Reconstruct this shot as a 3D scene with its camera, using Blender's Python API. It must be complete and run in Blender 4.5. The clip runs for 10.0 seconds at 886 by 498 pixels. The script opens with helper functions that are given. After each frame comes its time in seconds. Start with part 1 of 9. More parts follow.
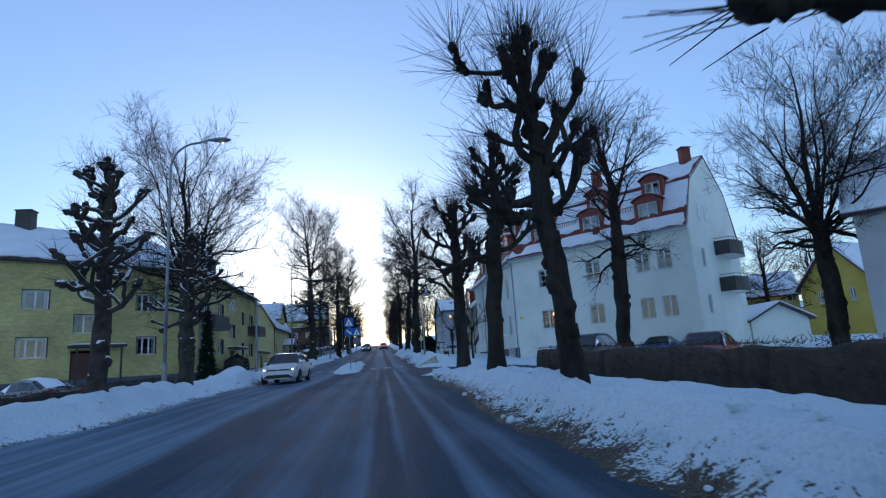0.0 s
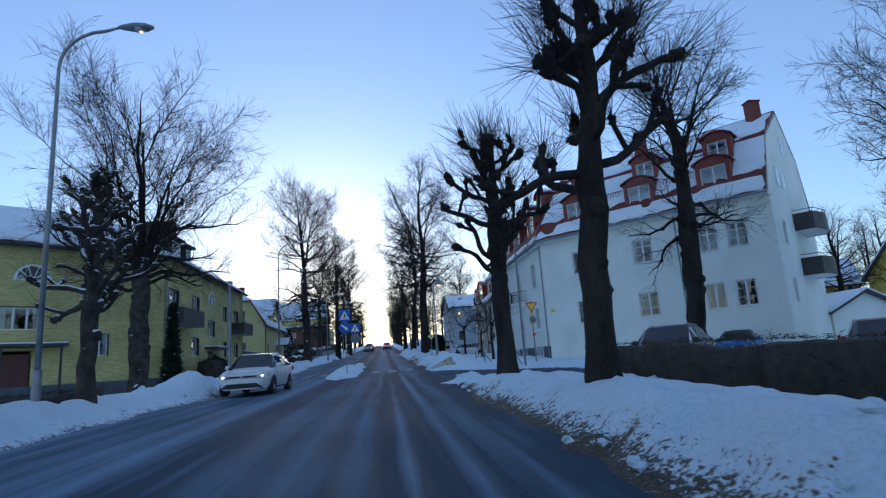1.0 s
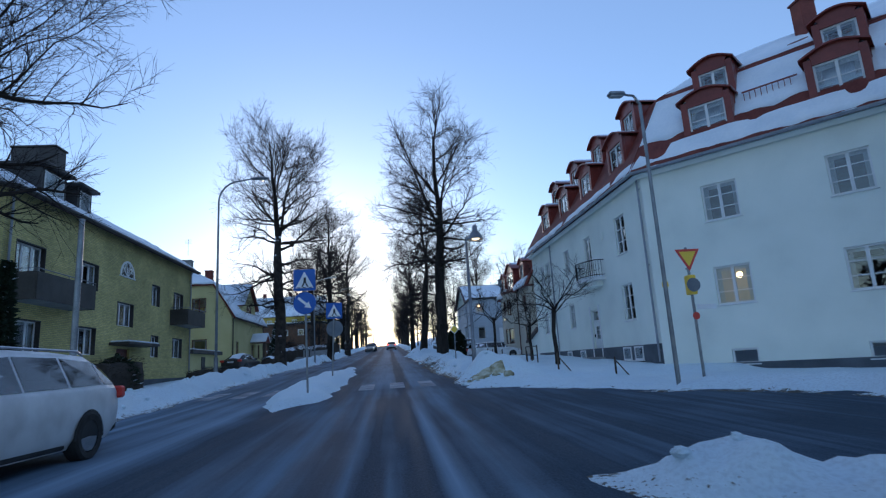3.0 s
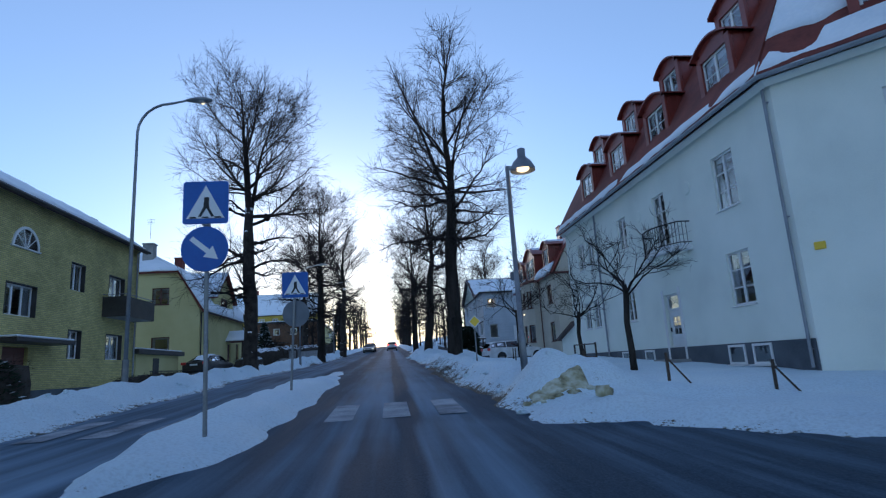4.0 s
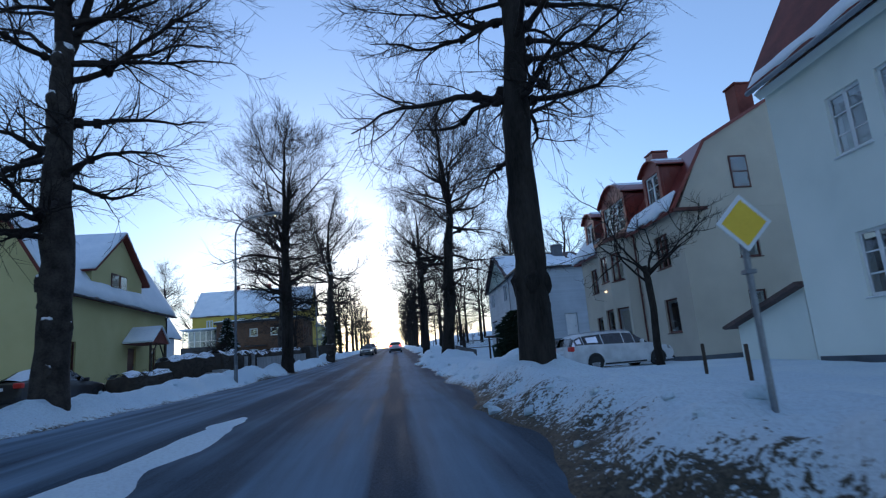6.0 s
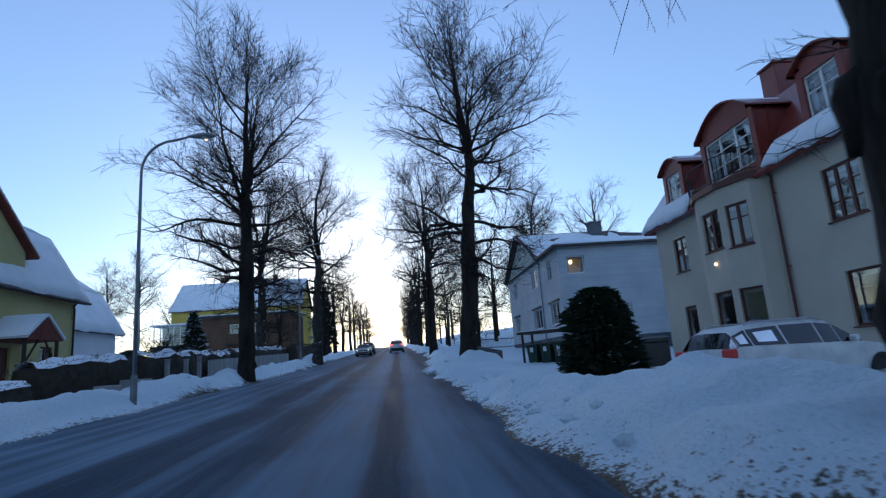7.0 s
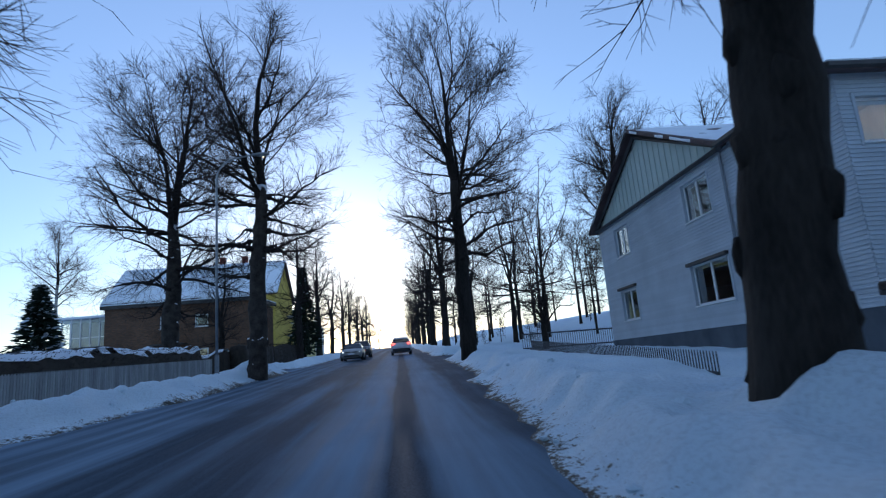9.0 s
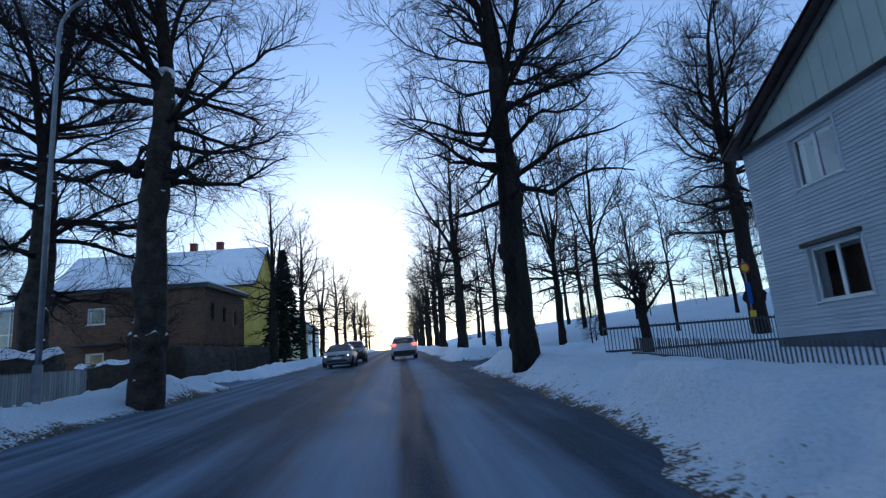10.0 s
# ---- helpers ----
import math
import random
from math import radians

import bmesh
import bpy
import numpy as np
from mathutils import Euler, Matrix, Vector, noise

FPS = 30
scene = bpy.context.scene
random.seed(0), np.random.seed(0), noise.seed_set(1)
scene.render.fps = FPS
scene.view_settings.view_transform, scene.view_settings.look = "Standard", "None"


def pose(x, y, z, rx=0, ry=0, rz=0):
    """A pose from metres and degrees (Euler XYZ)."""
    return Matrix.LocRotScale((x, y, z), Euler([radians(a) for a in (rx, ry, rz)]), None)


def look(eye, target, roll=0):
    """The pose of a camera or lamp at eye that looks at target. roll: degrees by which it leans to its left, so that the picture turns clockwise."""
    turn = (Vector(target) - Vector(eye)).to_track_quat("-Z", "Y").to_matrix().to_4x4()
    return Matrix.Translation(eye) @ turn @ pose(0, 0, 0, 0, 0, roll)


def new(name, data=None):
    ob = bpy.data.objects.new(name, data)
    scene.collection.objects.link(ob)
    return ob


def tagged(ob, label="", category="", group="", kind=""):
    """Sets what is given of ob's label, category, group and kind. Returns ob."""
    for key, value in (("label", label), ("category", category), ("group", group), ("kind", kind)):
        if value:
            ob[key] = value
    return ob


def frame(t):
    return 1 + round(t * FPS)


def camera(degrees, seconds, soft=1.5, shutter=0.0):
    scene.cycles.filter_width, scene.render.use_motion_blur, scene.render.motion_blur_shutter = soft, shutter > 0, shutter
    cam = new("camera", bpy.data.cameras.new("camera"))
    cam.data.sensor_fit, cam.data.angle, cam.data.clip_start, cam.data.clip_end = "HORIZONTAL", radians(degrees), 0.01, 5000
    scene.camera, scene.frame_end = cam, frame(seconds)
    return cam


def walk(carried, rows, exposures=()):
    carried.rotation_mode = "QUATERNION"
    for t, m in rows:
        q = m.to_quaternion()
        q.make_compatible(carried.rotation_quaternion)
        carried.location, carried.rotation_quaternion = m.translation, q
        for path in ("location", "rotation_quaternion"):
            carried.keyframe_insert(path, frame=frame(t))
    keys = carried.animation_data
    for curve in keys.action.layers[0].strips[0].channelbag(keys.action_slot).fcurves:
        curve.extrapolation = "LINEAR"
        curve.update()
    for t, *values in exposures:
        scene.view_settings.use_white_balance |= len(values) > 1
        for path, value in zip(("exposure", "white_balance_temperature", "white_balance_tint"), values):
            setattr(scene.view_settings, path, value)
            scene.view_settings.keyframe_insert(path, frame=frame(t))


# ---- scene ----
cam = camera(76.5, 10.0, soft=1.2, shutter=0.1)
METRES, EYE, TILT, LEAN, TURN = 95.0, 1.25, 0.0, 0.0, -6.9
ROWS = [
    (0.0, 0.0, 0.0, 0.0, 0.73, 11.22, 3.68),
    (0.5, -0.0049, 0.04, 0.0007, 0.9, 11.22, 3.81),
    (1.0, -0.0098, 0.0803, 0.0013, 1.06, 11.27, 3.91),
    (1.5, -0.0148, 0.1206, 0.002, 1.23, 11.29, 3.96),
    (2.0, -0.0198, 0.1608, 0.0028, 1.29, 11.32, 3.67),
    (2.5, -0.0231, 0.2009, 0.0036, 1.48, 11.36, 3.58),
    (4.0, -0.0358, 0.3316, 0.0059, 1.72, 11.53, 3.44),
    (4.5, -0.0402, 0.3785, 0.0068, 1.83, 11.61, 3.73),
    (5.0, -0.0448, 0.4269, 0.008, 2.04, 11.65, 4.46),
    (5.5, -0.0504, 0.4767, 0.0099, 2.22, 11.64, 4.58),
    (7.0, -0.0686, 0.6377, 0.0165, 2.45, 11.53, 4.21),
    (7.5, -0.0755, 0.6923, 0.0178, 2.55, 11.59, 4.27),
    (8.0, -0.0828, 0.7493, 0.0194, 2.61, 11.57, 4.26),
    (8.5, -0.091, 0.8086, 0.021, 2.65, 11.64, 4.64),
    (9.0, -0.098, 0.8688, 0.0238, 2.8, 11.59, 4.71),
    (9.5, -0.1059, 0.9306, 0.026, 2.89, 11.65, 4.83),
    (10.0, -0.1141, 0.9929, 0.0283, 2.93, 11.8, 4.65),
]
walk(cam, [(t, pose(0, 0, EYE, TILT, LEAN, TURN) @ pose(METRES * x, METRES * y, METRES * z, 90 + pitch, roll, yaw)) for t, x, y, z, yaw, pitch, roll in ROWS],
     exposures=[(0.0, 0.82, 5380, 16), (10.0, 0.82, 5380, 16)])

# ---------------------------------------------------------------- world and light
SUN_AZ, SUN_EL = -6.0, 9.0          # degrees from the street's line, and above the horizon
world = bpy.data.worlds.new("winter_sky")
scene.world = world
world.use_nodes = True
wn = world.node_tree.nodes
sky = wn.new("ShaderNodeTexSky")
sky.sky_type = "NISHITA"
sky.sun_disc = False
sky.sun_elevation = radians(SUN_EL)
sky.sun_rotation = radians(SUN_AZ)
sky.altitude = 60
sky.air_density = 1.2
sky.dust_density = 0.36
sky.ozone_density = 2.8
wn["Background"].inputs["Strength"].default_value = 0.15
# a thin even veil of high cloud over the clear sky
veil = wn.new("ShaderNodeMix")
veil.data_type, veil.blend_type = "RGBA", "MIX"
veil.inputs["Factor"].default_value = 0.34
veil.inputs["B"].default_value = (1.45, 1.65, 2.05, 1)
world.node_tree.links.new(sky.outputs[0], veil.inputs["A"])
world.node_tree.links.new(veil.outputs["Result"], wn["Background"].inputs["Color"])

sun = bpy.data.lights.new("sun", "SUN")
sun.energy, sun.angle, sun.color = 0.2, radians(14), (1.0, 0.82, 0.62)
sun_ob = new("sun", sun)
_az, _el = radians(SUN_AZ), radians(SUN_EL)
_d = Vector((math.sin(_az) * math.cos(_el), math.cos(_az) * math.cos(_el), math.sin(_el)))
sun_ob.matrix_world = look(_d * 100, (0, 0, 0))

# ---------------------------------------------------------------- mesh helpers
class MB:
    """Collects vertices and faces of one mesh."""

    def __init__(self):
        self.v, self.f = [], []

    def add(self, verts, faces):
        o = len(self.v)
        self.v.extend([tuple(p) for p in verts])
        self.f.extend([tuple(i + o for i in q) for q in faces])
        return self

    def box(self, x0, y0, z0, x1, y1, z1, m=None, bev=0.0):
        if bev > 0:
            b = min(bev, abs(x1 - x0) / 3, abs(y1 - y0) / 3, abs(z1 - z0) / 3)
            bm = bmesh.new()
            bmesh.ops.create_cube(bm, size=1.0)
            for q in bm.verts:
                q.co = Vector(((x0 + x1) / 2 + q.co.x * (x1 - x0), (y0 + y1) / 2 + q.co.y * (y1 - y0), (z0 + z1) / 2 + q.co.z * (z1 - z0)))
            bmesh.ops.bevel(bm, geom=bm.edges[:], offset=b, segments=1, affect="EDGES")
            bm.verts.index_update()
            vs, fs = [q.co.copy() for q in bm.verts], [[q.index for q in f.verts] for f in bm.faces]
            bm.free()
        else:
            vs = [Vector(p) for p in ((x0, y0, z0), (x1, y0, z0), (x1, y1, z0), (x0, y1, z0), (x0, y0, z1), (x1, y0, z1), (x1, y1, z1), (x0, y1, z1))]
            fs = [(0, 3, 2, 1), (4, 5, 6, 7), (0, 1, 5, 4), (1, 2, 6, 5), (2, 3, 7, 6), (3, 0, 4, 7)]
        if m is not None:
            vs = [m @ p for p in vs]
        return self.add(vs, fs)

    def tube(self, pts, rad, n=6, cap=True):
        """A tube along points with a radius at each."""
        pts = [Vector(p) for p in pts]
        o = len(self.v)
        k = len(pts)
        ref = None
        for i, p in enumerate(pts):
            d = (pts[min(i + 1, k - 1)] - pts[max(i - 1, 0)])
            if d.length < 1e-9:
                d = Vector((0, 0, 1))
            d.normalize()
            if ref is None:
                ref = Vector((1, 0, 0)) if abs(d.x) < 0.8 else Vector((0, 1, 0))
            a = (ref - d * ref.dot(d)).normalized()
            ref = a
            b = d.cross(a)
            r = rad[i] if hasattr(rad, "__len__") else rad
            for j in range(n):
                t = 2 * math.pi * j / n
                self.v.append(tuple(p + a * (r * math.cos(t)) + b * (r * math.sin(t))))
        for i in range(k - 1):
            for j in range(n):
                j2 = (j + 1) % n
                self.f.append((o + i * n + j, o + i * n + j2, o + (i + 1) * n + j2, o + (i + 1) * n + j))
        if cap:
            self.f.append(tuple(o + j for j in reversed(range(n))))
            self.f.append(tuple(o + (k - 1) * n + j for j in range(n)))
        return self

    def lump(self, c, r, seed=0, n=7, rough=0.25, squash=1.0):
        """A knobbly closed lump."""
        rng = random.Random(seed)
        o = len(self.v)
        rings = max(3, n // 2 + 1)
        c = Vector(c)
        self.v.append(tuple(c + Vector((0, 0, -r * squash))))
        for i in range(1, rings):
            ph = math.pi * i / rings
            for j in range(n):
                t = 2 * math.pi * j / n
                q = r * (1 + rng.uniform(-rough, rough))
                self.v.append((c.x + q * math.sin(ph) * math.cos(t), c.y + q * math.sin(ph) * math.sin(t), c.z - q * math.cos(ph) * squash))
        self.v.append(tuple(c + Vector((0, 0, r * squash))))
        last = len(self.v) - 1
        for j in range(n):
            j2 = (j + 1) % n
            self.f.append((o, o + 1 + j2, o + 1 + j))
            self.f.append((last, last - n + j, last - n + j2))
            for i in range(rings - 2):
                a = o + 1 + i * n
                self.f.append((a + j, a + j2, a + n + j2, a + n + j))
        return self

    def prism(self, poly, a, b, axis="y"):
        """A polygon in a plane, pushed through from a to b along the axis."""
        n = len(poly)
        def pt(p, s):
            return (p[0], s, p[1]) if axis == "y" else (s, p[0], p[1]) if axis == "x" else (p[0], p[1], s)
        vs = [pt(p, a) for p in poly] + [pt(p, b) for p in poly]
        fs = [tuple(range(n)), tuple(reversed(range(n, 2 * n)))]
        fs += [(i, n + i, n + (i + 1) % n, (i + 1) % n) for i in range(n)]
        return self.add(vs, fs)

    def slab(self, quad, thick):
        """A sheet with thickness below its face; the corners run counter-clockwise seen from above."""
        q = [Vector(p) for p in quad]
        nrm = Vector((0, 0, 0))
        for i in range(len(q)):
            nrm += q[i].cross(q[(i + 1) % len(q)])
        nrm.normalize()
        n = len(q)
        vs = q + [p - nrm * thick for p in q]
        fs = [tuple(range(n)), tuple(reversed(range(n, 2 * n)))]
        fs += [(i, n + i, n + (i + 1) % n, (i + 1) % n) for i in range(n)]
        return self.add(vs, fs)

    def mesh(self, name, mat, smooth=False):
        me = bpy.data.meshes.new(name)
        me.from_pydata(self.v, [], self.f)
        bm = bmesh.new()
        bm.from_mesh(me)
        bmesh.ops.recalc_face_normals(bm, faces=bm.faces[:])
        bm.to_mesh(me)
        bm.free()
        if smooth:
            me.polygons.foreach_set("use_smooth", [True] * len(me.polygons))
        if mat:
            me.materials.append(mat)
        me.update()
        return me


def fast_mesh(name, mat, v, f, smooth=False):
    me = bpy.data.meshes.new(name)
    me.from_pydata(v, [], f)
    if smooth:
        me.polygons.foreach_set("use_smooth", [True] * len(me.polygons))
    me.materials.append(mat)
    me.update()
    return me


def thing(name, at, label, category, group="", rz=0.0):
    """An Empty at the base of a thing, to carry its parts."""
    ob = new(name)
    ob.empty_display_size = 0.2
    ob.matrix_basis = pose(at[0], at[1], at[2], 0, 0, rz)
    return tagged(ob, label, category, group)


def part(name, mb, mat, parent, label="", smooth=False, m=None):
    """One mesh object under a thing or a part; mb is a builder or a ready mesh, in the parent's own axes."""
    me = mb.mesh(name, mat, smooth) if isinstance(mb, MB) else mb
    ob = new(name, me)
    ob.parent = parent
    if m is not None:
        ob.matrix_basis = m
    if label:
        tagged(ob, label)
    return ob


def lone(name, mb, mat, label, category="", kind="", group="", smooth=False, m=None):
    me = mb.mesh(name, mat, smooth) if isinstance(mb, MB) else mb
    ob = new(name, me)
    if m is not None:
        ob.matrix_basis = m
    return tagged(ob, label, category, group, kind)


# ---------------------------------------------------------------- materials
def mat_base(name):
    m = bpy.data.materials.new(name)
    m.use_nodes = True
    nt = m.node_tree
    return m, nt, nt.nodes["Principled BSDF"]


def mottled(name, c1, c2, scale=3.0, rough=0.8, metal=0.0, bump=0.3, fine=40.0, spec=0.5, c3=None, dist=0.01, world_space=True, stretch=(1, 1, 1), vary=0.0):
    """Two colours mixed by coarse and fine noise, with relief."""
    m, nt, bs = mat_base(name)
    L = nt.links.new
    tc = nt.nodes.new("ShaderNodeTexCoord")
    mp = nt.nodes.new("ShaderNodeMapping")
    mp.inputs["Scale"].default_value = stretch
    if world_space:
        geo = nt.nodes.new("ShaderNodeNewGeometry")
        L(geo.outputs["Position"], mp.inputs["Vector"])
    else:
        L(tc.outputs["Object"], mp.inputs["Vector"])
    n1 = nt.nodes.new("ShaderNodeTexNoise")
    n1.inputs["Scale"].default_value = scale
    n1.inputs["Detail"].default_value = 6
    n2 = nt.nodes.new("ShaderNodeTexNoise")
    n2.inputs["Scale"].default_value = fine
    n2.inputs["Detail"].default_value = 4
    L(mp.outputs[0], n1.inputs["Vector"])
    L(mp.outputs[0], n2.inputs["Vector"])
    mixf = nt.nodes.new("ShaderNodeMath")
    mixf.operation = "MULTIPLY_ADD"
    L(n2.outputs["Fac"], mixf.inputs[0])
    mixf.inputs[1].default_value = 0.5
    L(n1.outputs["Fac"], mixf.inputs[2])
    ramp = nt.nodes.new("ShaderNodeValToRGB")
    e = ramp.color_ramp.elements
    e[0].position, e[0].color = 0.5, (*c1, 1)
    e[1].position, e[1].color = 0.95, (*c2, 1)
    if c3:
        x = e.new(0.72)
        x.color = (*c3, 1)
    L(mixf.outputs[0], ramp.inputs["Fac"])
    col = ramp.outputs["Color"]
    if vary > 0:
        oi = nt.nodes.new("ShaderNodeObjectInfo")
        hs = nt.nodes.new("ShaderNodeHueSaturation")
        mm = nt.nodes.new("ShaderNodeMapRange")
        mm.inputs["To Min"].default_value, mm.inputs["To Max"].default_value = 1 - vary, 1 + vary
        L(oi.outputs["Random"], mm.inputs["Value"])
        L(mm.outputs[0], hs.inputs["Value"])
        L(col, hs.inputs["Color"])
        col = hs.outputs["Color"]
    L(col, bs.inputs["Base Color"])
    bs.inputs["Roughness"].default_value = rough
    bs.inputs["Metallic"].default_value = metal
    bs.inputs["Specular IOR Level"].default_value = spec
    if bump > 0:
        bp = nt.nodes.new("ShaderNodeBump")
        bp.inputs["Strength"].default_value = bump
        bp.inputs["Distance"].default_value = dist
        L(mixf.outputs[0], bp.inputs["Height"])
        L(bp.outputs[0], bs.inputs["Normal"])
    return m


def glow(name, color, power):
    m, nt, bs = mat_base(name)
    bs.inputs["Base Color"].default_value = (*color, 1)
    bs.inputs["Emission Color"].default_value = (*color, 1)
    bs.inputs["Emission Strength"].default_value = power
    return m


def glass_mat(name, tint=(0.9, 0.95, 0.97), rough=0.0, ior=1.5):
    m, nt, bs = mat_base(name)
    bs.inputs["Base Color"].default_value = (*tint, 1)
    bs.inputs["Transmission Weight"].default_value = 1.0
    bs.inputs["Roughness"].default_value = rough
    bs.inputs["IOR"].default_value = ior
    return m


def brick_mat(name, c1, c2, mortar, w=0.25, h=0.075, rough=0.85):
    """Coursed brick on walls that run along any direction, by the wall's own u axis."""
    m, nt, bs = mat_base(name)
    L = nt.links.new
    uv = nt.nodes.new("ShaderNodeUVMap")
    uv.uv_map = "wall"
    br = nt.nodes.new("ShaderNodeTexBrick")
    br.inputs["Color1"].default_value = (*c1, 1)
    br.inputs["Color2"].default_value = (*c2, 1)
    br.inputs["Mortar"].default_value = (*mortar, 1)
    br.inputs["Scale"].default_value = 1.0
    br.inputs["Brick Width"].default_value = w
    br.inputs["Row Height"].default_value = h
    br.inputs["Mortar Size"].default_value = 0.008
    L(uv.outputs[0], br.inputs["Vector"])
    geo = nt.nodes.new("ShaderNodeNewGeometry")
    ns = nt.nodes.new("ShaderNodeTexNoise")
    ns.inputs["Scale"].default_value = 0.7
    ns.inputs["Detail"].default_value = 6
    L(geo.outputs["Position"], ns.inputs["Vector"])
    hs = nt.nodes.new("ShaderNodeHueSaturation")
    mr = nt.nodes.new("ShaderNodeMapRange")
    mr.inputs["From Min"].default_value, mr.inputs["From Max"].default_value = 0.3, 0.7
    mr.inputs["To Min"].default_value, mr.inputs["To Max"].default_value = 0.75, 1.15
    L(ns.outputs["Fac"], mr.inputs["Value"])
    L(mr.outputs[0], hs.inputs["Value"])
    L(br.outputs["Color"], hs.inputs["Color"])
    L(hs.outputs["Color"], bs.inputs["Base Color"])
    bp = nt.nodes.new("ShaderNodeBump")
    bp.inputs["Strength"].default_value, bp.inputs["Distance"].default_value = 0.5, 0.01
    bp.invert = True
    L(br.outputs["Fac"], bp.inputs["Height"])
    L(bp.outputs[0], bs.inputs["Normal"])
    bs.inputs["Roughness"].default_value = rough
    return m


SNOW = mottled("snow", (0.74, 0.8, 0.86), (0.87, 0.91, 0.95), 0.9, 0.75, bump=0.35, fine=9, dist=0.05, spec=0.3)
BARK = mottled("lime_bark", (0.010, 0.009, 0.008), (0.045, 0.038, 0.032), 2.5, 0.95, bump=0.9, fine=22, dist=0.04, stretch=(1, 1, 0.25), spec=0.2)


def snow_dusted(name, c1, c2, cover=0.45):
    """Bark or leaf with snow lying on what faces up."""
    m = mottled(name, c1, c2, 3.0, 0.9, bump=0.6, fine=20, dist=0.03, spec=0.2)
    nt = m.node_tree
    L = nt.links.new
    bs = [n for n in nt.nodes if n.type == "BSDF_PRINCIPLED"][0]
    geo = nt.nodes.new("ShaderNodeNewGeometry")
    sep = nt.nodes.new("ShaderNodeSeparateXYZ")
    L(geo.outputs["Normal"], sep.inputs[0])
    no = nt.nodes.new("ShaderNodeTexNoise")
    no.inputs["Scale"].default_value, no.inputs["Detail"].default_value = 4.0, 4
    L(geo.outputs["Position"], no.inputs["Vector"])
    ad = nt.nodes.new("ShaderNodeMath")
    ad.operation = "MULTIPLY_ADD"
    L(no.outputs["Fac"], ad.inputs[0])
    ad.inputs[1].default_value = 1.2
    L(sep.outputs["Z"], ad.inputs[2])
    st = nt.nodes.new("ShaderNodeMapRange")
    st.inputs["From Min"].default_value, st.inputs["From Max"].default_value = 1.5 - cover, 1.62 - cover
    L(ad.outputs[0], st.inputs["Value"])
    mx = nt.nodes.new("ShaderNodeMix")
    mx.data_type = "RGBA"
    L(st.outputs[0], mx.inputs["Factor"])
    L(bs.inputs["Base Color"].links[0].from_socket, mx.inputs["A"])
    mx.inputs["B"].default_value = (0.8, 0.81, 0.83, 1)
    L(mx.outputs["Result"], bs.inputs["Base Color"])
    return m


SNOWY_BARK = snow_dusted("snow_dusted_bark", (0.018, 0.015, 0.013), (0.075, 0.062, 0.052), 0.4)
TWIG = mottled("twig_bark", (0.012, 0.01, 0.009), (0.035, 0.027, 0.023), 6, 0.9, bump=0, spec=0.2)
BARK_BIRCH = mottled("birch_bark", (0.1, 0.09, 0.08), (0.5, 0.48, 0.45), 3, 0.9, bump=0.2, fine=15, stretch=(1, 1, 2))
PLASTER_WHITE = mottled("white_plaster", (0.72, 0.75, 0.68), (0.87, 0.89, 0.81), 0.45, 0.9, bump=0.25, fine=60, dist=0.004, spec=0.2, c3=(0.81, 0.84, 0.76))
PLASTER_BEIGE = mottled("beige_plaster", (0.46, 0.42, 0.34), (0.6, 0.55, 0.45), 0.5, 0.9, bump=0.25, fine=60, dist=0.004, spec=0.2)
PLASTER_CREAM = mottled("cream_plaster", (0.5, 0.44, 0.2), (0.62, 0.56, 0.28), 0.5, 0.9, bump=0.2, fine=60, dist=0.004, spec=0.2)
PLASTER_YELLOW = mottled("yellow_plaster", (0.5, 0.37, 0.07), (0.62, 0.47, 0.11), 0.5, 0.9, bump=0.2, fine=60, dist=0.004, spec=0.2)
PLINTH = mottled("grey_plinth", (0.06, 0.07, 0.085), (0.12, 0.135, 0.155), 1.2, 0.9, bump=0.3, fine=50, dist=0.005)
BRICK_YELLOW = brick_mat("yellow_brick", (0.5, 0.43, 0.15), (0.66, 0.57, 0.22), (0.3, 0.28, 0.17))
BRICK_BROWN = brick_mat("brown_brick", (0.1, 0.05, 0.025), (0.17, 0.085, 0.04), (0.09, 0.07, 0.055))
SIDING = mottled("grey_siding", (0.42, 0.46, 0.5), (0.54, 0.58, 0.62), 0.8, 0.65, bump=0.15, fine=30, dist=0.003, vary=0.05)
GABLE_PALE = mottled("pale_green_boards", (0.45, 0.52, 0.47), (0.55, 0.62, 0.57), 0.8, 0.7, bump=0.15, fine=30, dist=0.003)
TILE_RED = mottled("red_roof_tile", (0.1, 0.02, 0.014), (0.2, 0.045, 0.03), 1.4, 0.75, bump=0.5, fine=12, dist=0.02)
METAL_RED = mottled("red_roof_metal", (0.16, 0.028, 0.018), (0.24, 0.045, 0.03), 1.2, 0.34, metal=0.0, bump=0.15, fine=8, dist=0.01)
ROOF_DARK = mottled("dark_roof_tile", (0.05, 0.035, 0.035), (0.12, 0.08, 0.075), 1.5, 0.8, bump=0.4, fine=12, dist=0.02)
PAINT_WHITE = mottled("white_paint", (0.68, 0.69, 0.68), (0.8, 0.8, 0.79), 2, 0.5, bump=0.05, fine=30, dist=0.002)
PAINT_BROWN = mottled("brown_red_paint", (0.07, 0.02, 0.014), (0.12, 0.035, 0.025), 2, 0.5, bump=0.1, fine=30, dist=0.002)
PAINT_GREY = mottled("grey_paint", (0.2, 0.22, 0.25), (0.3, 0.32, 0.35), 2, 0.5, bump=0.05, fine=30, dist=0.002)
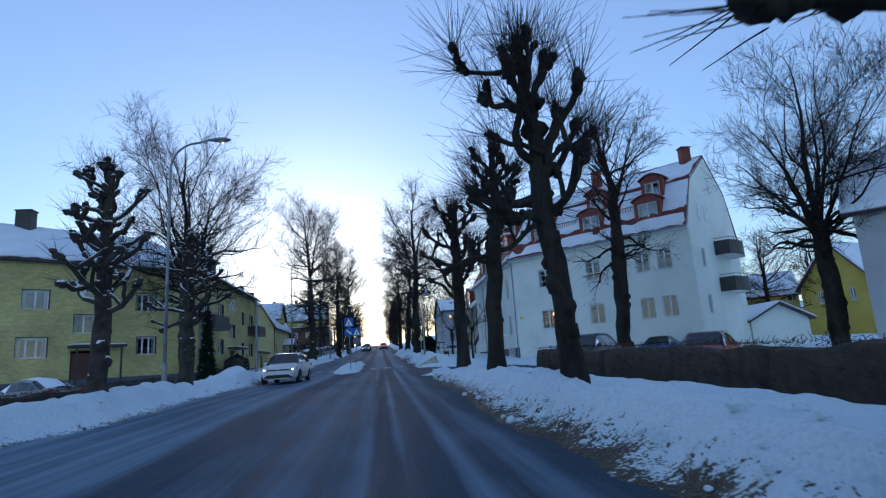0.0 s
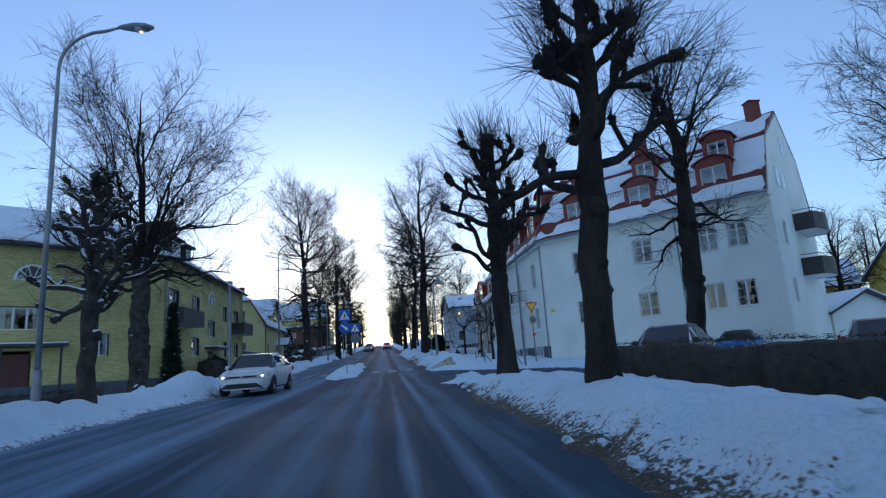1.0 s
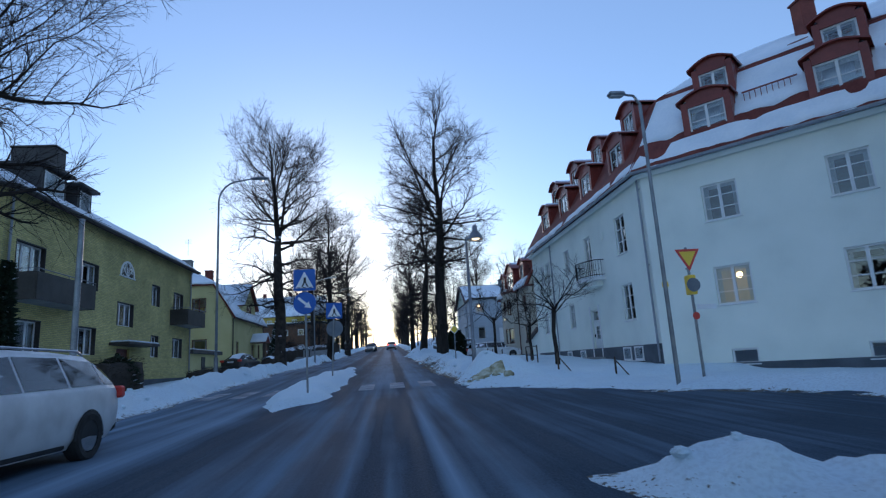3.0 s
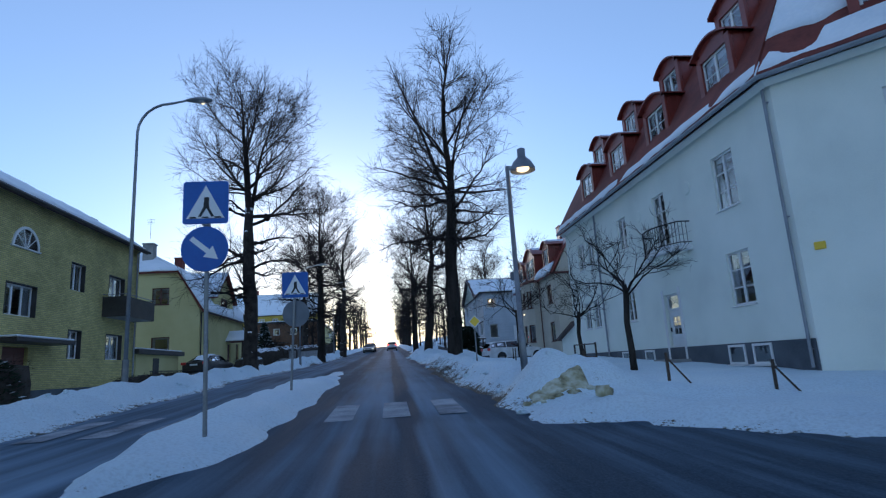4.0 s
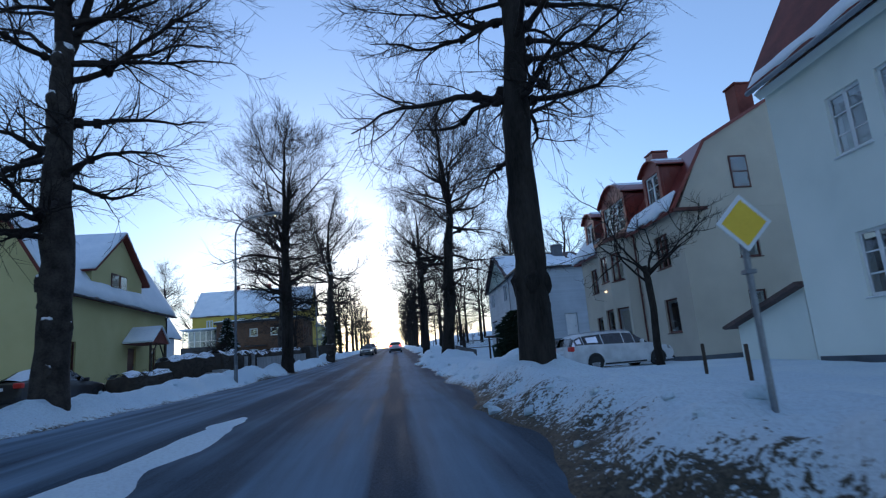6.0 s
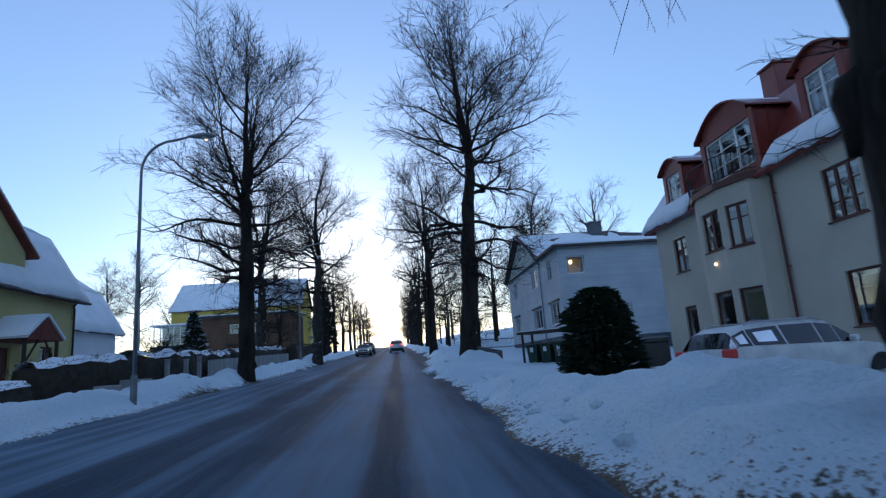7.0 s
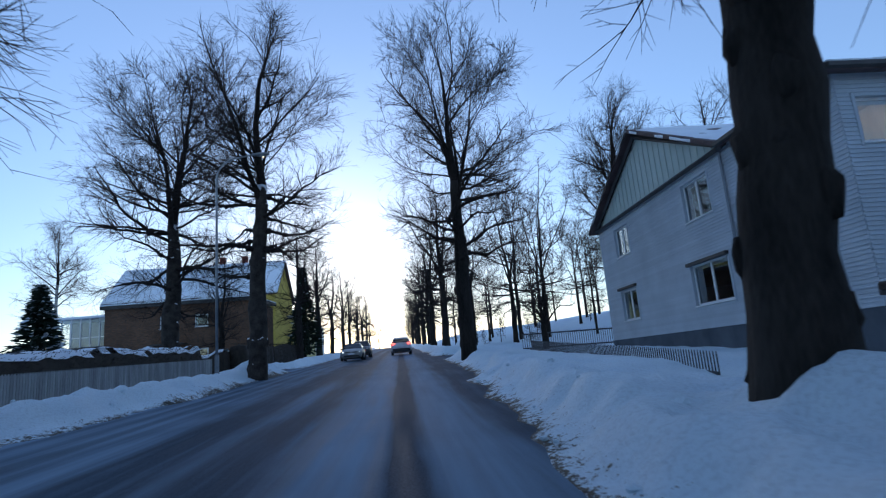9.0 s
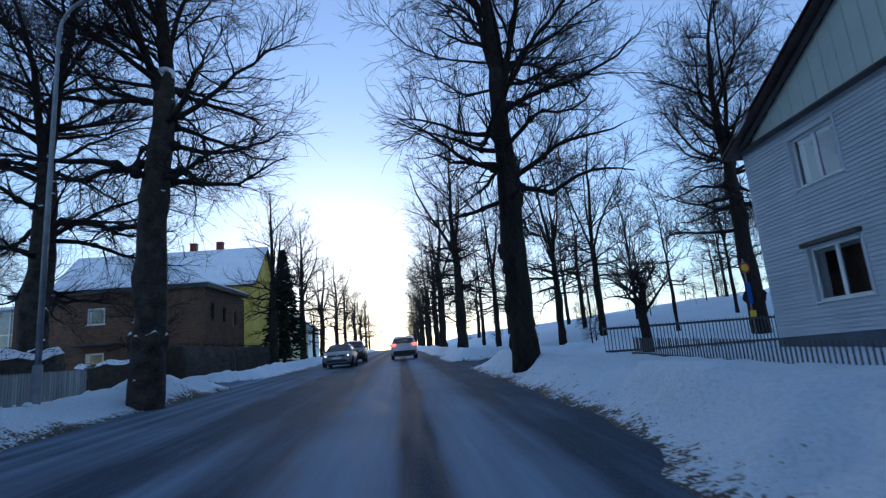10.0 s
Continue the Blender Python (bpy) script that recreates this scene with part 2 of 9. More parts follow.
BALCONY_DARK = mottled("dark_balcony_sheet", (0.025, 0.022, 0.02), (0.055, 0.05, 0.046), 1.5, 0.55, bump=0.1, fine=20, dist=0.003)
IRON = mottled("black_iron", (0.012, 0.012, 0.013), (0.03, 0.03, 0.03), 4, 0.5, metal=0.3, bump=0.1, fine=40, dist=0.002)
GALV = mottled("galvanised_steel", (0.16, 0.17, 0.19), (0.28, 0.3, 0.32), 3, 0.45, metal=0.6, bump=0.05, fine=30, dist=0.002)
CONCRETE = mottled("concrete", (0.2, 0.2, 0.2), (0.32, 0.32, 0.31), 2, 0.9, bump=0.3, fine=40, dist=0.004)
WOOD_DARK = mottled("dark_wood", (0.03, 0.022, 0.016), (0.08, 0.055, 0.038), 2, 0.8, bump=0.3, fine=40, dist=0.004, stretch=(1, 1, 0.2))
WOOD_GREY = mottled("weathered_picket_wood", (0.2, 0.2, 0.2), (0.36, 0.36, 0.35), 3, 0.85, bump=0.2, fine=40, dist=0.003, stretch=(1, 1, 0.2), vary=0.15)
CURTAIN = mottled("white_curtain", (0.55, 0.55, 0.55), (0.7, 0.7, 0.69), 5, 0.95, bump=0.2, fine=20, dist=0.01, stretch=(4, 4, 0.3))
ROOM_DARK = mottled("room_dark", (0.08, 0.07, 0.06), (0.14, 0.12, 0.1), 2, 0.95, bump=0)
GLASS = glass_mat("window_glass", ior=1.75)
CAR_GLASS = glass_mat("car_glass", (0.1, 0.11, 0.125), ior=1.7)
RUBBER = mottled("tyre_rubber", (0.012, 0.012, 0.012), (0.03, 0.03, 0.03), 6, 0.85, bump=0.2, fine=40)
TRIM_BLACK = mottled("black_plastic_trim", (0.012, 0.012, 0.013), (0.025, 0.025, 0.026), 6, 0.6, bump=0.05, fine=40)
ALLOY = mottled("alloy_rim", (0.35, 0.36, 0.37), (0.5, 0.5, 0.52), 5, 0.35, metal=0.9, bump=0)
SIGN_BLUE = mottled("sign_blue", (0.006, 0.075, 0.36), (0.01, 0.1, 0.43), 3, 0.4, bump=0)
SIGN_WHITE = mottled("sign_white", (0.68, 0.7, 0.72), (0.76, 0.78, 0.8), 3, 0.4, bump=0)
SIGN_YELLOW = mottled("sign_yellow", (0.75, 0.5, 0.03), (0.85, 0.58, 0.04), 3, 0.4, bump=0)
SIGN_RED = mottled("sign_red", (0.5, 0.03, 0.02), (0.6, 0.04, 0.03), 3, 0.4, bump=0)
SIGN_BACK = mottled("sign_back_grey", (0.1, 0.12, 0.15), (0.16, 0.18, 0.21), 3, 0.5, metal=0.2, bump=0)
NEEDLE = mottled("yew_needles", (0.006, 0.016, 0.008), (0.02, 0.04, 0.018), 5, 0.8, bump=0)
HEDGE_LEAF = mottled("bare_hedge_twigs", (0.018, 0.014, 0.01), (0.05, 0.038, 0.026), 4, 0.9, bump=0)
LAMP_WARM = glow("lamp_glow", (1.0, 0.7, 0.33), 1.2)
LAMP_LENS = mottled("lamp_lens", (0.3, 0.3, 0.29), (0.42, 0.42, 0.4), 8, 0.25, bump=0)
ROOM_LIGHT = glow("lit_room_lamp", (1.0, 0.62, 0.22), 3.0)
TAIL_RED = glow("tail_light_red", (1.0, 0.08, 0.05), 2.5)
HEAD_WHITE = glow("head_light_white", (1.0, 0.95, 0.75), 3.0)


def paint(name, c):
    m, nt, bs = mat_base(name)
    L = nt.links.new
    geo = nt.nodes.new("ShaderNodeNewGeometry")
    ns = nt.nodes.new("ShaderNodeTexNoise")
    ns.inputs["Scale"].default_value, ns.inputs["Detail"].default_value = 2.2, 6
    L(geo.outputs["Position"], ns.inputs["Vector"])
    rp = nt.nodes.new("ShaderNodeValToRGB")
    rp.color_ramp.elements[0].color = (*[q * 0.75 + 0.02 for q in c], 1)
    rp.color_ramp.elements[1].color = (*c, 1)
    rp.color_ramp.elements[0].position, rp.color_ramp.elements[1].position = 0.35, 0.6
    L(ns.outputs["Fac"], rp.inputs["Fac"])
    L(rp.outputs[0], bs.inputs["Base Color"])
    bs.inputs["Roughness"].default_value = 0.4
    bs.inputs["Specular IOR Level"].default_value = 0.35
    bs.inputs["Coat Weight"].default_value = 0.25
    bs.inputs["Coat Roughness"].default_value = 0.15
    return m


# ---------------------------------------------------------------- the lie of the land
CAM_Y = [r[2] * METRES for r in ROWS]
CAM_Z = [r[3] * METRES for r in ROWS]


def road_z(y):
    """Height of the street's surface, which climbs ahead and crests far off."""
    y = np.asarray(y, dtype=float)
    z = np.interp(y, CAM_Y, CAM_Z) + 0.12
    z = np.where(y < 0, 0.12 + 0.0165 * y, z)
    far = 2.81 + 0.043 * (np.minimum(y, 250) - CAM_Y[-1])
    far = far - np.where(y > 250, 0.00025 * (np.minimum(y, 420) - 250) ** 2, 0)
    return np.where(y > CAM_Y[-1], far, z)


def _hash(ix, iy, s):
    h = (ix.astype(np.int64) * 374761393 + iy.astype(np.int64) * 668265263 + s * 1442695041) & 0x7FFFFFFF
    h = ((h ^ (h >> 13)) * 1274126177) & 0x7FFFFFFF
    return ((h ^ (h >> 16)) & 0xFFFF) / 65535.0


def vnoise(x, y, scale, s=0):
    """Smooth noise from 0 to 1 over the plan."""
    x, y = np.asarray(x, float) / scale, np.asarray(y, float) / scale
    ix, iy = np.floor(x), np.floor(y)
    fx, fy = x - ix, y - iy
    fx, fy = fx * fx * (3 - 2 * fx), fy * fy * (3 - 2 * fy)
    a, b = _hash(ix, iy, s), _hash(ix + 1, iy, s)
    c, d = _hash(ix, iy + 1, s), _hash(ix + 1, iy + 1, s)
    return (a * (1 - fx) + b * fx) * (1 - fy) + (c * (1 - fx) + d * fx) * fy


def smooth(t):
    t = np.clip(t, 0, 1)
    return t * t * (3 - 2 * t)


def to_line(x, y, pts, widths):
    """Signed distance outside a strip along a line of points with half-widths."""
    best = np.full(np.shape(x), 1e9)
    for (ax, ay), (bx, by), wa, wb in zip(pts[:-1], pts[1:], widths[:-1], widths[1:]):
        dx, dy = bx - ax, by - ay
        t = np.clip(((x - ax) * dx + (y - ay) * dy) / (dx * dx + dy * dy), 0, 1)
        d = np.hypot(x - ax - t * dx, y - ay - t * dy) - (wa + t * (wb - wa))
        best = np.minimum(best, d)
    return best


def bare(x, y):
    """Metres outside the bare asphalt (negative on it)."""
    wob = (vnoise(x, y, 2.2, 3) - 0.5) * 0.5 + (vnoise(x, y, 0.7, 4) - 0.5) * 0.25
    left = -np.interp(y, [-40, 55, 62, 80, 86, 97, 104, 116, 300], [6.0, 6.15, 6.25, 6.2, 6.0, 5.75, 5.45, 5.7, 6.2]) - x
    right = x - np.interp(y, [-40, 8, 15, 24, 42, 47, 52, 57, 68, 72, 79, 86, 97, 103, 112, 300], [1.7, 1.65, 1.75, 1.75, 2.45, 2.5, 1.95, 2.0, 2.3, 2.3, 1.95, 1.8, 2.35, 2.85, 3.0, 2.8])
    d = np.maximum(left, right)
    d = np.minimum(d, to_line(x, y, [(1.0, 33.5), (4.6, 31.8), (7.4, 27.6), (11.5, 23.0), (18, 16), (34, 0)], [6.6, 3.6, 2.0, 2.4, 2.6, 2.6]))
    d = np.minimum(d, to_line(x, y, [(0.5, 121), (5, 122.0), (9, 125)], [4.5, 2.6, 1.6]))
    d = np.minimum(d, to_line(x, y, [(-5, 120), (-9, 121)], [3.2, 1.6]))
    return d + wob


def island(x, y):
    """Snow left between the lanes: positive inside."""
    mid = np.interp(y, [36, 46, 60, 78], [-2.5, -2.35, -2.2, -2.3])
    half = np.interp(y, [36.5, 38.5, 41, 50, 60, 72, 78], [0.0, 0.85, 1.05, 1.0, 0.6, -0.3, -0.5])
    return half - np.abs(x - mid) + (vnoise(x, y, 1.3, 8) - 0.5) * 0.35


def ground_z(x, y):
    """Height of the snow-covered ground; below the asphalt where that lies bare."""
    x, y = np.asarray(x, float), np.asarray(y, float)
    r = road_z(y)
    d = bare(x, y)
    drive = np.exp(-((y - 79) / 6.0) ** 2) * (x > 0)
    bank = np.where(x > -2, 0.36 - 0.2 * drive, 0.31)
    bank = bank * (1 - 0.5 * np.exp(-((y - 25.6) / 2.6) ** 2) * (x > 1))
    mouth = np.where((x > 1) & (y > 36), 0.4 + 0.6 * smooth((y - 42.3) / 0.9), 1.0)
    bank = bank * mouth
    heap = mouth * np.exp(-((np.abs(d) - 1.1) / 0.7) ** 2) * (0.12 + 0.25 * vnoise(x, y, 3.5, 11)) * np.where(x > -2, 1.0, 1.1) * (1 - 0.7 * drive) * (1 - 0.8 * np.exp(-((y - 25.6) / 2.6) ** 2) * (x > 1))
    lumps = (vnoise(x, y, 0.45, 21) - 0.5) * 0.10 + (vnoise(x, y, 1.1, 22) - 0.5) * 0.14 + (vnoise(x, y, 0.22, 23) - 0.5) * 0.025
    off = -0.07 + (bank + 0.07) * smooth((d + 0.25) / 1.7) + smooth(d / 1.0) * (heap * smooth(d / 1.2) + lumps * (0.3 + 0.5 * np.exp(-np.maximum(d, 0) / 2.5)))
    fall = np.where(x > 0, -0.12 * smooth((x - 5) / 6) - 0.22 * smooth((x - 4.5) / 2.0) * smooth((72 - y) / 4) - 0.22 * smooth((x - 5.5) / 2.5) * smooth((32 - y) / 4), -0.45 * smooth((-8.2 - x) / 4.5))
    fall = fall - 0.42 * smooth((x - 4.9) / 2.0) * smooth((y - 66) / 5) * smooth((97 - y) / 5)
    off = off + fall * smooth(d) + smooth((d - 0.2) / 0.6) * ((vnoise(x, y, 0.4, 24) - 0.5) * 0.09 + (np.maximum(vnoise(x, y, 0.6, 25), 0.62) - 0.62) * -0.35) * np.exp(-np.maximum(d - 1.5, 0) / 4)
    crest = np.abs(2 * vnoise(x, y, 0.55, 71) - 1) * 0.6 + np.abs(2 * vnoise(x, y, 0.3, 72) - 1) * 0.4
    churn = smooth((d - 0.1) / 0.5) * np.exp(-np.maximum(d - 2.2, 0) / 1.6) * (0.25 + 0.9 * vnoise(x, y, 2.4, 73)) * (1 + 0.9 * drive)
    off = off + churn * (0.3 - crest) * 0.27
    i = island(x, y)
    hi = np.interp(y, [36, 40, 46, 52, 58, 66, 78], [0.16, 0.26, 0.33, 0.22, 0.08, 0.0, -0.1])
    isl = -0.07 + (hi + 0.07) * smooth((i + 0.05) / 0.65) + smooth(i / 0.4) * lumps * np.interp(y, [50, 60, 70], [0.8, 0.3, 0.05])
    off = np.where(i > -0.1, np.maximum(off, isl), off)
    # ploughed heaps at the corner past the crossing and by the drive
    for hx, hy, hr, hh in ((4.0, 43.5, 0.95, 0.36), (3.2, 43.2, 0.65, 0.36), (4.75, 43.3, 0.7, 0.2), (3.5, 46.0, 1.4, 0.15), (4.6, 64.2, 0.8, 0.25), (4.7, 66.0, 0.95, 0.42), (5.0, 67.6, 1.1, 0.46), (5.7, 69.6, 1.2, 0.42), (4.6, 87.6, 0.7, 0.35), (4.1, 87.1, 0.45, 0.3), (-7.2, 30.5, 1.8, 0.35), (-6.6, 112.8, 1.2, 0.35), (-7.2, 82.5, 1.6, 0.35), (-6.75, 88.6, 1.1, 0.45)):
        q = np.exp(-(((x - hx) ** 2 + (y - hy) ** 2) / hr ** 2))
        off = off + hh * q * (0.75 + 0.5 * vnoise(x, y, 0.6, 31)) * smooth((d + 0.2) / 0.8)
    hill = smooth((x - 6) / 18) * smooth((y - 114) / 20) * 2.3 + smooth((x - 22) / 60) * smooth((y - 105) / 40) * 4
    hill += (vnoise(x, y, 6, 41) - 0.5) * 0.8 * smooth((x - 9) / 5) * smooth((y - 116) / 8)
    far = smooth((np.abs(x) - 60) / 150) * (-2.0)
    return r + off + hill + far


def gz(x, y):
    return float(ground_z(np.array([x]), np.array([y]))[0])

# ---------------------------------------------------------------- ground and street
def ground_material():
    m, nt, bs = mat_base("roadside_snow")
    L = nt.links.new
    geo = nt.nodes.new("ShaderNodeNewGeometry")
    at = nt.nodes.new("ShaderNodeAttribute")
    at.attribute_name = "grit"
    n1 = nt.nodes.new("ShaderNodeTexNoise")
    n1.inputs["Scale"].default_value, n1.inputs["Detail"].default_value = 5.5, 8
    n1.inputs["Roughness"].default_value = 0.72
    n2 = nt.nodes.new("ShaderNodeTexNoise")
    n2.inputs["Scale"].default_value, n2.inputs["Detail"].default_value = 0.5, 5
    n3 = nt.nodes.new("ShaderNodeTexNoise")
    n3.inputs["Scale"].default_value, n3.inputs["Detail"].default_value = 22, 5
    for n in (n1, n2, n3):
        L(geo.outputs["Position"], n.inputs["Vector"])
    clean = nt.nodes.new("ShaderNodeValToRGB")
    e = clean.color_ramp.elements
    e[0].position, e[0].color = 0.3, (0.73, 0.86, 0.95, 1)
    e[1].position, e[1].color = 0.7, (0.83, 0.94, 0.99, 1)
    L(n2.outputs["Fac"], clean.inputs["Fac"])
    dirt = nt.nodes.new("ShaderNodeValToRGB")
    e = dirt.color_ramp.elements
    e[0].position, e[0].color = 0.35, (0.012, 0.011, 0.008, 1)
    e[1].position, e[1].color = 0.68, (0.12, 0.105, 0.07, 1)
    L(n3.outputs["Fac"], dirt.inputs["Fac"])
    sub = nt.nodes.new("ShaderNodeMath")
    sub.operation = "MULTIPLY_ADD"
    L(n1.outputs["Fac"], sub.inputs[0])
    sub.inputs[1].default_value = 1.5
    L(at.outputs["Fac"], sub.inputs[2])
    fi = nt.nodes.new("ShaderNodeMath")
    fi.operation = "MULTIPLY_ADD"
    L(n3.outputs["Fac"], fi.inputs[0])
    fi.inputs[1].default_value = 0.9
    L(sub.outputs[0], fi.inputs[2])
    st = nt.nodes.new("ShaderNodeMapRange")
    st.inputs["From Min"].default_value, st.inputs["From Max"].default_value = 1.68, 1.84
    L(fi.outputs[0], st.inputs["Value"])
    mx = nt.nodes.new("ShaderNodeMix")
    mx.data_type = "RGBA"
    L(st.outputs[0], mx.inputs["Factor"])
    sp = nt.nodes.new("ShaderNodeMapRange")
    sp.inputs["From Min"].default_value, sp.inputs["From Max"].default_value = 0.32, 0.55
    sp.inputs["To Min"].default_value, sp.inputs["To Max"].default_value = 0.86, 1.0
    L(n3.outputs["Fac"], sp.inputs["Value"])
    ml = nt.nodes.new("ShaderNodeVectorMath")
    ml.operation = "SCALE"
    L(clean.outputs[0], ml.inputs[0])
    L(sp.outputs[0], ml.inputs["Scale"])
    L(ml.outputs[0], mx.inputs["A"])
    L(dirt.outputs[0], mx.inputs["B"])
    L(mx.outputs["Result"], bs.inputs["Base Color"])
    bs.inputs["Roughness"].default_value = 0.7
    bs.inputs["Specular IOR Level"].default_value = 0.3
    bp = nt.nodes.new("ShaderNodeBump")
    bp.inputs["Strength"].default_value, bp.inputs["Distance"].default_value = 0.9, 0.08
    ad = nt.nodes.new("ShaderNodeMath")
    ad.operation = "MULTIPLY_ADD"
    L(n3.outputs["Fac"], ad.inputs[0])
    ad.inputs[1].default_value = 0.35
    L(n1.outputs["Fac"], ad.inputs[2])
    L(ad.outputs[0], bp.inputs["Height"])
    L(bp.outputs[0], bs.inputs["Normal"])
    return m


def asphalt_material():
    m, nt, bs = mat_base("wet_asphalt")
    L = nt.links.new
    geo = nt.nodes.new("ShaderNodeNewGeometry")
    at = nt.nodes.new("ShaderNodeAttribute")
    at.attribute_name = "slush"
    mp = nt.nodes.new("ShaderNodeMapping")
    mp.inputs["Scale"].default_value = (1.0, 0.03, 1.0)
    L(geo.outputs["Position"], mp.inputs["Vector"])
    n1 = nt.nodes.new("ShaderNodeTexNoise")
    n1.inputs["Scale"].default_value, n1.inputs["Detail"].default_value = 5.0, 8
    L(mp.outputs[0], n1.inputs["Vector"])
    n2 = nt.nodes.new("ShaderNodeTexNoise")
    n2.inputs["Scale"].default_value, n2.inputs["Detail"].default_value = 45, 4
    L(geo.outputs["Position"], n2.inputs["Vector"])
    n3 = nt.nodes.new("ShaderNodeTexNoise")
    n3.inputs["Scale"].default_value, n3.inputs["Detail"].default_value = 0.35, 5
    L(geo.outputs["Position"], n3.inputs["Vector"])
    base = nt.nodes.new("ShaderNodeValToRGB")
    e = base.color_ramp.elements
    e[0].position, e[0].color = 0.3, (0.02, 0.033, 0.05, 1)
    e[1].position, e[1].color = 0.75, (0.055, 0.084, 0.12, 1)
    L(n2.outputs["Fac"], base.inputs["Fac"])
    ad = nt.nodes.new("ShaderNodeMath")
    ad.operation = "MULTIPLY_ADD"
    L(n1.outputs["Fac"], ad.inputs[0])
    ad.inputs[1].default_value = 0.9
    L(at.outputs["Fac"], ad.inputs[2])
    ad2 = nt.nodes.new("ShaderNodeMath")
    ad2.operation = "MULTIPLY_ADD"
    L(n3.outputs["Fac"], ad2.inputs[0])
    ad2.inputs[1].default_value = 0.5
    L(ad.outputs[0], ad2.inputs[2])
    st = nt.nodes.new("ShaderNodeMapRange")
    st.inputs["From Min"].default_value, st.inputs["From Max"].default_value = 0.7, 1.5
    L(ad2.outputs[0], st.inputs["Value"])
    mx = nt.nodes.new("ShaderNodeMix")
    mx.data_type = "RGBA"
    L(st.outputs[0], mx.inputs["Factor"])
    L(base.outputs[0], mx.inputs["A"])
    # pale blue-grey for salt and slush, and for the far lane's painted sky reflection
    mx.inputs["B"].default_value = (0.21, 0.29, 0.38, 1)
    L(mx.outputs["Result"], bs.inputs["Base Color"])
    rr = nt.nodes.new("ShaderNodeMapRange")
    rr.inputs["From Min"].default_value, rr.inputs["From Max"].default_value = 0.35, 0.7
    rr.inputs["To Min"].default_value, rr.inputs["To Max"].default_value = 0.68, 0.9
    bs.inputs["Specular IOR Level"].default_value = 0.08
    L(n1.outputs["Fac"], rr.inputs["Value"])
    L(rr.outputs[0], bs.inputs["Roughness"])
    bp = nt.nodes.new("ShaderNodeBump")
    bp.inputs["Strength"].default_value, bp.inputs["Distance"].default_value = 0.35, 0.008
    L(n2.outputs["Fac"], bp.inputs["Height"])
    L(bp.outputs[0], bs.inputs["Normal"])
    return m


def steps(*spans):
    out = []
    for a, b, s in spans:
        out.extend(np.arange(a, b - 1e-6, s).tolist())
    out.append(spans[-1][1])
    return np.array(out)


def sheet(name, xs, ys, zfun, mat, attr, attrfun, label, cat):
    X, Y = np.meshgrid(xs, ys)
    Z = zfun(X, Y)
    nx, ny = len(xs), len(ys)
    v = np.stack([X.ravel(), Y.ravel(), Z.ravel()], 1)
    i = np.arange(nx * ny).reshape(ny, nx)
    q = np.stack([i[:-1, :-1].ravel(), i[:-1, 1:].ravel(), i[1:, 1:].ravel(), i[1:, :-1].ravel()], 1)
    me = bpy.data.meshes.new(name)
    me.vertices.add(len(v))
    me.vertices.foreach_set("co", v.astype(np.float32).ravel())
    me.loops.add(q.size)
    me.loops.foreach_set("vertex_index", q.astype(np.int32).ravel())
    me.polygons.add(len(q))
    me.polygons.foreach_set("loop_start", np.arange(0, q.size, 4, dtype=np.int32))
    me.update(calc_edges=True)
    me.polygons.foreach_set("use_smooth", [True] * len(q))
    at = me.attributes.new(attr, "FLOAT", "POINT")
    at.data.foreach_set("value", attrfun(X, Y).astype(np.float32).ravel())
    me.materials.append(mat)
    me.update()
    return tagged(new(name, me), label, cat, kind="structure")


def grit(x, y):
    """How gritty the snow is: most at the road's edge."""
    d = bare(x, y)
    g = 1.0 * np.exp(-np.maximum(d, 0) / 0.38) + 0.1 * np.exp(-np.maximum(d, 0) / 1.3) * (vnoise(x, y, 2.5, 51) > 0.45) * (x > 0)
    # worn turf and grit showing through the verge before the side street
    g = g + 0.42 * np.exp(-((d - 0.4) / 0.45) ** 2) * (x > 0) * (y < 27) * (0.2 + 0.9 * vnoise(x, y, 0.8, 52))
    g = np.where(island(x, y) > -0.3, np.interp(y, [36, 50, 56], [0.5, 0.45, 0.15]) * np.exp(-np.maximum(island(x, y), 0) / 0.3), g)
    for hx, hy, hr in ((3.0, 42.3, 0.3), (4.4, 42.6, 0.2)):
        g = g + 0.35 * np.exp(-(((x - hx) ** 2 + (y - hy) ** 2) / hr ** 2))
    # dark clods thrown on the bank past the crossing, and the wet drive swept bare beside the beige house
    g = g + 0.42 * np.exp(-((d - 0.6) / 0.65) ** 2) * (x > 0) * smooth((y - 47) / 4) * smooth((68 - y) / 6) * (0.3 + 0.9 * vnoise(x, y, 0.7, 53))
    g = g + 1.6 * smooth(1.4 - np.hypot((x - 9.2) / 2.6, (y - 74.7 - 0.12 * (x - 7)) / 0.75) + 0.5 * (vnoise(x, y, 0.8, 54) - 0.5))
    return g


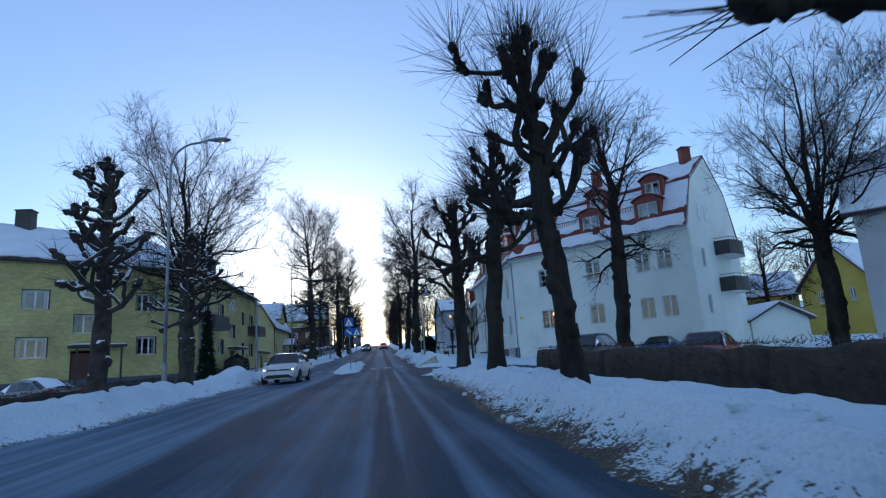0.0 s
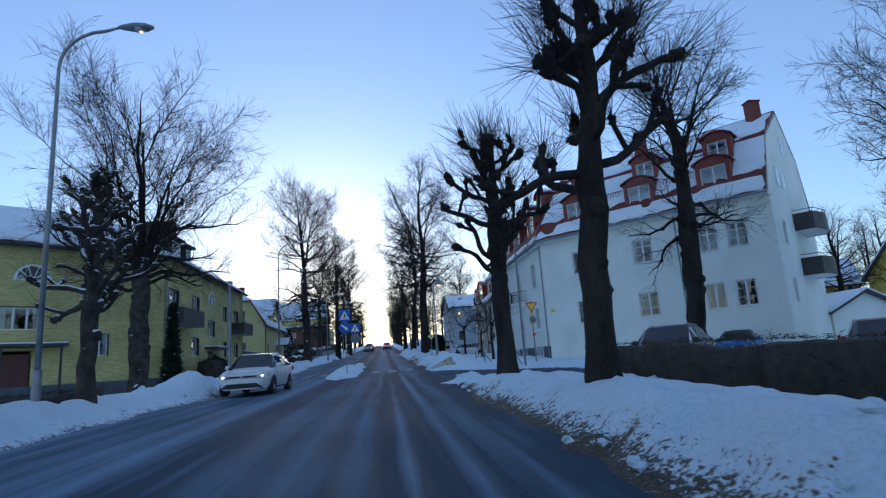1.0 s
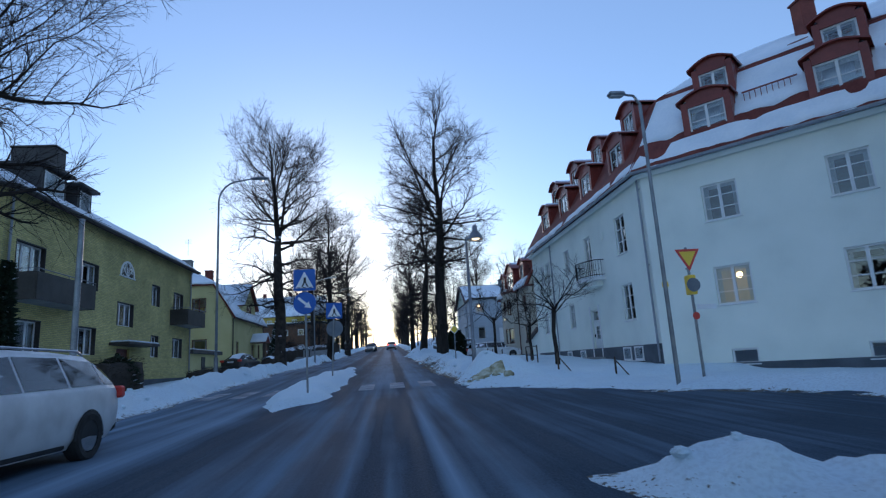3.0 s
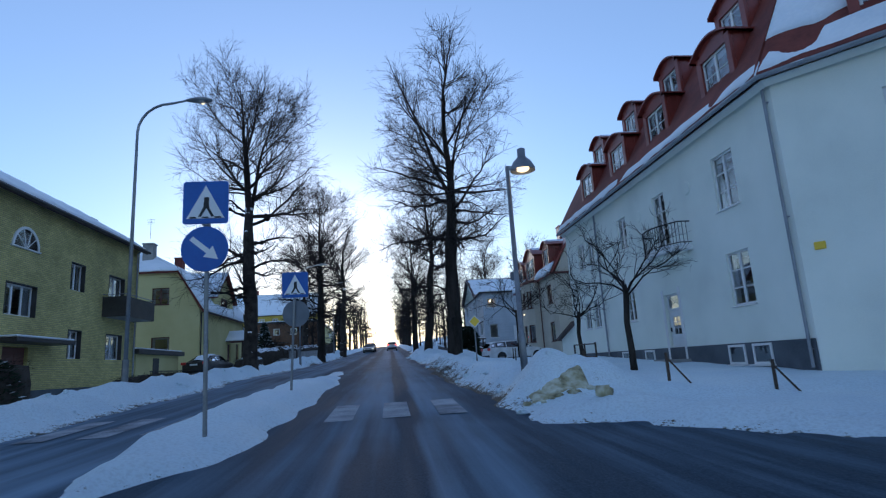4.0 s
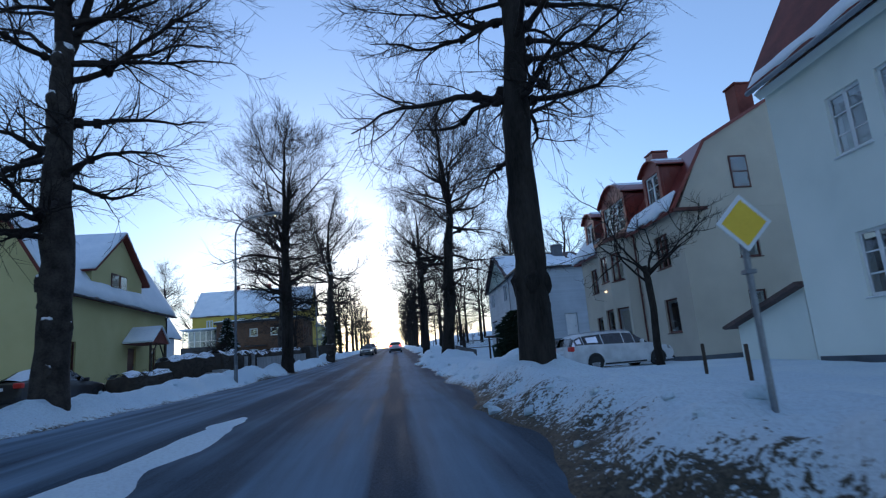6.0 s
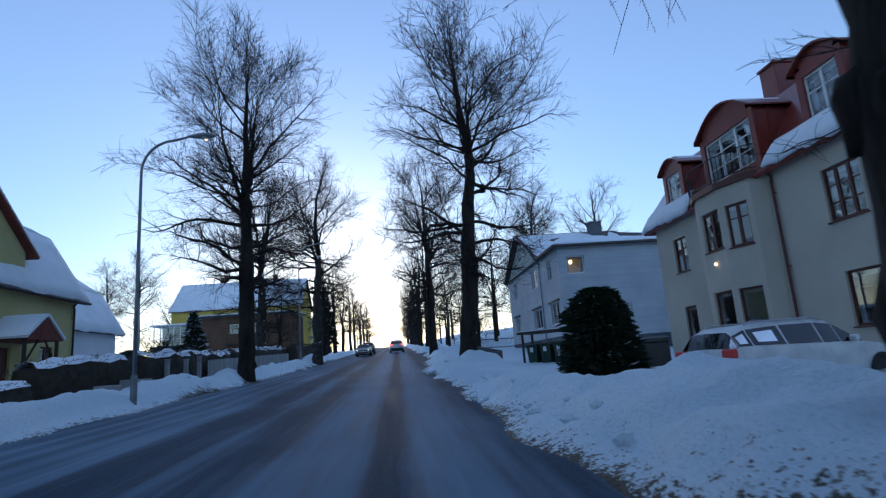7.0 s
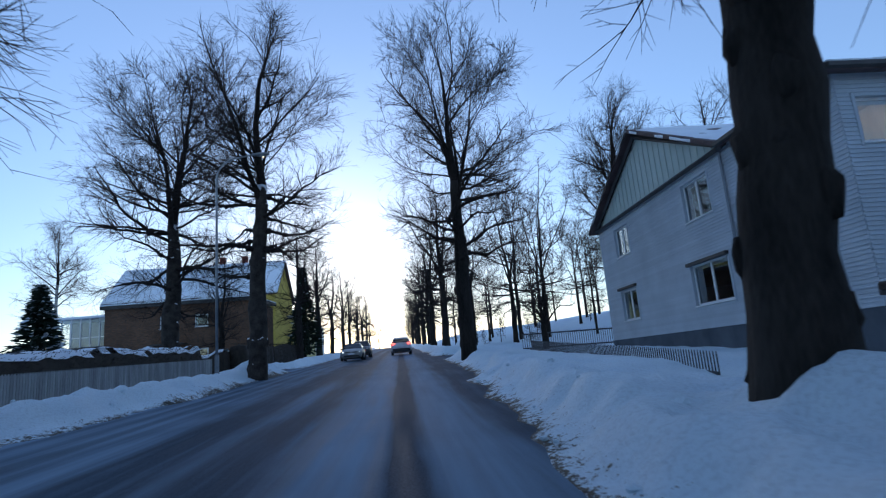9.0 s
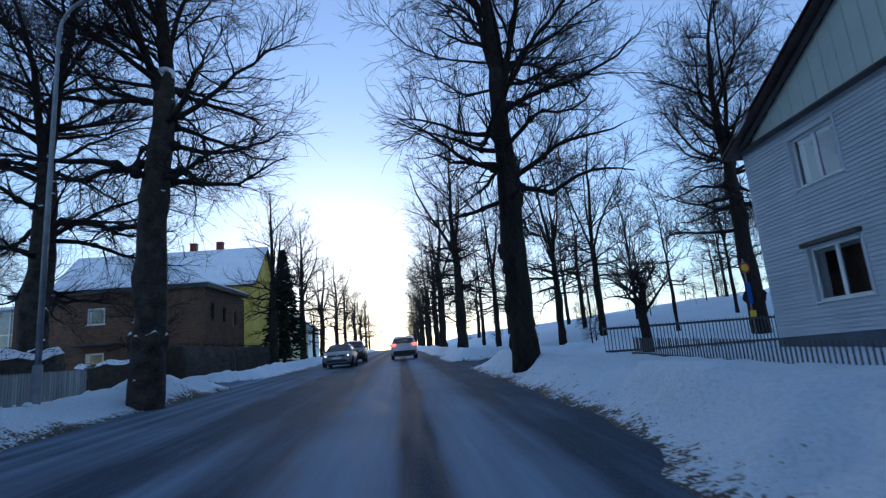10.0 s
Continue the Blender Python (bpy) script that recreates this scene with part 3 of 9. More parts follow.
def slush(x, y):
    """Salt and slush between the wheel tracks of both lanes, plus sky sheen painted on our far lane."""
    wob = 0.12 * (vnoise(x * 0, y, 18, 61) - 0.5)
    near = 1 - smooth((y - 34) / 14)
    s = 0.0
    # pale streaks of salt beside the wet wheel tracks of our lane, then one dark wet stripe between halves paled as sky
    # reflection
    for c, w, k in ((-0.3, 0.09, 0.55), (0.78, 0.1, 0.5), (0.22, 0.05, 0.35), (-0.95, 0.3, 0.3), (1.35, 0.22, 0.3), (0.0, 0.1, -0.25), (0.5, 0.12, -0.3)):
        s = s + near * k * np.exp(-((x - c + wob) / w) ** 2)
    far = 1 - near
    # far lane body: reflected sky put into the colour, cut by the wet stripe
    s = s + far * (0.5 * np.exp(-((x - 0.6 + wob) / 1.35) ** 6) - 0.95 * np.exp(-((x - 0.66 + wob) / 0.2) ** 2) * (0.7 + 0.5 * vnoise(x, y, 1.7, 65)))
    for c, w, k in ((-5.3, 0.12, 0.35), (-4.0, 0.12, 0.32), (-4.65, 0.1, 0.25), (-6.1, 0.25, 0.4), (-3.3, 0.3, 0.35), (-1.7, 0.35, 0.32)):
        s = s + k * np.exp(-((x - c + wob * 2) / w) ** 2) * (0.3 + vnoise(x * 0, y, 9, 63 + int(c * -10)))
    s = 1.25 * s * (0.55 + 0.7 * vnoise(x, y * 0.05, 0.8, 62))
    return s - 0.02 + np.where(x > 2.4, 0.08, 0) + 0.26 * smooth((-2.6 - x) / 0.8) * (0.6 + 0.8 * vnoise(x, y * 0.2, 1.1, 64))


GROUND_MAT = ground_material()
gx = steps((-600, -120, 40), (-120, -30, 6), (-30, -14, 1.0), (-14, -8.4, 0.35), (-8.4, -6.2, 0.13), (-6.2, -3.8, 0.6), (-3.8, -1.0, 0.17), (-1.0, 1.4, 0.6), (1.4, 7.0, 0.11), (7.0, 14, 0.3), (14, 40, 1.2), (40, 120, 6), (120, 600, 40))
gy = steps((-300, -40, 20), (-40, -2, 2.0), (-2, 104, 0.17), (104, 130, 0.3), (130, 180, 0.6), (180, 320, 4), (320, 1200, 40))
sheet("ground", gx, gy, ground_z, GROUND_MAT, "grit", grit, "snow-covered ground with gritty ploughed banks along the street", "ground")
ASPHALT = asphalt_material()
rx = steps((-11, -7, 1), (-7, 3, 0.2), (3, 36, 1.5))
ry = steps((-40, -2, 2), (-2, 130, 0.5), (130, 330, 2))
sheet("road", rx, ry, lambda x, y: road_z(y) - 0.004 * np.maximum(np.abs(x + 2.2) - 1, 0) - 0.7 * smooth((bare(x, y) - 1.5) / 1.5), ASPHALT, "slush", slush, "wet dark asphalt street with salt-pale tracks and painted sky sheen, climbing gently", "road")
zeb = MB()
for k in range(8):
    x0 = -5.9 + 1.02 * k
    if -3.6 < x0 < -1.3:
        continue
    ys_ = np.linspace(42.0, 44.6, 6)
    for a, b in zip(ys_[:-1], ys_[1:]):
        zeb.add([(x0, a, float(road_z(a)) + 0.004), (x0 + 0.5, a, float(road_z(a)) + 0.004), (x0 + 0.5, b, float(road_z(b)) + 0.004), (x0, b, float(road_z(b)) + 0.004)], [(0, 1, 2, 3)])
ZEBRA = mottled("worn_road_paint", (0.12, 0.13, 0.15), (0.4, 0.43, 0.47), 1.6, 0.9, bump=0.1, fine=30, spec=0.08)
lone("zebra_crossing", zeb, ZEBRA, "worn white zebra crossing bars painted on the asphalt", "road marking", kind="structure")

# ---------------------------------------------------------------- walls with openings, and windows
def wall(parent, name, p0, p1, z0, z1, holes, mat, thick=0.3, label="", gable=None):
    """A wall from p0 to p1 (plan), its outer face on the right of that way; holes are (u0, u1, za, zb). Returns the turn of its outer face and the placing function."""
    p0, p1 = Vector(p0), Vector(p1)
    d = (p1 - p0)
    ln = d.length
    d.normalize()
    n = Vector((d.y, -d.x))
    us = sorted({0.0, ln, *[h[0] for h in holes], *[h[1] for h in holes]})
    zs = sorted({z0, z1, *[h[2] for h in holes], *[h[3] for h in holes]})
    o = parent.matrix_basis.translation if parent else Vector((0, 0, 0))
    rot = parent.matrix_basis.to_euler().z if parent else 0.0
    mb, uv = MB(), []

    def put(u, dep, z):
        q = p0 + d * u - n * dep
        return (q.x - o.x, q.y - o.y, z - o.z)

    def quad(a, b, c, e):
        mb.add([put(*a), put(*b), put(*c), put(*e)], [(0, 1, 2, 3)])
        uv.extend([(q[0] + q[1], q[2]) for q in (a, b, c, e)])
    for i in range(len(us) - 1):
        for j in range(len(zs) - 1):
            uc, zc = (us[i] + us[i + 1]) / 2, (zs[j] + zs[j + 1]) / 2
            if any(h[0] < uc < h[1] and h[2] < zc < h[3] for h in holes):
                continue
            a, b, c, e = us[i], us[i + 1], zs[j], zs[j + 1]
            quad((a, 0, c), (b, 0, c), (b, 0, e), (a, 0, e))
            quad((b, thick, c), (a, thick, c), (a, thick, e), (b, thick, e))
    for a, b, c, e in holes:
        quad((a, 0, c), (a, 0, e), (a, thick, e), (a, thick, c))
        quad((b, thick, c), (b, thick, e), (b, 0, e), (b, 0, c))
        quad((a, 0, e), (b, 0, e), (b, thick, e), (a, thick, e))
        quad((a, thick, c), (b, thick, c), (b, 0, c), (a, 0, c))
    e0, e1 = 0.006, ln - 0.006
    quad((e0, 0.002, z0), (e0, 0.002, z1), (e0, thick, z1), (e0, thick, z0))
    quad((e1, thick, z0), (e1, thick, z1), (e1, 0.002, z1), (e1, 0.002, z0))
    if gable:
        k = len(gable)
        for dep in (0, thick):
            pts = [(u, dep, z) for u, z in gable]
            mb.add([put(*q) for q in pts], [tuple(range(k)) if dep == 0 else tuple(reversed(range(k)))])
            uv.extend([(q[0], q[2]) for q in (pts if dep == 0 else reversed(pts))])
        for i in range(k - 1):
            quad((gable[i][0], 0, gable[i][1]), (gable[i + 1][0], 0, gable[i + 1][1]), (gable[i + 1][0], thick, gable[i + 1][1]), (gable[i][0], thick, gable[i][1]))
    else:
        quad((0, 0, z1), (ln, 0, z1), (ln, thick, z1), (0, thick, z1))
    me = fast_mesh(name, mat, mb.v, mb.f)
    lay = me.uv_layers.new(name="wall")
    k = 0
    for poly in me.polygons:
        for li in poly.loop_indices:
            lay.data[li].uv = uv[k]
            k += 1
    ob = part(name, me, mat, parent, label)
    ang = math.atan2(d.y, d.x)

    def at(u, z, dep=0.0):
        x, y, zz = put(u, dep, z)
        return Matrix.Translation((x, y, zz)) @ Matrix.Rotation(ang, 4, "Z")
    return ob, at


WIN = {}


def window_meshes(w, h, style, mat):
    """Shared meshes for a window w by h: frame, pane, sill, curtain. Local x along the wall, -y out, z up from the opening's foot."""
    key = (round(w, 2), round(h, 2), style, mat.name)
    if key in WIN:
        return WIN[key]
    f = MB()
    t, dy = 0.07, 0.05
    # one mitred ring
    o4 = [(-w / 2, 0), (w / 2, 0), (w / 2, h), (-w / 2, h)]
    i4 = [(-w / 2 + t, t), (w / 2 - t, t), (w / 2 - t, h - t), (-w / 2 + t, h - t)]
    vs = [(x, y, z) for y in (0.08, 0.08 + dy) for ring in (o4, i4) for x, z in ring]
    fs = []
    for k in range(4):
        j = (k + 1) % 4
        fs += [(k, j, 4 + j, 4 + k), (8 + j, 8 + k, 12 + k, 12 + j), (j, k, 8 + k, 8 + j), (4 + k, 4 + j, 12 + j, 12 + k)]
    f.add(vs, fs)
    cols = {"one": 1, "two": 2, "three": 3, "cross": 2, "bars": 2, "bars3": 3}[style]
    bars = []
    for k in range(1, cols):
        x = -w / 2 + w * k / cols
        bars.append(("mullion", MB().box(x - 0.055, 0.075, t, x + 0.055, 0.08 + dy, h - t, bev=0.006).mesh("mullion", mat)))
    rows = {"bars": (1 / 3, 2 / 3), "bars3": (1 / 3, 2 / 3), "cross": (0.66,)}.get(style, ())
    for r in rows:
        for k in range(cols):
            xa, xb = -w / 2 + w * k / cols + 0.05, -w / 2 + w * (k + 1) / cols - 0.05
            bars.append(("glazing_bar", MB().box(xa, 0.092, h * r - 0.018, xb, 0.12, h * r + 0.018).mesh("glazing_bar", mat)))
    p = MB()
    p.box(-w / 2 + 0.03, 0.105, 0.03, w / 2 - 0.03, 0.111, h - 0.03)
    s = MB()
    s.box(-w / 2 - 0.05, -0.06, -0.045, w / 2 + 0.05, 0.13, -0.004, bev=0.01)
    c = MB()
    n = 14
    for sx in (-1, 1):
        xs_ = [sx * w / 2 * (1 - 0.34 * k / n) for k in range(n + 1)]
        for k in range(n):
            ya, yb = 0.2 + 0.025 * (k % 2), 0.2 + 0.025 * ((k + 1) % 2)
            c.add([(xs_[k], ya, 0.02), (xs_[k + 1], yb, 0.02), (xs_[k + 1], yb, h - 0.03), (xs_[k], ya, h - 0.03)], [(0, 1, 2, 3)])
    c.box(-w / 2, 0.2, h * 0.88, w / 2, 0.215, h - 0.02)
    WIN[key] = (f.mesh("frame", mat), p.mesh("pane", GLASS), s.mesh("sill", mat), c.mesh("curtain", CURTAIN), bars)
    return WIN[key]


def window(parent, m, w, h, style="two", mat=None, curtain=True, sill=True, label=""):
    mat = mat or PAINT_WHITE
    f, p, s, c, bars = window_meshes(w, h, style, mat)
    ob = part("window", f, mat, parent, label or "white-framed window with curtains" if curtain else label, m=m)
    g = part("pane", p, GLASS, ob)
    for nm, me in bars:
        part(nm, me, mat, ob)
    if sill:
        part("sill", s, mat, ob)
    if curtain:
        part("curtain", c, CURTAIN, ob)
    return ob


def lunette(parent, m, w, h):
    """A half-round attic window with radial bars, set on the wall's face."""
    n = 14
    def arc(k):
        return [(k * w / 2 * math.cos(math.pi * i / n), 0.06 * (1 - k) + k * h * math.sin(math.pi * i / n)) for i in range(n + 1)]
    outer, inner = arc(1.0), arc(0.86)
    ring = MB().prism(outer + inner[::-1], -0.045, 0.02)
    ob = part("window", ring, PAINT_WHITE, parent, "half-round attic window with radial bars", m=m)
    part("sill", MB().box(-w / 2 - 0.05, -0.08, -0.06, w / 2 + 0.05, 0.02, -0.002, bev=0.01), PAINT_WHITE, ob)
    part("backing", MB().prism(arc(0.88), -0.008, -0.003), ROOM_DARK, ob)
    part("pane", MB().prism(arc(0.87), -0.024, -0.018), GLASS, ob)
    for i in (3, 5.5, 8.5, 11):
        a = math.pi * i / n
        part("glazing_bar", MB().tube([(0.08 * math.cos(a), -0.035, 0.02), (0.87 * w / 2 * math.cos(a), -0.035, 0.87 * h * math.sin(a))], 0.022, 4), PAINT_WHITE, ob)
    return ob


def lit_room(parent, m, w, h):
    """A small lit room behind a window, with its own lamp."""
    room = MB()
    x0, x1, y0, y1, z0, z1 = -w / 2 - 0.25, w / 2 + 0.25, 0.31, 1.6, -0.3, h + 0.25
    room.add([(x0, y0, z0), (x1, y0, z0), (x1, y1, z0), (x0, y1, z0), (x0, y0, z1), (x1, y0, z1), (x1, y1, z1), (x0, y1, z1)],
             [(0, 1, 2, 3), (4, 7, 6, 5), (2, 6, 7, 3), (1, 5, 6, 2), (0, 3, 7, 4)])
    r = part("lit_room", room, CURTAIN, parent, "warmly lit room behind the window", m=m)
    lamp = MB().lump((0, 0.9, h * 0.78), 0.13, 3, 10, 0.0)
    part("ceiling_lamp", lamp, ROOM_LIGHT, r, "glowing warm ceiling lamp")


def balcony(parent, m, w, dep, h=1.0):
    mb = MB()
    mb.box(-w / 2, -dep, -0.14, w / 2, 0.0, 0.0, bev=0.02)
    b = part("balcony", mb, CONCRETE, parent, "balcony with a slab and parapet", m=m)
    f = MB()
    f.box(-w / 2, -dep - 0.03, -0.16, w / 2, -dep + 0.01, h - 0.12)
    for sx in (-1, 1):
        f.box(sx * w / 2 - 0.02, -dep + 0.012, -0.16, sx * w / 2 + 0.02, -0.02, h - 0.12)
    part("parapet", f, BALCONY_DARK, b, "dark sheet parapet")
    r = MB()
    r.tube([(-w / 2, -0.02, h), (-w / 2, -dep, h), (w / 2, -dep, h), (w / 2, -0.02, h)], 0.022, 6)
    for x in (-w / 2, 0, w / 2):
        r.tube([(x, -dep, h - 0.14), (x, -dep, h)], 0.015, 5)
    part("handrail", r, GALV, b, "metal handrail")
    return b


def snow_sheet(parent, corners, nu, nv, seed, thick=0.12, edge=0.25, name="roof_snow", holes=()):
    """Snow lying on a sloping quad (corner order: eave start, eave end, ridge end, ridge start), thick and uneven, ragged at its lower edge."""
    a, b, c, e = [Vector(p) for p in corners]
    nrm = (b - a).cross(e - a).normalized()
    if nrm.z < 0:
        nrm = -nrm
    mb = MB()
    rng = random.Random(seed)
    idx = {}
    for j in range(nv + 1):
        for i in range(nu + 1):
            u, v = i / nu, j / nv
            p = (a.lerp(b, u)).lerp(e.lerp(c, u), v)
            k = 0.8 + 0.7 * noise.noise(p * 0.8)
            rim = min(1.0, min(i, nu - i, j, nv - j) / 1.0)
            t = 0.05 + thick * max(0.3, k) * (0.35 + 0.65 * rim)
            if j == 0:
                p = p + (e - a).normalized() * edge * (noise.noise(p * 1.7 + Vector((seed, 0, 0))) * 0.6)
            idx[i, j] = len(mb.v)
            mb.v.append(tuple(p + nrm * (0.012 + t)))
            mb.v.append(tuple(p + nrm * 0.006))
    for j in range(nv):
        for i in range(nu):
            q = [idx[i, j], idx[i + 1, j], idx[i + 1, j + 1], idx[i, j + 1]]
            mb.f.append(tuple(q))
            mb.f.append(tuple(x + 1 for x in reversed(q)))
    for i in range(nu):
        for j in (0, nv):
            mb.f.append((idx[i, j], idx[i + 1, j], idx[i + 1, j] + 1, idx[i, j] + 1))
    for j in range(nv):
        for i in (0, nu):
            mb.f.append((idx[i, j], idx[i, j + 1], idx[i, j + 1] + 1, idx[i, j] + 1))
    return part(name, mb, SNOW, parent, "uneven layer of snow lying on the roof", smooth=True)


def local(ob, *pts):
    o = ob.matrix_basis.translation
    return [Vector((p[0] - o.x, p[1] - o.y, p[2] - o.z)) for p in pts]


def chimney(parent, x, y, z0, z1, w=0.7, d=0.7, mat=None, cap=True):
    o = parent.matrix_basis.translation
    mb = MB().box(x - w / 2 - o.x, y - d / 2 - o.y, z0 - o.z, x + w / 2 - o.x, y + d / 2 - o.y, z1 - o.z, bev=0.02)
    c = part("chimney", mb, mat or TILE_RED, parent, "brick chimney with a snow-dusted cap")
    if cap:
        k = MB().box(x - w / 2 - 0.06 - o.x, y - d / 2 - 0.06 - o.y, z1 - o.z, x + w / 2 + 0.06 - o.x, y + d / 2 + 0.06 - o.y, z1 + 0.1 - o.z, bev=0.02)
        part("cap", k, mat or TILE_RED, c)


def downpipe(parent, m, h, mat=None):
    mb = MB().tube([(0, -0.09, 0.15), (0, -0.09, h - 0.4), (0, -0.05, h - 0.25), (0, -0.3, h)], 0.045, 7)
    for z in (0.6, h * 0.5, h - 0.8):
        mb.box(-0.06, -0.1, z, 0.06, 0.0, z + 0.03)
    part("downpipe", mb, mat or PAINT_GREY, parent, m=m, smooth=False)


# ---------------------------------------------------------------- the long white house with the red mansard roof
def offset_line(pts, s):
    """A plan line moved by s to its left side, mitred."""
    out = []
    for i, p in enumerate(pts):
        p = Vector(p)
        ns = []
        if i > 0:
            d = (p - Vector(pts[i - 1])).normalized()
            ns.append(Vector((-d.y, d.x)))
        if i < len(pts) - 1:
            d = (Vector(pts[i + 1]) - p).normalized()
            ns.append(Vector((-d.y, d.x)))
        n = sum(ns, Vector((0, 0))).normalized()
        out.append(p + n * (s / n.dot(ns[0])))
    return out


def dormer(parent, m, w, h, dep, wstyle="two", arch=0.28, metal=None, depth_back=2.2):
    """A dormer with a bowed sheet-metal top; local x along the roof, -y out, z up from its foot."""
    metal = metal or METAL_RED
    n = 10
    top = [(-w / 2 + w * k / n, h + arch * math.sin(math.pi * k / n)) for k in range(n + 1)]
    ww, wh, fz = w - 0.5, h - 0.55, 0.3
    body = MB().prism([(-ww / 2, fz + wh)] + [(ww / 2, fz + wh), (ww / 2, h)] + [(x, z) for x, z in reversed(top[1:-1])] + [(-ww / 2, h)], 0, 0.12)
    d = part("dormer", body, metal, parent, "red sheet-metal dormer with a bowed top", m=m)
    for sx in (-1, 1):
        a, b = sorted((sx * w / 2, sx * ww / 2))
        part("jamb", MB().box(a, 0, 0, b, 0.12, h, bev=0.01), metal, d)
        a, b = sorted((sx * w / 2, sx * (w / 2 - 0.06)))
        part("cheek", MB().box(a, 0.122, 0, b, depth_back, h), metal, d, "seamed sheet cheek")
        for k in range(3):
            y = 0.5 + 0.55 * k
            a, b = sorted((sx * (w / 2 + 0.002), sx * (w / 2 + 0.024)))
            part("seam", MB().box(a, y, 0.0, b, y + 0.03, h), metal, d)
    part("apron", MB().box(-ww / 2, 0, 0, ww / 2, 0.12, fz), metal, d)
    roof = MB()
    ov = 0.12
    tp = [(-w / 2 - ov, h - 0.03)] + [(x * (1 + 2 * ov / w), z + 0.04) for x, z in top] + [(w / 2 + ov, h - 0.03)]
    bt = [(x, z - 0.06) for x, z in reversed(tp)]
    roof.prism(tp + bt, -0.16, depth_back)
    part("dormer_roof", roof, metal, d)
    window(d, Matrix.Translation((0, 0, fz)), ww, wh, wstyle, sill=False, curtain=True)
    sn = MB()
    tp2 = [(x * 0.93, z + 0.045) for x, z in top]
    bt2 = [(x * 0.93, z + 0.045 + 0.09 * math.sin(math.pi * (k + 0.2) / (n + 0.4))) for k, (x, z) in enumerate(top)]
    sn.prism(tp2 + list(reversed(bt2)), 0.15, depth_back * 0.9)
    part("snow_cap", sn, SNOW, d, "snow lying on the dormer", smooth=False)
    return d


WA, WB, WC = (11.2, 64.0), (11.2, 45.2), (20.65, 34.35)
WHITE_EAVE, WHITE_BREAK, WHITE_RIDGE, WHITE_D = 9.1, 12.7, 15.1, 11.0


def white_house():
    zb = 0.5
    h = thing("apartment_house", (11.2, 45.2, zb), "long pale plastered apartment house with red mansard roof and snow", "house")
    lineo = [WA, WB, WC]
    back = offset_line(lineo, WHITE_D)
    # street front: u runs from the north end; outer face must lie on the right of the way
    def U(y):
        return 64.0 - y
    ww = 1.25
    lo0, lo1, up0, up1 = 3.15, 4.6, 6.4, 7.85
    holesA, winsA = [], []
    for y in (47.88, 55.95):
        for z0, z1 in ((lo0, lo1), (up0, up1)) if y > 50 else ((3.02, 4.68), (6.1, 7.88)):
            w = 1.15 if y < 50 else 0.95
            holesA.append((U(y) - w / 2, U(y) + w / 2, z0, z1))
            winsA.append((U(y), z0, w, z1 - z0, "bars"))
    for y in (60.2, 61.6):
        for z0, z1 in ((lo0, lo1), (up0, up1)):
            holesA.append((U(y) - 0.5, U(y) + 0.5, z0, z1))
            winsA.append((U(y), z0, 1.0, z1 - z0, "bars"))
    holesA.append((U(52.3) - 0.5, U(52.3) + 0.5, 5.75, 7.85))
    winsA.append((U(52.3), 5.75, 1.0, 2.1, "bars"))
    holesA.append((U(52.3) - 0.55, U(52.3) + 0.55, 1.48, 3.9))
    _, at = wall(h, "wall", WA, WB, zb, WHITE_EAVE, holesA, PLASTER_WHITE, 0.35)
    for u, z, w, hh, st in winsA:
        window(h, at(u, z), w, hh, st, label="white window with glazing bars", curtain=hh > 0.8)
    # door with glazed upper part, a canopy light above it
    d = MB()
    d.box(-0.53, 0.1, 0.0, 0.53, 0.16, 0.9, bev=0.01)
    d.box(-0.53, 0.1, 0.901, -0.26, 0.16, 1.8, bev=0.01)
    d.box(0.26, 0.1, 0.901, 0.53, 0.16, 1.8, bev=0.01)
    d.box(-0.26, 0.1, 1.55, 0.26, 0.16, 1.8, bev=0.01)
    for k in range(1, 3):
        d.box(-0.26, 0.11, 0.9 + 0.22 * k, 0.26, 0.15, 0.925 + 0.22 * k)
    d.box(-0.012, 0.11, 0.9, 0.012, 0.15, 1.55)
    door = part("door", d, PAINT_WHITE, h, "pale grey front door with a small glazed panel", m=at(U(52.3), 1.48))
    part("pane", MB().box(-0.27, 0.125, 0.89, 0.27, 0.13, 1.56), GLASS, door)
    part("door_handle", MB().box(-0.45, 0.04, 1.0, -0.42, 0.1, 1.16, bev=0.005), IRON, door)
    tf = MB().box(-0.53, 0.1, 1.81, 0.53, 0.15, 1.88).box(-0.53, 0.1, 2.34, 0.53, 0.15, 2.42)
    for x in (-0.53, 0.47):
        tf.box(x, 0.101, 1.881, x + 0.06, 0.149, 2.339)
    for sx in (-1, 1):
        tf.tube([(-0.47 * sx, 0.12, 1.88), (0.47 * sx, 0.12, 2.34)], 0.012, 4)
    part("transom", tf, PAINT_WHITE, door, "white transom light over the door")
    part("transom_pane", MB().box(-0.5, 0.125, 1.86, 0.5, 0.131, 2.36), GLASS, door)
    for x in (-0.72, 0.56):
        part("surround", MB().box(x, -0.035, -0.1, x + 0.16, 0.0, 2.62, bev=0.01), PAINT_WHITE, door, "white plaster surround")
    for y in (50.09, 54.08):
        part("medallion", MB().tube([(0, -0.05, 0), (0, 0.02, 0)], [0.2, 0.26], 16), PLASTER_WHITE, h, "round plaster medallion", m=at(U(y), 7.43))
    st = MB().box(-0.9, -0.6, -0.35, 0.9, 0.0, -0.03, bev=0.02)
    part("door_step", st, CONCRETE, h, m=at(U(52.3), 1.48))
    # bowed balcony with an iron railing over the door
    bm_ = at(U(51.65), 5.42)
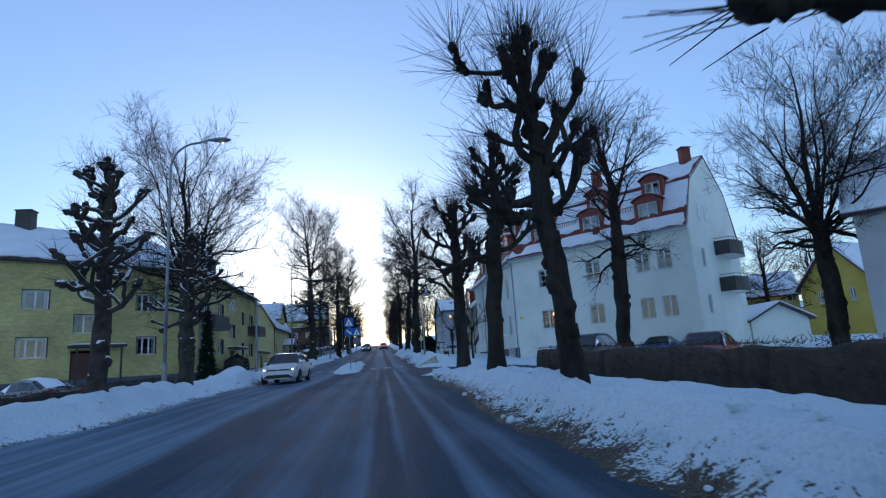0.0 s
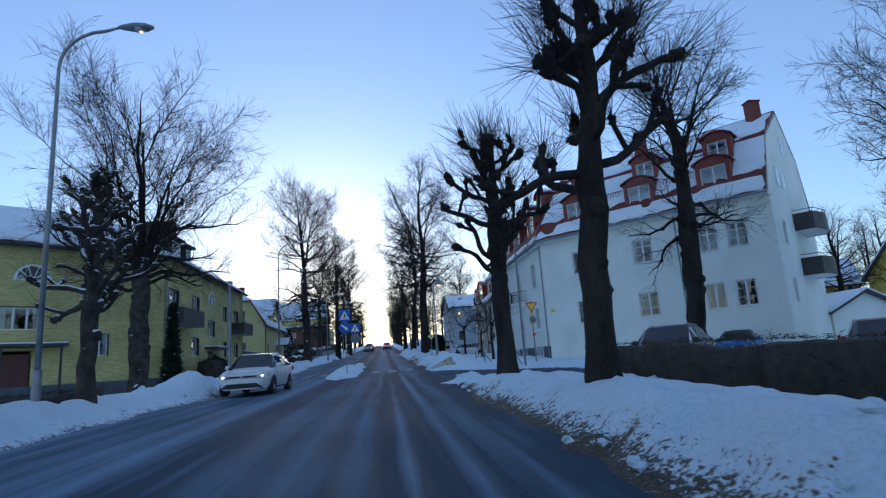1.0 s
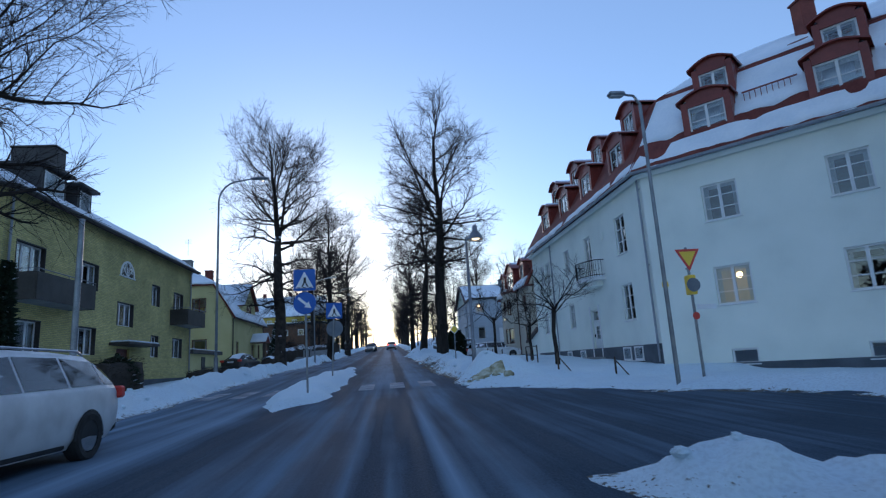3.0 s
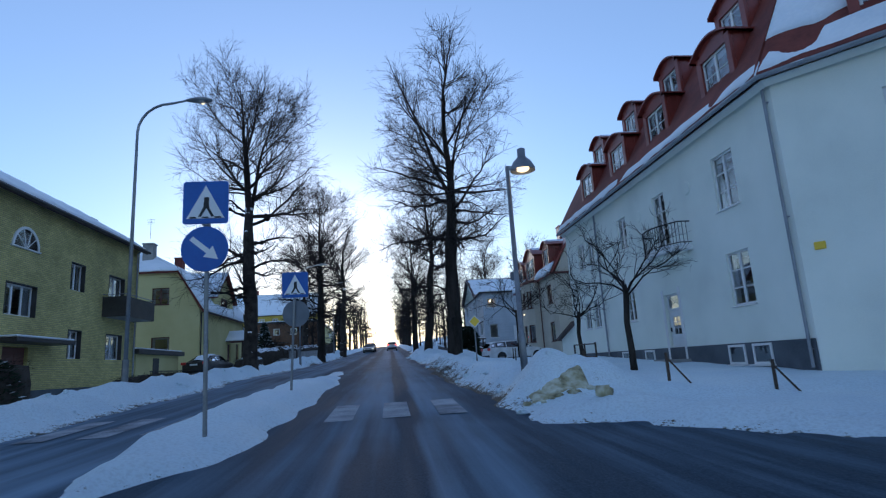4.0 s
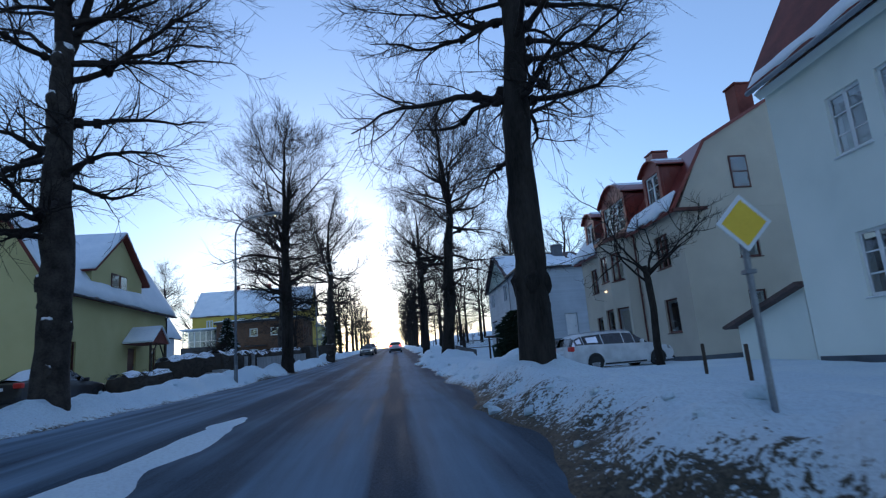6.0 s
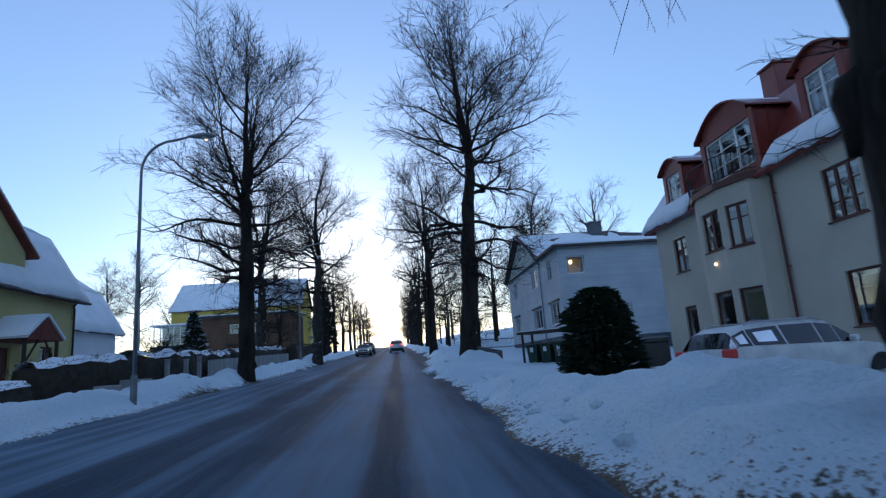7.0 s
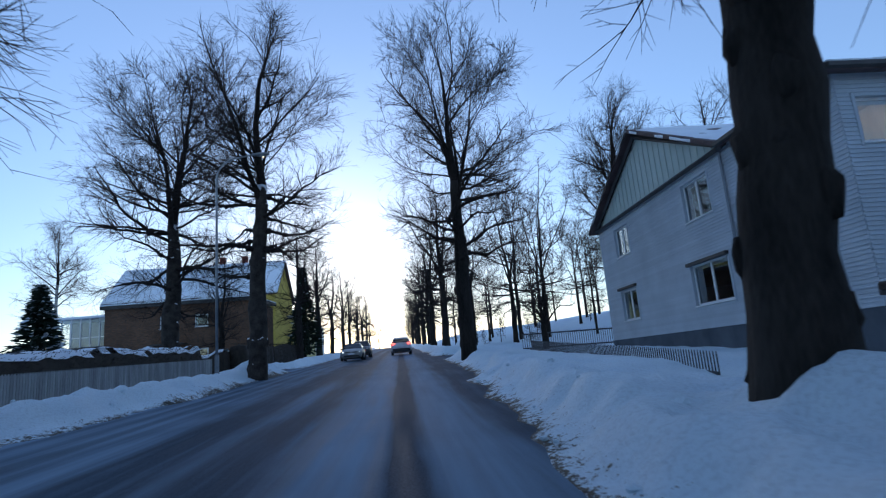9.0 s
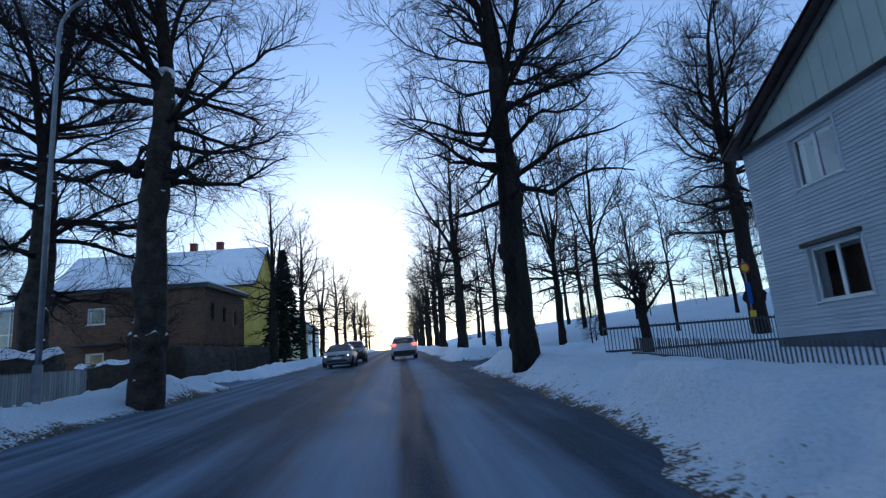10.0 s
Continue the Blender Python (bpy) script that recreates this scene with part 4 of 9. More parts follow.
    bow = [(-1.42, 0.0)] + [(-1.42 + 2.84 * k / 12, -0.45 - 0.5 * math.sin(math.pi * k / 12)) for k in range(13)] + [(1.42, 0.0)]
    bb = part("balcony", MB().prism(bow, -0.16, 0.0, "z"), PAINT_WHITE, h, "bowed white balcony slab with iron railing", m=bm_)
    part("bracket", MB().prism([(0.7 * x, 0.7 * y) for x, y in bow], -0.4, -0.162, "z"), PLASTER_WHITE, bb)
    rl_ = part("railing", MB().tube([(x * 0.98, y * 0.97, 0.85) for x, y in bow], 0.024, 6), IRON, bb, "black iron railing")
    part("bottom_rail", MB().tube([(x * 0.98, y * 0.97, 0.1) for x, y in bow], 0.018, 5), IRON, rl_)
    for (xa, ya), (xb, yb) in zip(bow[:-1], bow[1:]):
        for q in range(3 if abs(xa - xb) < 0.01 else 2):
            f = q / (3 if abs(xa - xb) < 0.01 else 2)
            x, y = (xa + (xb - xa) * f) * 0.98, (ya + (yb - ya) * f) * 0.97
            part("baluster", MB().tube([(x, y, 0.0), (x, y, 0.85)], 0.011, 4), IRON, rl_)
    part("slab_snow", MB().prism([(0.9 * x, 0.9 * y) for x, y in bow], 0.004, 0.07, "z"), SNOW, bb, "snow on the balcony")
    part("plinth", MB().box(0, -0.03, 0, 18.66, 0.0, 1.53), PLINTH, h, "grey rendered plinth", m=at(0.1, 0.35))
    for y in (47.35, 48.58, 54.6, 57.0):
        window(h, at(U(y), 1.24) @ Matrix.Translation((0, -0.15, 0)), 0.86, 0.6, "one", label="small cellar window in the plinth", curtain=False)
    downpipe(h, at(5.05, 1.0), 8.2)
    downpipe(h, at(18.6, 1.0), 8.2)
    # front over the side street
    S = 14.35
    holesB, winsB = [], []
    for s, w, st in ((3.0, 1.3, "bars"), (7.15, 1.25, "bars"), (10.95, 1.05, "bars"), (12.5, 1.05, "bars")):
        for z0, z1 in ((lo0, lo1), (up0, up1)):
            holesB.append((s - w / 2, s + w / 2, z0, z1))
            winsB.append((s, z0, w, z1 - z0, st))
    for s in (3.0, 7.15, 11.7):
        holesB.append((s - 0.45, s + 0.45, 0.95, 1.5))
        winsB.append((s, 0.95, 0.9, 0.55, "one"))
    _, atB = wall(h, "wall", WB, WC, zb, WHITE_EAVE, holesB, PLASTER_WHITE, 0.35)
    for u, z, w, hh, st in winsB:
        window(h, atB(u, z), w, hh, st, label="white window with glazing bars", curtain=hh > 0.8)
    lit_room(h, atB(3.0, lo0), 1.3, 1.45)
    downpipe(h, atB(9.3, 1.0), 8.2)
    part("plinth", MB().box(0.06, -0.03, 0, S - 0.02, 0.0, 0.5), PLINTH, h, "grey rendered plinth", m=atB(0.0, 0.5))
    # corner gable
    g1 = Vector(WC)
    g2 = back[2]
    bk = WHITE_BREAK - 0.1
    prof = [(0, WHITE_EAVE), (1.75, bk), (WHITE_D / 2, WHITE_RIDGE - 0.12), (WHITE_D - 1.75, bk), (WHITE_D, WHITE_EAVE)]
    hg = []
    wg = []
    for u, z0, w, hh in ((2.2, 6.4, 0.8, 1.3), (2.2, 3.2, 0.8, 1.3), (2.6, 9.7, 0.7, 1.2), (5.5, 12.3, 0.6, 1.0)):
        if z0 < 9:
            hg.append((u - w / 2, u + w / 2, z0, z0 + hh))
            wg.append((u, z0, w, hh))
    _, atG = wall(h, "gable_wall", WC, (g2.x, g2.y), zb, WHITE_EAVE, hg, PLASTER_WHITE, 0.35, gable=prof)
    for u, z, w, hh in wg:
        window(h, atG(u, z), w, hh, "two", label="narrow white window")
    for u, z in ((2.7, 9.8), (4.0, 9.8), (5.5, 12.2)):
        fr = MB().box(-0.4, -0.03, 0, 0.4, -0.004, 1.15, bev=0.01)
        w_ = part("gable_window", fr, PAINT_WHITE, h, "small gable window", m=atG(u, z))
        part("pane", MB().box(-0.33, -0.036, 0.07, 0.33, -0.031, 1.08), GLASS, w_)
    for z in (4.95, 7.6):
        m = atG(6.6, z)
        b = MB()
        n = 10
        out = [(-1.7, 0.0)] + [(-1.7 + 3.4 * k / n, -1.0 - 0.35 * math.sin(math.pi * k / n)) for k in range(n + 1)] + [(1.7, 0.0)]
        b.prism(out, -0.15, 0.0, "z")
        bb = part("balcony", b, PAINT_WHITE, h, "bowed balcony with a dark parapet", m=m)
        f = MB()
        k = len(out)
        f.add([(x * q, y * w, z) for z in (-0.17, 0.85) for q, w in ((1.0, 1.0), (1.015, 1.03)) for x, y in out],
              [(c * k + i, c * k + i + 1, d * k + i + 1, d * k + i) for c, d in ((1, 3), (2, 0), (3, 2), (0, 1)) for i in range(k - 1)])
        part("parapet", f, BALCONY_DARK, bb, "dark sheet parapet")
        r = MB().tube([(p[0], p[1], 1.05) for p in out], 0.02, 6)
        for p in out[1:-1:2]:
            r.tube([(p[0], p[1], 0.84), (p[0], p[1], 1.05)], 0.012, 5)
        part("handrail", r, IRON, bb)
    # other walls
    wall(h, "wall", (g2.x, g2.y), (back[1].x, back[1].y), zb, WHITE_EAVE, [], PLASTER_WHITE, 0.35)
    wall(h, "wall", (back[1].x, back[1].y), (back[0].x, back[0].y), zb, WHITE_EAVE, [], PLASTER_WHITE, 0.35)
    wall(h, "gable_wall", (back[0].x, back[0].y), WA, zb, WHITE_EAVE, [], PLASTER_WHITE, 0.35, gable=prof)
    # roof: steep lower slopes, flatter tops
    def ring(s, z):
        return [Vector((p.x, p.y, z)) for p in offset_line(lineo, s)]
    o = Vector((11.2, 45.2, zb))
    rings = [ring(-0.42, 8.98), ring(1.75, WHITE_BREAK), ring(5.5, WHITE_RIDGE), ring(WHITE_D - 1.75, WHITE_BREAK), ring(WHITE_D + 0.42, 8.98)]
    for a, b in zip(rings[:-1], rings[1:]):
        for i in range(2):
            roof = part("roof_slope", MB().slab([p - o for p in (a[i], a[i + 1], b[i + 1], b[i])][::-1], 0.14), TILE_RED, h, "red tiled mansard slope, partly under snow")
    # rounded tile rolls along the steep street slope
    tl = MB()
    for i in range(2):
        a0, a1, b0, b1 = rings[0][i], rings[0][i + 1], rings[1][i], rings[1][i + 1]
        ln = (a1 - a0).length
        k = int(ln / 0.22)
        for j in range(k):
            t = (j + 0.5) / k
            p, q = a0.lerp(a1, t) - o, b0.lerp(b1, t) - o
            nrm = (a1 - a0).cross(b0 - a0).normalized()
            if nrm.z < 0:
                nrm = -nrm
            tl.tube([p + nrm * 0.0, q + nrm * 0.0], 0.05, 4, cap=False)
    part("tile_roll", tl, TILE_RED, roof)
    # eaves gutter and the snow along it
    gt = MB().tube([tuple(p - o) for p in ring(-0.5, 8.98)], 0.07, 6)
    part("gutter", gt, PAINT_GREY, h, "grey gutter along the eaves")
    cn = MB()
    cn.tube([tuple(p - o) for p in ring(-0.14, 8.95)], 0.16, 4)
    part("cornice", cn, PLASTER_WHITE, h, "plaster cornice")
    for i in range(2):
        a0, a1 = ring(-0.44, 9.02)[i] - o, ring(-0.44, 9.02)[i + 1] - o
        tip = (-0.13, 9.5) if i == 0 else (0.25, 10.1)
        b0, b1 = ring(*tip)[i] - o, ring(*tip)[i + 1] - o
        snow_sheet(h, (a0, a1, b1, b0), 80, 5, 5 + i, 0.11, 0.25)
        if i == 1:
            # the slope over the side street keeps its snow between the dormers
            c0, c1 = ring(0.26, 10.28)[1] - o, ring(0.26, 10.28)[2] - o
            e0, e1 = ring(1.58, 12.56)[1] - o, ring(1.58, 12.56)[2] - o
            snow_sheet(h, (c0, c1, e1, e0), 60, 10, 8, 0.05, 0.5)
        a0, a1 = ring(1.8, WHITE_BREAK + 0.04)[i] - o, ring(1.8, WHITE_BREAK + 0.04)[i + 1] - o
        b0, b1 = ring(5.4, WHITE_RIDGE - 0.05)[i] - o, ring(5.4, WHITE_RIDGE - 0.05)[i + 1] - o
        snow_sheet(h, (a0, a1, b1, b0), 40, 8, 15 + i, 0.16, 0.5)
    # dormers: a low row at the eaves and a small upper row
    for y in (47.5, 51.7, 55.6, 59.7):
        dormer(h, at(U(y), 9.05, 0.05), 1.9, 2.4, 1.2, "cross", 0.34)
        dormer(h, at(U(y) - 0.1, 11.5, 0.95), 1.6, 1.6, 1.2, "two", 0.34)
    for s in (3.0, 7.4, 11.8):
        dormer(h, atB(s, 9.05, 0.05), 1.9, 2.4, 1.2, "cross", 0.34)
        dormer(h, atB(s + 0.2, 11.5, 0.95), 1.6, 1.6, 1.2, "two", 0.34)
    for u0, pl in ((5.2, atB), (9.7, atB)):
        # snow guards between the dormers
        sg = MB()
        for k in range(9):
            sg.box(-0.9 + 0.2 * k, -0.02, 0, -0.88 + 0.2 * k, 0.02, 0.7)
        for z in (0.1, 0.66):
            sg.box(-0.95, -0.025, z, 0.95, 0.025, z + 0.05)
        part("snow_guard", sg, METAL_RED, h, "red iron snow guard", m=pl(u0, 10.6, 0.55))
    g = (Vector(WC) + (g2 - Vector(WC)) * 0.5)
    dB = (Vector(WC) - Vector(WB)).normalized()
    for k, (s, dep) in enumerate(((13.4, 4.6), (6.3, 4.2))):
        p = Vector(WB) + dB * s + (g2 - Vector(WC)).normalized() * dep
        chimney(h, p.x, p.y, 13.8, 15.8, 0.7, 0.6)
    chimney(h, 16.2, 53.0, 13.8, 15.8, 0.7, 0.6)
    # attic floors close the house
    fl = MB()
    ring_ = [Vector((p[0], p[1], 0)) for p in lineo] + [Vector((p.x, p.y, 0)) for p in reversed(back)]
    for z in (5.4, 8.7):
        fl.add([(p.x - o.x, p.y - o.y, z - o.z) for p in ring_], [(0, 1, 4, 5), (1, 2, 3, 4)])
    part("floor_slab", fl, ROOM_DARK, h)
    yl = MB().box(-0.13, -0.04, 0, 0.13, -0.004, 0.2, bev=0.01)
    part("wall_sign", yl, SIGN_YELLOW, h, "small yellow sign on the wall", m=atB(0.45, 4.1))
    return h


white_house()


# ---------------------------------------------------------------- plain gabled or hipped houses
def box_house(name, label, x0, y0, x1, y1, zb, ze, mat, front_holes, plinth=0.7):
    """Four walls; holes per side: dict of 'w', 'e', 's', 'n' lists of (u, z0, w, h, style, frame)."""
    h = thing(name, ((x0 + x1) / 2, (y0 + y1) / 2, zb), label, "house")
    ends = {"w": ((x0, y1), (x0, y0)), "s": ((x0, y0), (x1, y0)), "e": ((x1, y0), (x1, y1)), "n": ((x1, y1), (x0, y1))}
    ats = {}
    for k, (a, b) in ends.items():
        hl = front_holes.get(k, [])
        _, at = wall(h, "wall", a, b, zb, ze, [(u - w / 2, u + w / 2, z, z + hh) for u, z, w, hh, st, fm in hl], mat, 0.3)
        ats[k] = at
        for u, z, w, hh, st, fm in hl:
            if st == "door":
                dd = MB().box(-w / 2 + 0.02, 0.1, 0, w / 2 - 0.02, 0.16, hh - 0.02, bev=0.01)
                dr = part("door", dd, fm, h, "plain house door", m=at(u, z))
                part("door_handle", MB().box(w / 2 - 0.2, 0.05, 1.0, w / 2 - 0.16, 0.1, 1.14, bev=0.005), GALV, dr)
            else:
                window(h, at(u, z), w, hh, st, fm, label="window with curtains behind the glass")
        if plinth:
            ln = (Vector(a) - Vector(b)).length
            part("plinth", MB().box(0.0, -0.03, 0, ln, -0.002, plinth), PLINTH, h, m=at(0, zb))
    fl = MB()
    ox, oy = (x0 + x1) / 2, (y0 + y1) / 2
    for z in (zb + (ze - zb) * 0.5, ze - 0.05):
        fl.add([(x0 - ox + 0.3, y0 - oy + 0.3, z - zb), (x1 - ox - 0.3, y0 - oy + 0.3, z - zb), (x1 - ox - 0.3, y1 - oy - 0.3, z - zb), (x0 - ox + 0.3, y1 - oy - 0.3, z - zb)], [(0, 1, 2, 3)])
    part("floor_slab", fl, ROOM_DARK, h)
    return h, ats


def roof_quads(h, quads, mat, snow_on=(), thick=0.14, seed=1, snow_t=0.14, label=""):
    for q in quads:
        r = part("roof_slope", MB().slab(local(h, *q), thick), mat, h, label)
    for i in snow_on:
        q = local(h, *quads[i])
        if len(q) == 4:
            nrm = (q[1] - q[0]).cross(q[3] - q[0]).normalized()
            nu = max(6, int((q[1] - q[0]).length / 0.5))
            nv = max(4, int((q[3] - q[0]).length / 0.6))
            snow_sheet(h, q, nu, nv, seed * 7 + i, snow_t, 0.3)
        else:
            q4 = [q[0], q[1], q[2], q[2] + (q[0] - q[2]) * 0.02]
            snow_sheet(h, q4, 10, 6, seed * 7 + i, snow_t, 0.3)
    return r


# grey sided house past the drive: gable towards the street, hip behind
def grey_house():
    x0, y0, x1, y1, zb, ze = 11.0, 94.3, 23.0, 110.0, 2.9, 9.45
    lo, up = 4.75, 7.65
    ph = PAINT_WHITE
    def U(y):
        return y1 - y
    W = [(U(107.4), lo, 1.7, 1.35, "two", ph), (U(100.7), lo, 2.3, 1.4, "two", ph), (U(96.2), lo, 1.9, 1.4, "two", ph),
         (U(107.35), up, 1.5, 1.3, "two", ph), (U(100.75), up, 1.7, 1.35, "two", ph), (U(96.6), up, 0.9, 1.2, "one", ph)]
    S = [(1.0, up, 1.15, 1.1, "one", ph), (1.05, 4.3, 0.95, 1.55, "one", ph), (3.75, 3.5, 0.95, 2.1, "door", PAINT_WHITE), (7.1, up, 1.0, 1.1, "one", ph), (7.0, 4.4, 1.2, 1.3, "one", ph)]
    h, at = box_house("grey_house", "two-storey house clad in blue-grey lap boards with snowy roof", x0, y0, x1, y1, zb, ze, SIDING, {"w": W, "s": S}, plinth=0)
    ym, zr = 104.4, 12.3
    ov = 0.4
    quads = [
        ((x0 - ov, 98.6, ze - 0.1), (x0 - ov, ym, zr), (19, ym, zr), (19, 98.6, ze - 0.1)),
        ((x0 - ov, 110.0 + ov, ze - 0.15), (19, 110.4, ze - 0.15), (19, ym, zr), (x0 - ov, ym, zr)),
        ((x0 - ov, y0 - ov, ze - 0.05), (x1 + ov, y0 - ov, ze - 0.05), (x1 - 4, 101, ze + 1.6), (x0 + 3, 101, ze + 1.6)),
        ((x0 - ov, 98.6, ze - 0.05), (x0 - ov, y0 - ov, ze - 0.05), (x0 + 3, 101, ze + 1.6), (x0 + 3, 101.1, ze + 1.6)),
        ((x1 + ov, y0 - ov, ze - 0.05), (x1 + ov, y1 + ov, ze - 0.05), (19, ym, zr), (19, 101, ze + 1.6)),
    ]
    roof_quads(h, quads, ROOF_DARK, (0, 1, 2), seed=3, label="dark roof under even snow")
    # gable triangle with pale boards, and dark bargeboards
    g = MB()
    a, b, c = (x0 - 0.02, 98.6, ze - 0.1), (x0 - 0.02, 110.0, ze - 0.1), (x0 - 0.02, ym, zr - 0.2)
    pa = local(h, a, b, c)
    g.add([p for p in pa] + [p + Vector((0.15, 0, 0)) for p in pa], [(0, 1, 2), (5, 4, 3), (0, 3, 4, 1), (1, 4, 5, 2), (2, 5, 3, 0)])
    part("gable", g, GABLE_PALE, h, "pale green vertical-board gable")
    for y_, in [(98.9 + 0.42 * k,) for k in range(26)]:
        zt = zr - 0.25 - abs(y_ - ym) / 5.7 * (zr - ze - 0.15)
        bb = local(h, (x0 - 0.045, y_, ze - 0.1))[0]
        if zt - ze > 0.1:
            part("board", MB().box(bb.x, bb.y - 0.02, bb.z, bb.x + 0.02, bb.y + 0.02, bb.z + zt - ze + 0.1), GABLE_PALE, h)
    bg = MB()
    for (p, q) in ((a, c), (b, c), (a, b)):
        p, q = local(h, p, q)
        bg.tube([p + Vector((-0.12, 0, 0)), q + Vector((-0.12, 0, 0))], 0.09, 4)
    part("bargeboard", bg, BALCONY_DARK, h, "dark bargeboards round the gable")
    ev = MB()
    for (p, q) in (((x0 - ov, y0 - ov, ze - 0.08), (x1, y0 - ov, ze - 0.08)), ((x0 - ov, y0 - ov, ze - 0.08), (x0 - ov, 98.6, ze - 0.08))):
        p, q = local(h, p, q)
        ev.tube([p, q], 0.09, 5)
    part("gutter", ev, BALCONY_DARK, h, "dark gutter")
    downpipe(h, at["w"](U(98.9), zb + 0.3), 6.4)
    chimney(h, 17.0, 103.5, 11.5, 12.9, 0.9, 0.9, PLINTH)
    # awning box over the ground-floor windows
    for u in (U(107.4), U(100.7), U(96.2)):
        w = 1.9 if u < 4 else 2.5
        part("awning_box", MB().box(-w / 2, -0.16, 1.38, w / 2, -0.005, 1.5, bev=0.02), BALCONY_DARK, h, "dark rolled awning", m=at["w"](u, lo))
    part("plinth", MB().box(0, -0.02, 0, 15.7, -0.003, 1.05), PLINTH, h, "dark grey plinth", m=at["w"](0, zb))
    part("plinth", MB().box(0, -0.02, 0, 12, -0.003, 0.8), PLINTH, h, "dark grey plinth", m=at["s"](0, zb))
    lit_room(h, at["s"](1.0, up), 1.15, 1.1)
    # lap boards
    for side, ln, holes, zs in (("w", 15.7, W, zb + 1.06), ("s", 12.0, S, zb + 0.81)):
        z = zs
        while z < ze - 0.2:
            cuts = sorted([(u - w / 2 - 0.09, u + w / 2 + 0.09) for u, z0, w, hh, st, fm in holes if z0 - 0.06 < z + 0.08 < z0 + hh + 0.1])
            u = 0.0
            for a_, b_ in cuts + [(ln, ln)]:
                if a_ - u > 0.05:
                    mb = MB().add([(u, -0.004, 0.105), (a_, -0.004, 0.105), (a_, -0.03, 0.0), (u, -0.03, 0.0), (u, -0.002, 0.0), (a_, -0.002, 0.0), (u, -0.002, 0.105), (a_, -0.002, 0.105)],
                                  [(0, 3, 2, 1), (3, 4, 5, 2), (0, 6, 4, 3), (1, 2, 5, 7), (0, 1, 7, 6)])
                    part("board", mb, SIDING, h, m=at[side](0, z))
                u = b_
            z += 0.105
        for u, z0, w, hh, st, fm in holes:
            tr = MB()
            t = 0.09
            tr.box(-w / 2 - t, -0.04, -t, -w / 2, 0.0, hh + t, bev=0.005)
            tr.box(w / 2, -0.04, -t, w / 2 + t, 0.0, hh + t, bev=0.005)
            tr.box(-w / 2, -0.04, hh, w / 2, 0.0, hh + t, bev=0.005)
            part("window_trim", tr, SIDING, h, m=at[side](u, z0))
    return h


grey_house()


# beige house with red metal dormers and a bowed bay
def beige_house():
    x0, y0, x1, y1, zb, ze = 12.95, 72.6, 23.4, 85.3, 1.6, 8.1
    br = PAINT_BROWN
    def U(y):
        return y1 - y
    lo, up = 2.98, 5.85
    W = [(U(83.35), up, 1.05, 1.45, "cross", br), (U(74.5), up, 1.3, 1.5, "bars3", br),
         (U(83.3), lo, 0.95, 1.42, "one", br), (U(74.45), lo, 1.2, 1.48, "one", br)]
    S = [(2.9, 5.85, 0.95, 1.52, "one", br), (2.85, 3.5, 0.8, 0.95, "one", br), (6.9, 5.85, 0.95, 1.4, "two", br)]
    h, at = box_house("beige_house", "beige plastered house with red metal roof, dormers and brown windows", x0, y0, x1, y1, zb, ze, PLASTER_BEIGE, {"w": W, "s": S}, plinth=0.35)
    xm, zr, bx, bz = 18.3, 13.2, 14.5, 11.1
    ov = 0.4
    quads = [
        ((x0 - ov, y1 + ov, ze - 0.1), (x0 - ov, y0 - 0.12, ze - 0.1), (bx, y0 - 0.12, bz), (bx, y1 - 1.2, bz)),
        ((bx, y1 - 1.2, bz), (bx, y0 - 0.12, bz), (xm, y0 - 0.12, zr), (xm, y1 - 4, zr)),
        ((xm, y1 - 4, zr), (xm, y0 - 0.12, zr), (x1 + ov, y0 - 0.12, ze - 0.1), (x1 + ov, y1 + ov, ze - 0.1)),
        ((x1 + ov, y1 + ov, ze - 0.1), (x0 - ov, y1 + ov, ze - 0.1), (bx, y1 - 1.2, bz), (xm, y1 - 4, zr)),
    ]
    roof_quads(h, quads, METAL_RED, (3,), seed=9, label="red metal mansard roof with snow along the eaves")
    for ya, yb in ((y1 + ov, 81.6), (76.9, y0)):
        a = local(h, (x0 - ov, ya, ze - 0.08), (x0 - ov, yb, ze - 0.08), (x0 + 0.05, yb, ze + 0.75), (x0 + 0.05, ya - 0.3, ze + 0.75))
        snow_sheet(h, a, 26, 4, 33, 0.13, 0.35)
    a = local(h, (x0 - ov, y1 + ov, ze - 0.04), (x0 - ov, 84.0, ze - 0.04), (bx - 0.25, 84.0, bz - 0.4), (bx - 0.25, y1 - 1.1, bz - 0.4))
    snow_sheet(h, a, 8, 16, 35, 0.14, 0.2)
    g = MB()
    pts = local(h, (x0, y0 - 0.02, ze - 0.1), (x1, y0 - 0.02, ze - 0.1), (xm, y0 - 0.02, zr - 0.15), (bx, y0 - 0.02, bz - 0.15))
    g.add(pts + [p + Vector((0, 0.3, 0)) for p in pts], [(0, 1, 2, 3), (7, 6, 5, 4), (0, 4, 5, 1), (1, 5, 6, 2), (2, 6, 7, 3), (3, 7, 4, 0)])
    part("gable", g, PLASTER_BEIGE, h)
    gw = local(h, (16.0, y0 - 0.025, 8.85))[0]
    fr_ = part("gable_window", MB().box(gw.x - 0.42, gw.y - 0.03, gw.z, gw.x + 0.42, gw.y, gw.z + 1.48, bev=0.01), PAINT_BROWN, h, "brown gable window")
    for k in range(2):
        part("pane", MB().box(gw.x - 0.34, gw.y - 0.037, gw.z + 0.08 + 0.69 * k, gw.x + 0.34, gw.y - 0.031, gw.z + 0.7 + 0.69 * k), GLASS, fr_)
    part("eaves_return", MB().box(0, -0.25, 0, 1.5, 0.0, 0.14, bev=0.02), PAINT_BROWN, h, "short brown eaves return", m=at["s"](-0.3, ze - 0.16))
